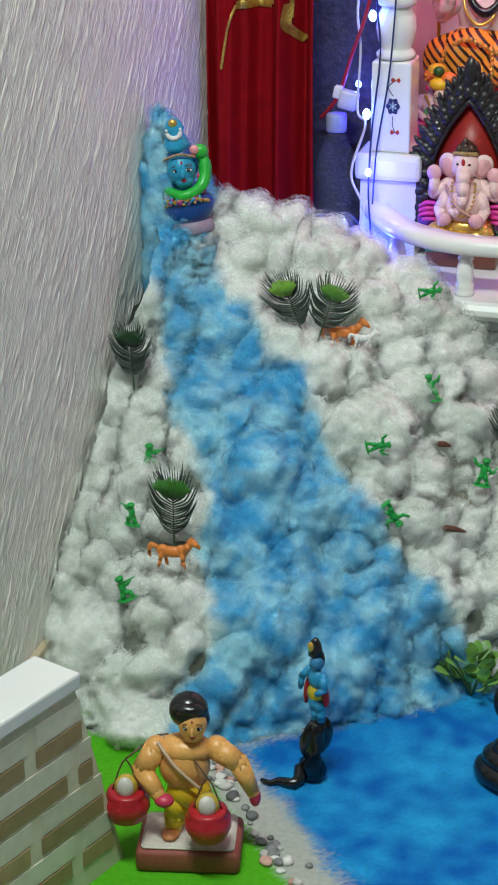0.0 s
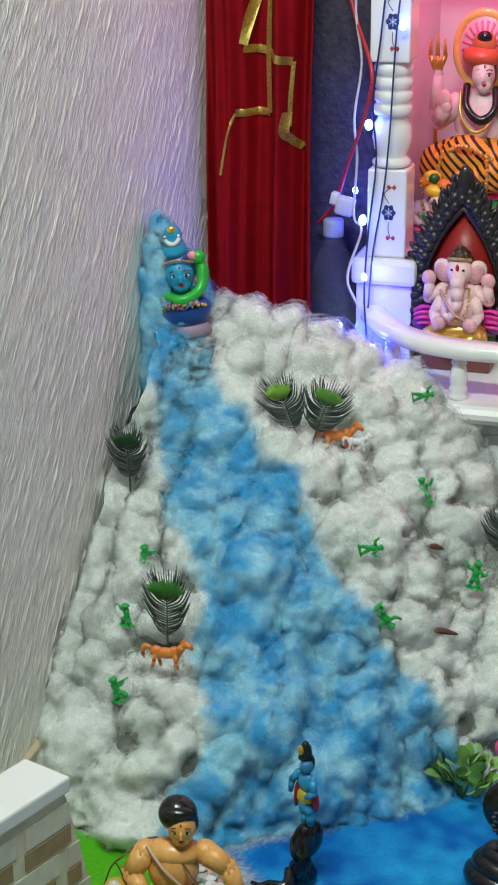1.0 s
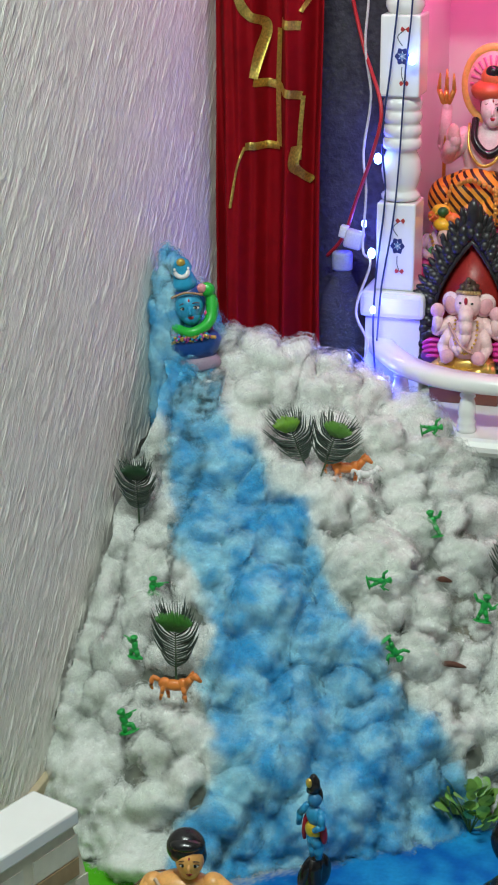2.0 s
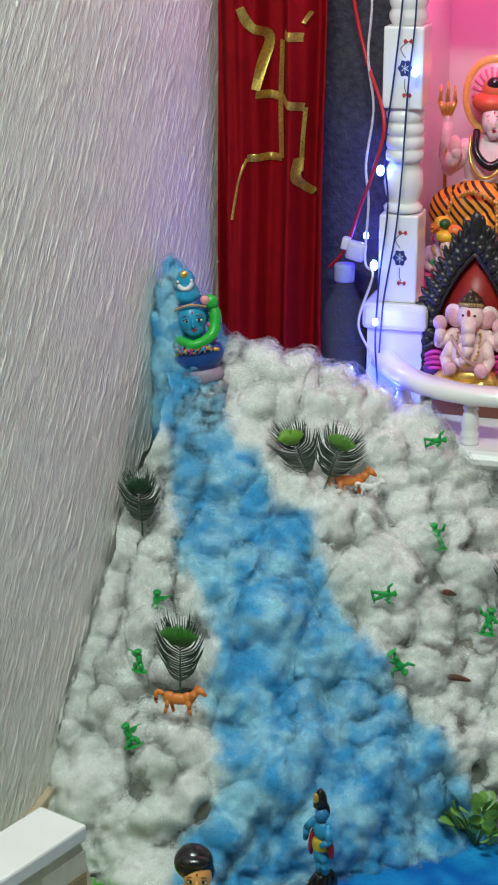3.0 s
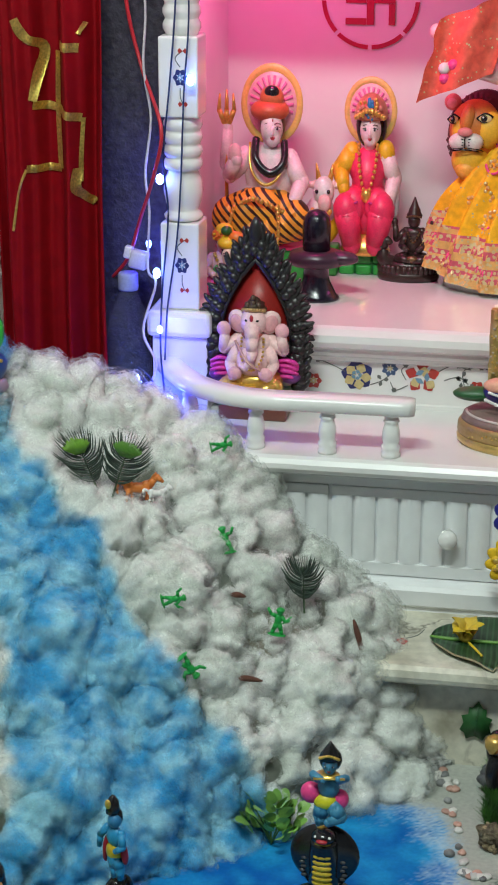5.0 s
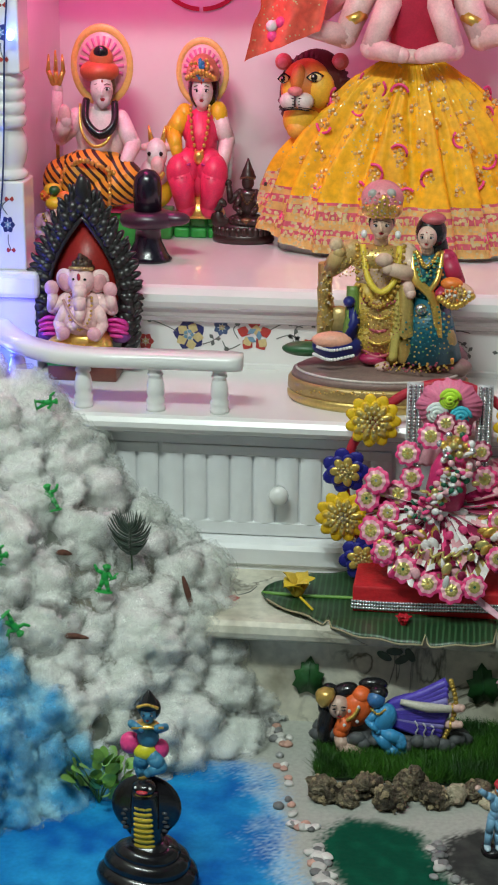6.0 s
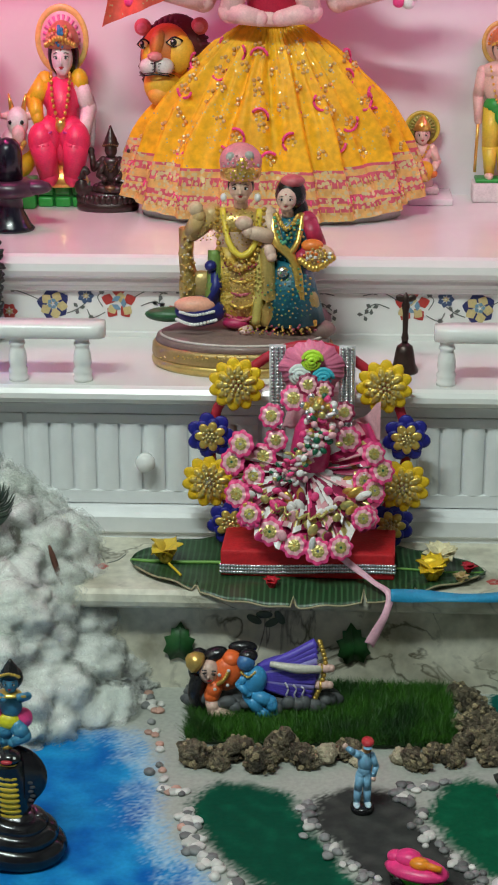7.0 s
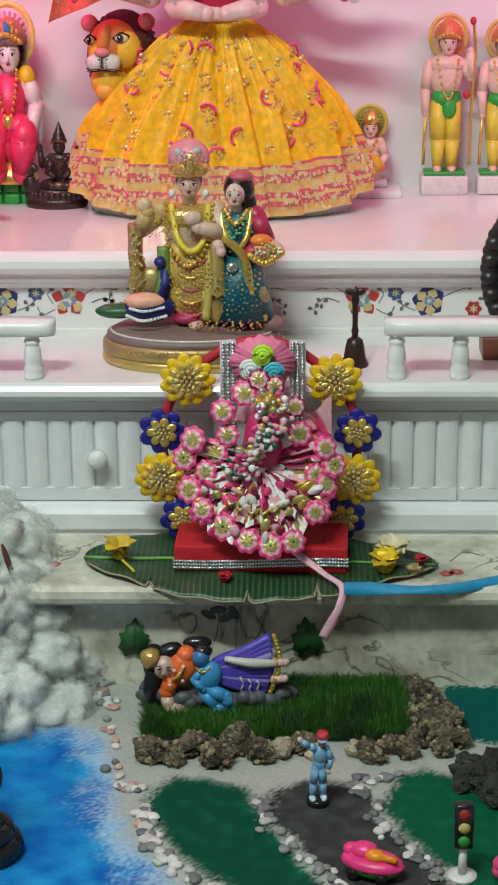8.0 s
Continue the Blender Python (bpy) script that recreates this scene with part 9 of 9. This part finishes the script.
cord("red_cable", [(0.196, 1.69, 1.06), (0.200, 1.688, 0.95), (0.222, 1.68, 0.86), (0.262, 1.672 - 0.05, 0.785), (0.250, 1.63, 0.72), (0.222, 1.66, 0.65), (0.200, 1.675, 0.59), (0.172, 1.69, 0.555)], 0.0028, pm(0.50, 0.02, 0.03, 0.4), "red electric cable hanging beside the pillar")
cord("white_cable", [(0.222, 1.68, 1.06), (0.231, 1.672, 0.94), (0.228, 1.668, 0.86), (0.238, 1.665, 0.79), (0.230, 1.66, 0.715), (0.236, 1.655, 0.66), (0.235, 1.645, 0.58), (0.252, 1.62, 0.565), (0.236, 1.605, 0.50), (0.258, 1.59, 0.455), (0.240, 1.59, 0.41)], 0.0019, pm(0.62, 0.58, 0.60, 0.4), "white twisted cable hanging beside the pillar")
string = thing("light_string", "blue LED fairy light string wound down the pillar", "light string")
bm = bmesh.new()
tube(bm, spline([(0.285, 1.630, 1.06), (0.282, 1.632, 0.95), (0.272, 1.634, 0.84), (0.262, 1.634, 0.74), (0.268, 1.634, 0.66), (0.259, 1.632, 0.56), (0.262, 1.60, 0.48), (0.270, 1.585, 0.41), (0.262, 1.585, 0.38)], 60), 0.0014, seg=5)
part("wire", bm, pm(0.01, 0.03, 0.12, 0.4), string)
bm = bmesh.new()
tube(bm, spline([(0.300, 1.630, 1.06), (0.300, 1.632, 0.93), (0.292, 1.634, 0.83), (0.286, 1.634, 0.70), (0.279, 1.635, 0.62), (0.266, 1.632, 0.53), (0.268, 1.60, 0.46)], 60), 0.0013, seg=5)
part("wire", bm, pm(0.01, 0.03, 0.12, 0.4), string)
LEDM = glow("blue_led_glow", (0.12, 0.25, 1.0), 30)
for x, y, z, r in ((0.303, 1.625, 0.849, 0.0055), (0.254, 1.645, 0.709, 0.0055), (0.253, 1.622, 0.580, 0.0055), (0.262, 1.598, 0.505, 0.004), (0.239, 1.575, 0.411, 0.006), (0.230, 1.60, 0.43, 0.005), (0.279, 1.575, 0.405, 0.008), (0.226, 1.690, 0.606, 0.004)):
    bm = bmesh.new()
    ball(bm, (x, y, z), (r, r, r * 1.4), u=10, v=8)
    part("bulb", bm, LEDM, string, "glowing blue LED")
bm = bmesh.new()
for k in range(5):
    tube(bm, spline([(0.236 + 0.004 * k, 1.585, 0.385), (0.222 + 0.008 * k, 1.58, 0.41 + 0.006 * k), (0.246 - 0.004 * k, 1.585, 0.43 + 0.005 * k), (0.256, 1.59, 0.40)], 20), 0.0014, seg=5)
part("wire_knot", bm, pm(0.03, 0.04, 0.10, 0.4), string)

adapter = thing("power_adapter", "white plug adapter hanging on the cable", "adapter", at=(0.220, 1.655, 0.592))
adapter.scale = (0.66, 0.66, 0.66)
bm = bmesh.new()
box(bm, (-0.020, -0.014, -0.022), (0.020, 0.014, 0.018), bevel=0.006, m=pose(0, 0, 0, 0, 12, 0))
part("housing", bm, pm(0.50, 0.48, 0.60, 0.35), adapter)
bm = bmesh.new()
box(bm, (-0.034, -0.011, -0.004), (-0.018, 0.011, 0.022), bevel=0.003, m=pose(0, 0, 0, 0, 12, 0))
part("plug", bm, pm(0.70, 0.68, 0.72, 0.35), adapter)

bottle = thing("water_bottle", "clear plastic water bottle with pale cap behind the cotton", "bottle", at=(0.200, 1.668, 0.0))
glassm = bpy.data.materials.new("thin_clear_plastic")
glassm.use_nodes = True
gb = glassm.node_tree.nodes["Principled BSDF"]
gb.inputs["Base Color"].default_value = (0.82, 0.84, 0.95, 1)
gb.inputs["Transmission Weight"].default_value, gb.inputs["Roughness"].default_value, gb.inputs["IOR"].default_value = 0.96, 0.12, 1.08
bm = bmesh.new()
lathe(bm, [(0.030, 0.0), (0.033, 0.01), (0.033, 0.38), (0.031, 0.40), (0.033, 0.42), (0.033, 0.47), (0.028, 0.505), (0.014, 0.535), (0.012, 0.545)], seg=28)
part("body", bm, glassm, bottle)
bm = bmesh.new()
lathe(bm, [(0.0145, 0.543), (0.0148, 0.546), (0.0148, 0.565), (0.0135, 0.568), (0.002, 0.5685)], seg=24)
part("cap", bm, pm(0.30, 0.33, 0.50, 0.4), bottle)
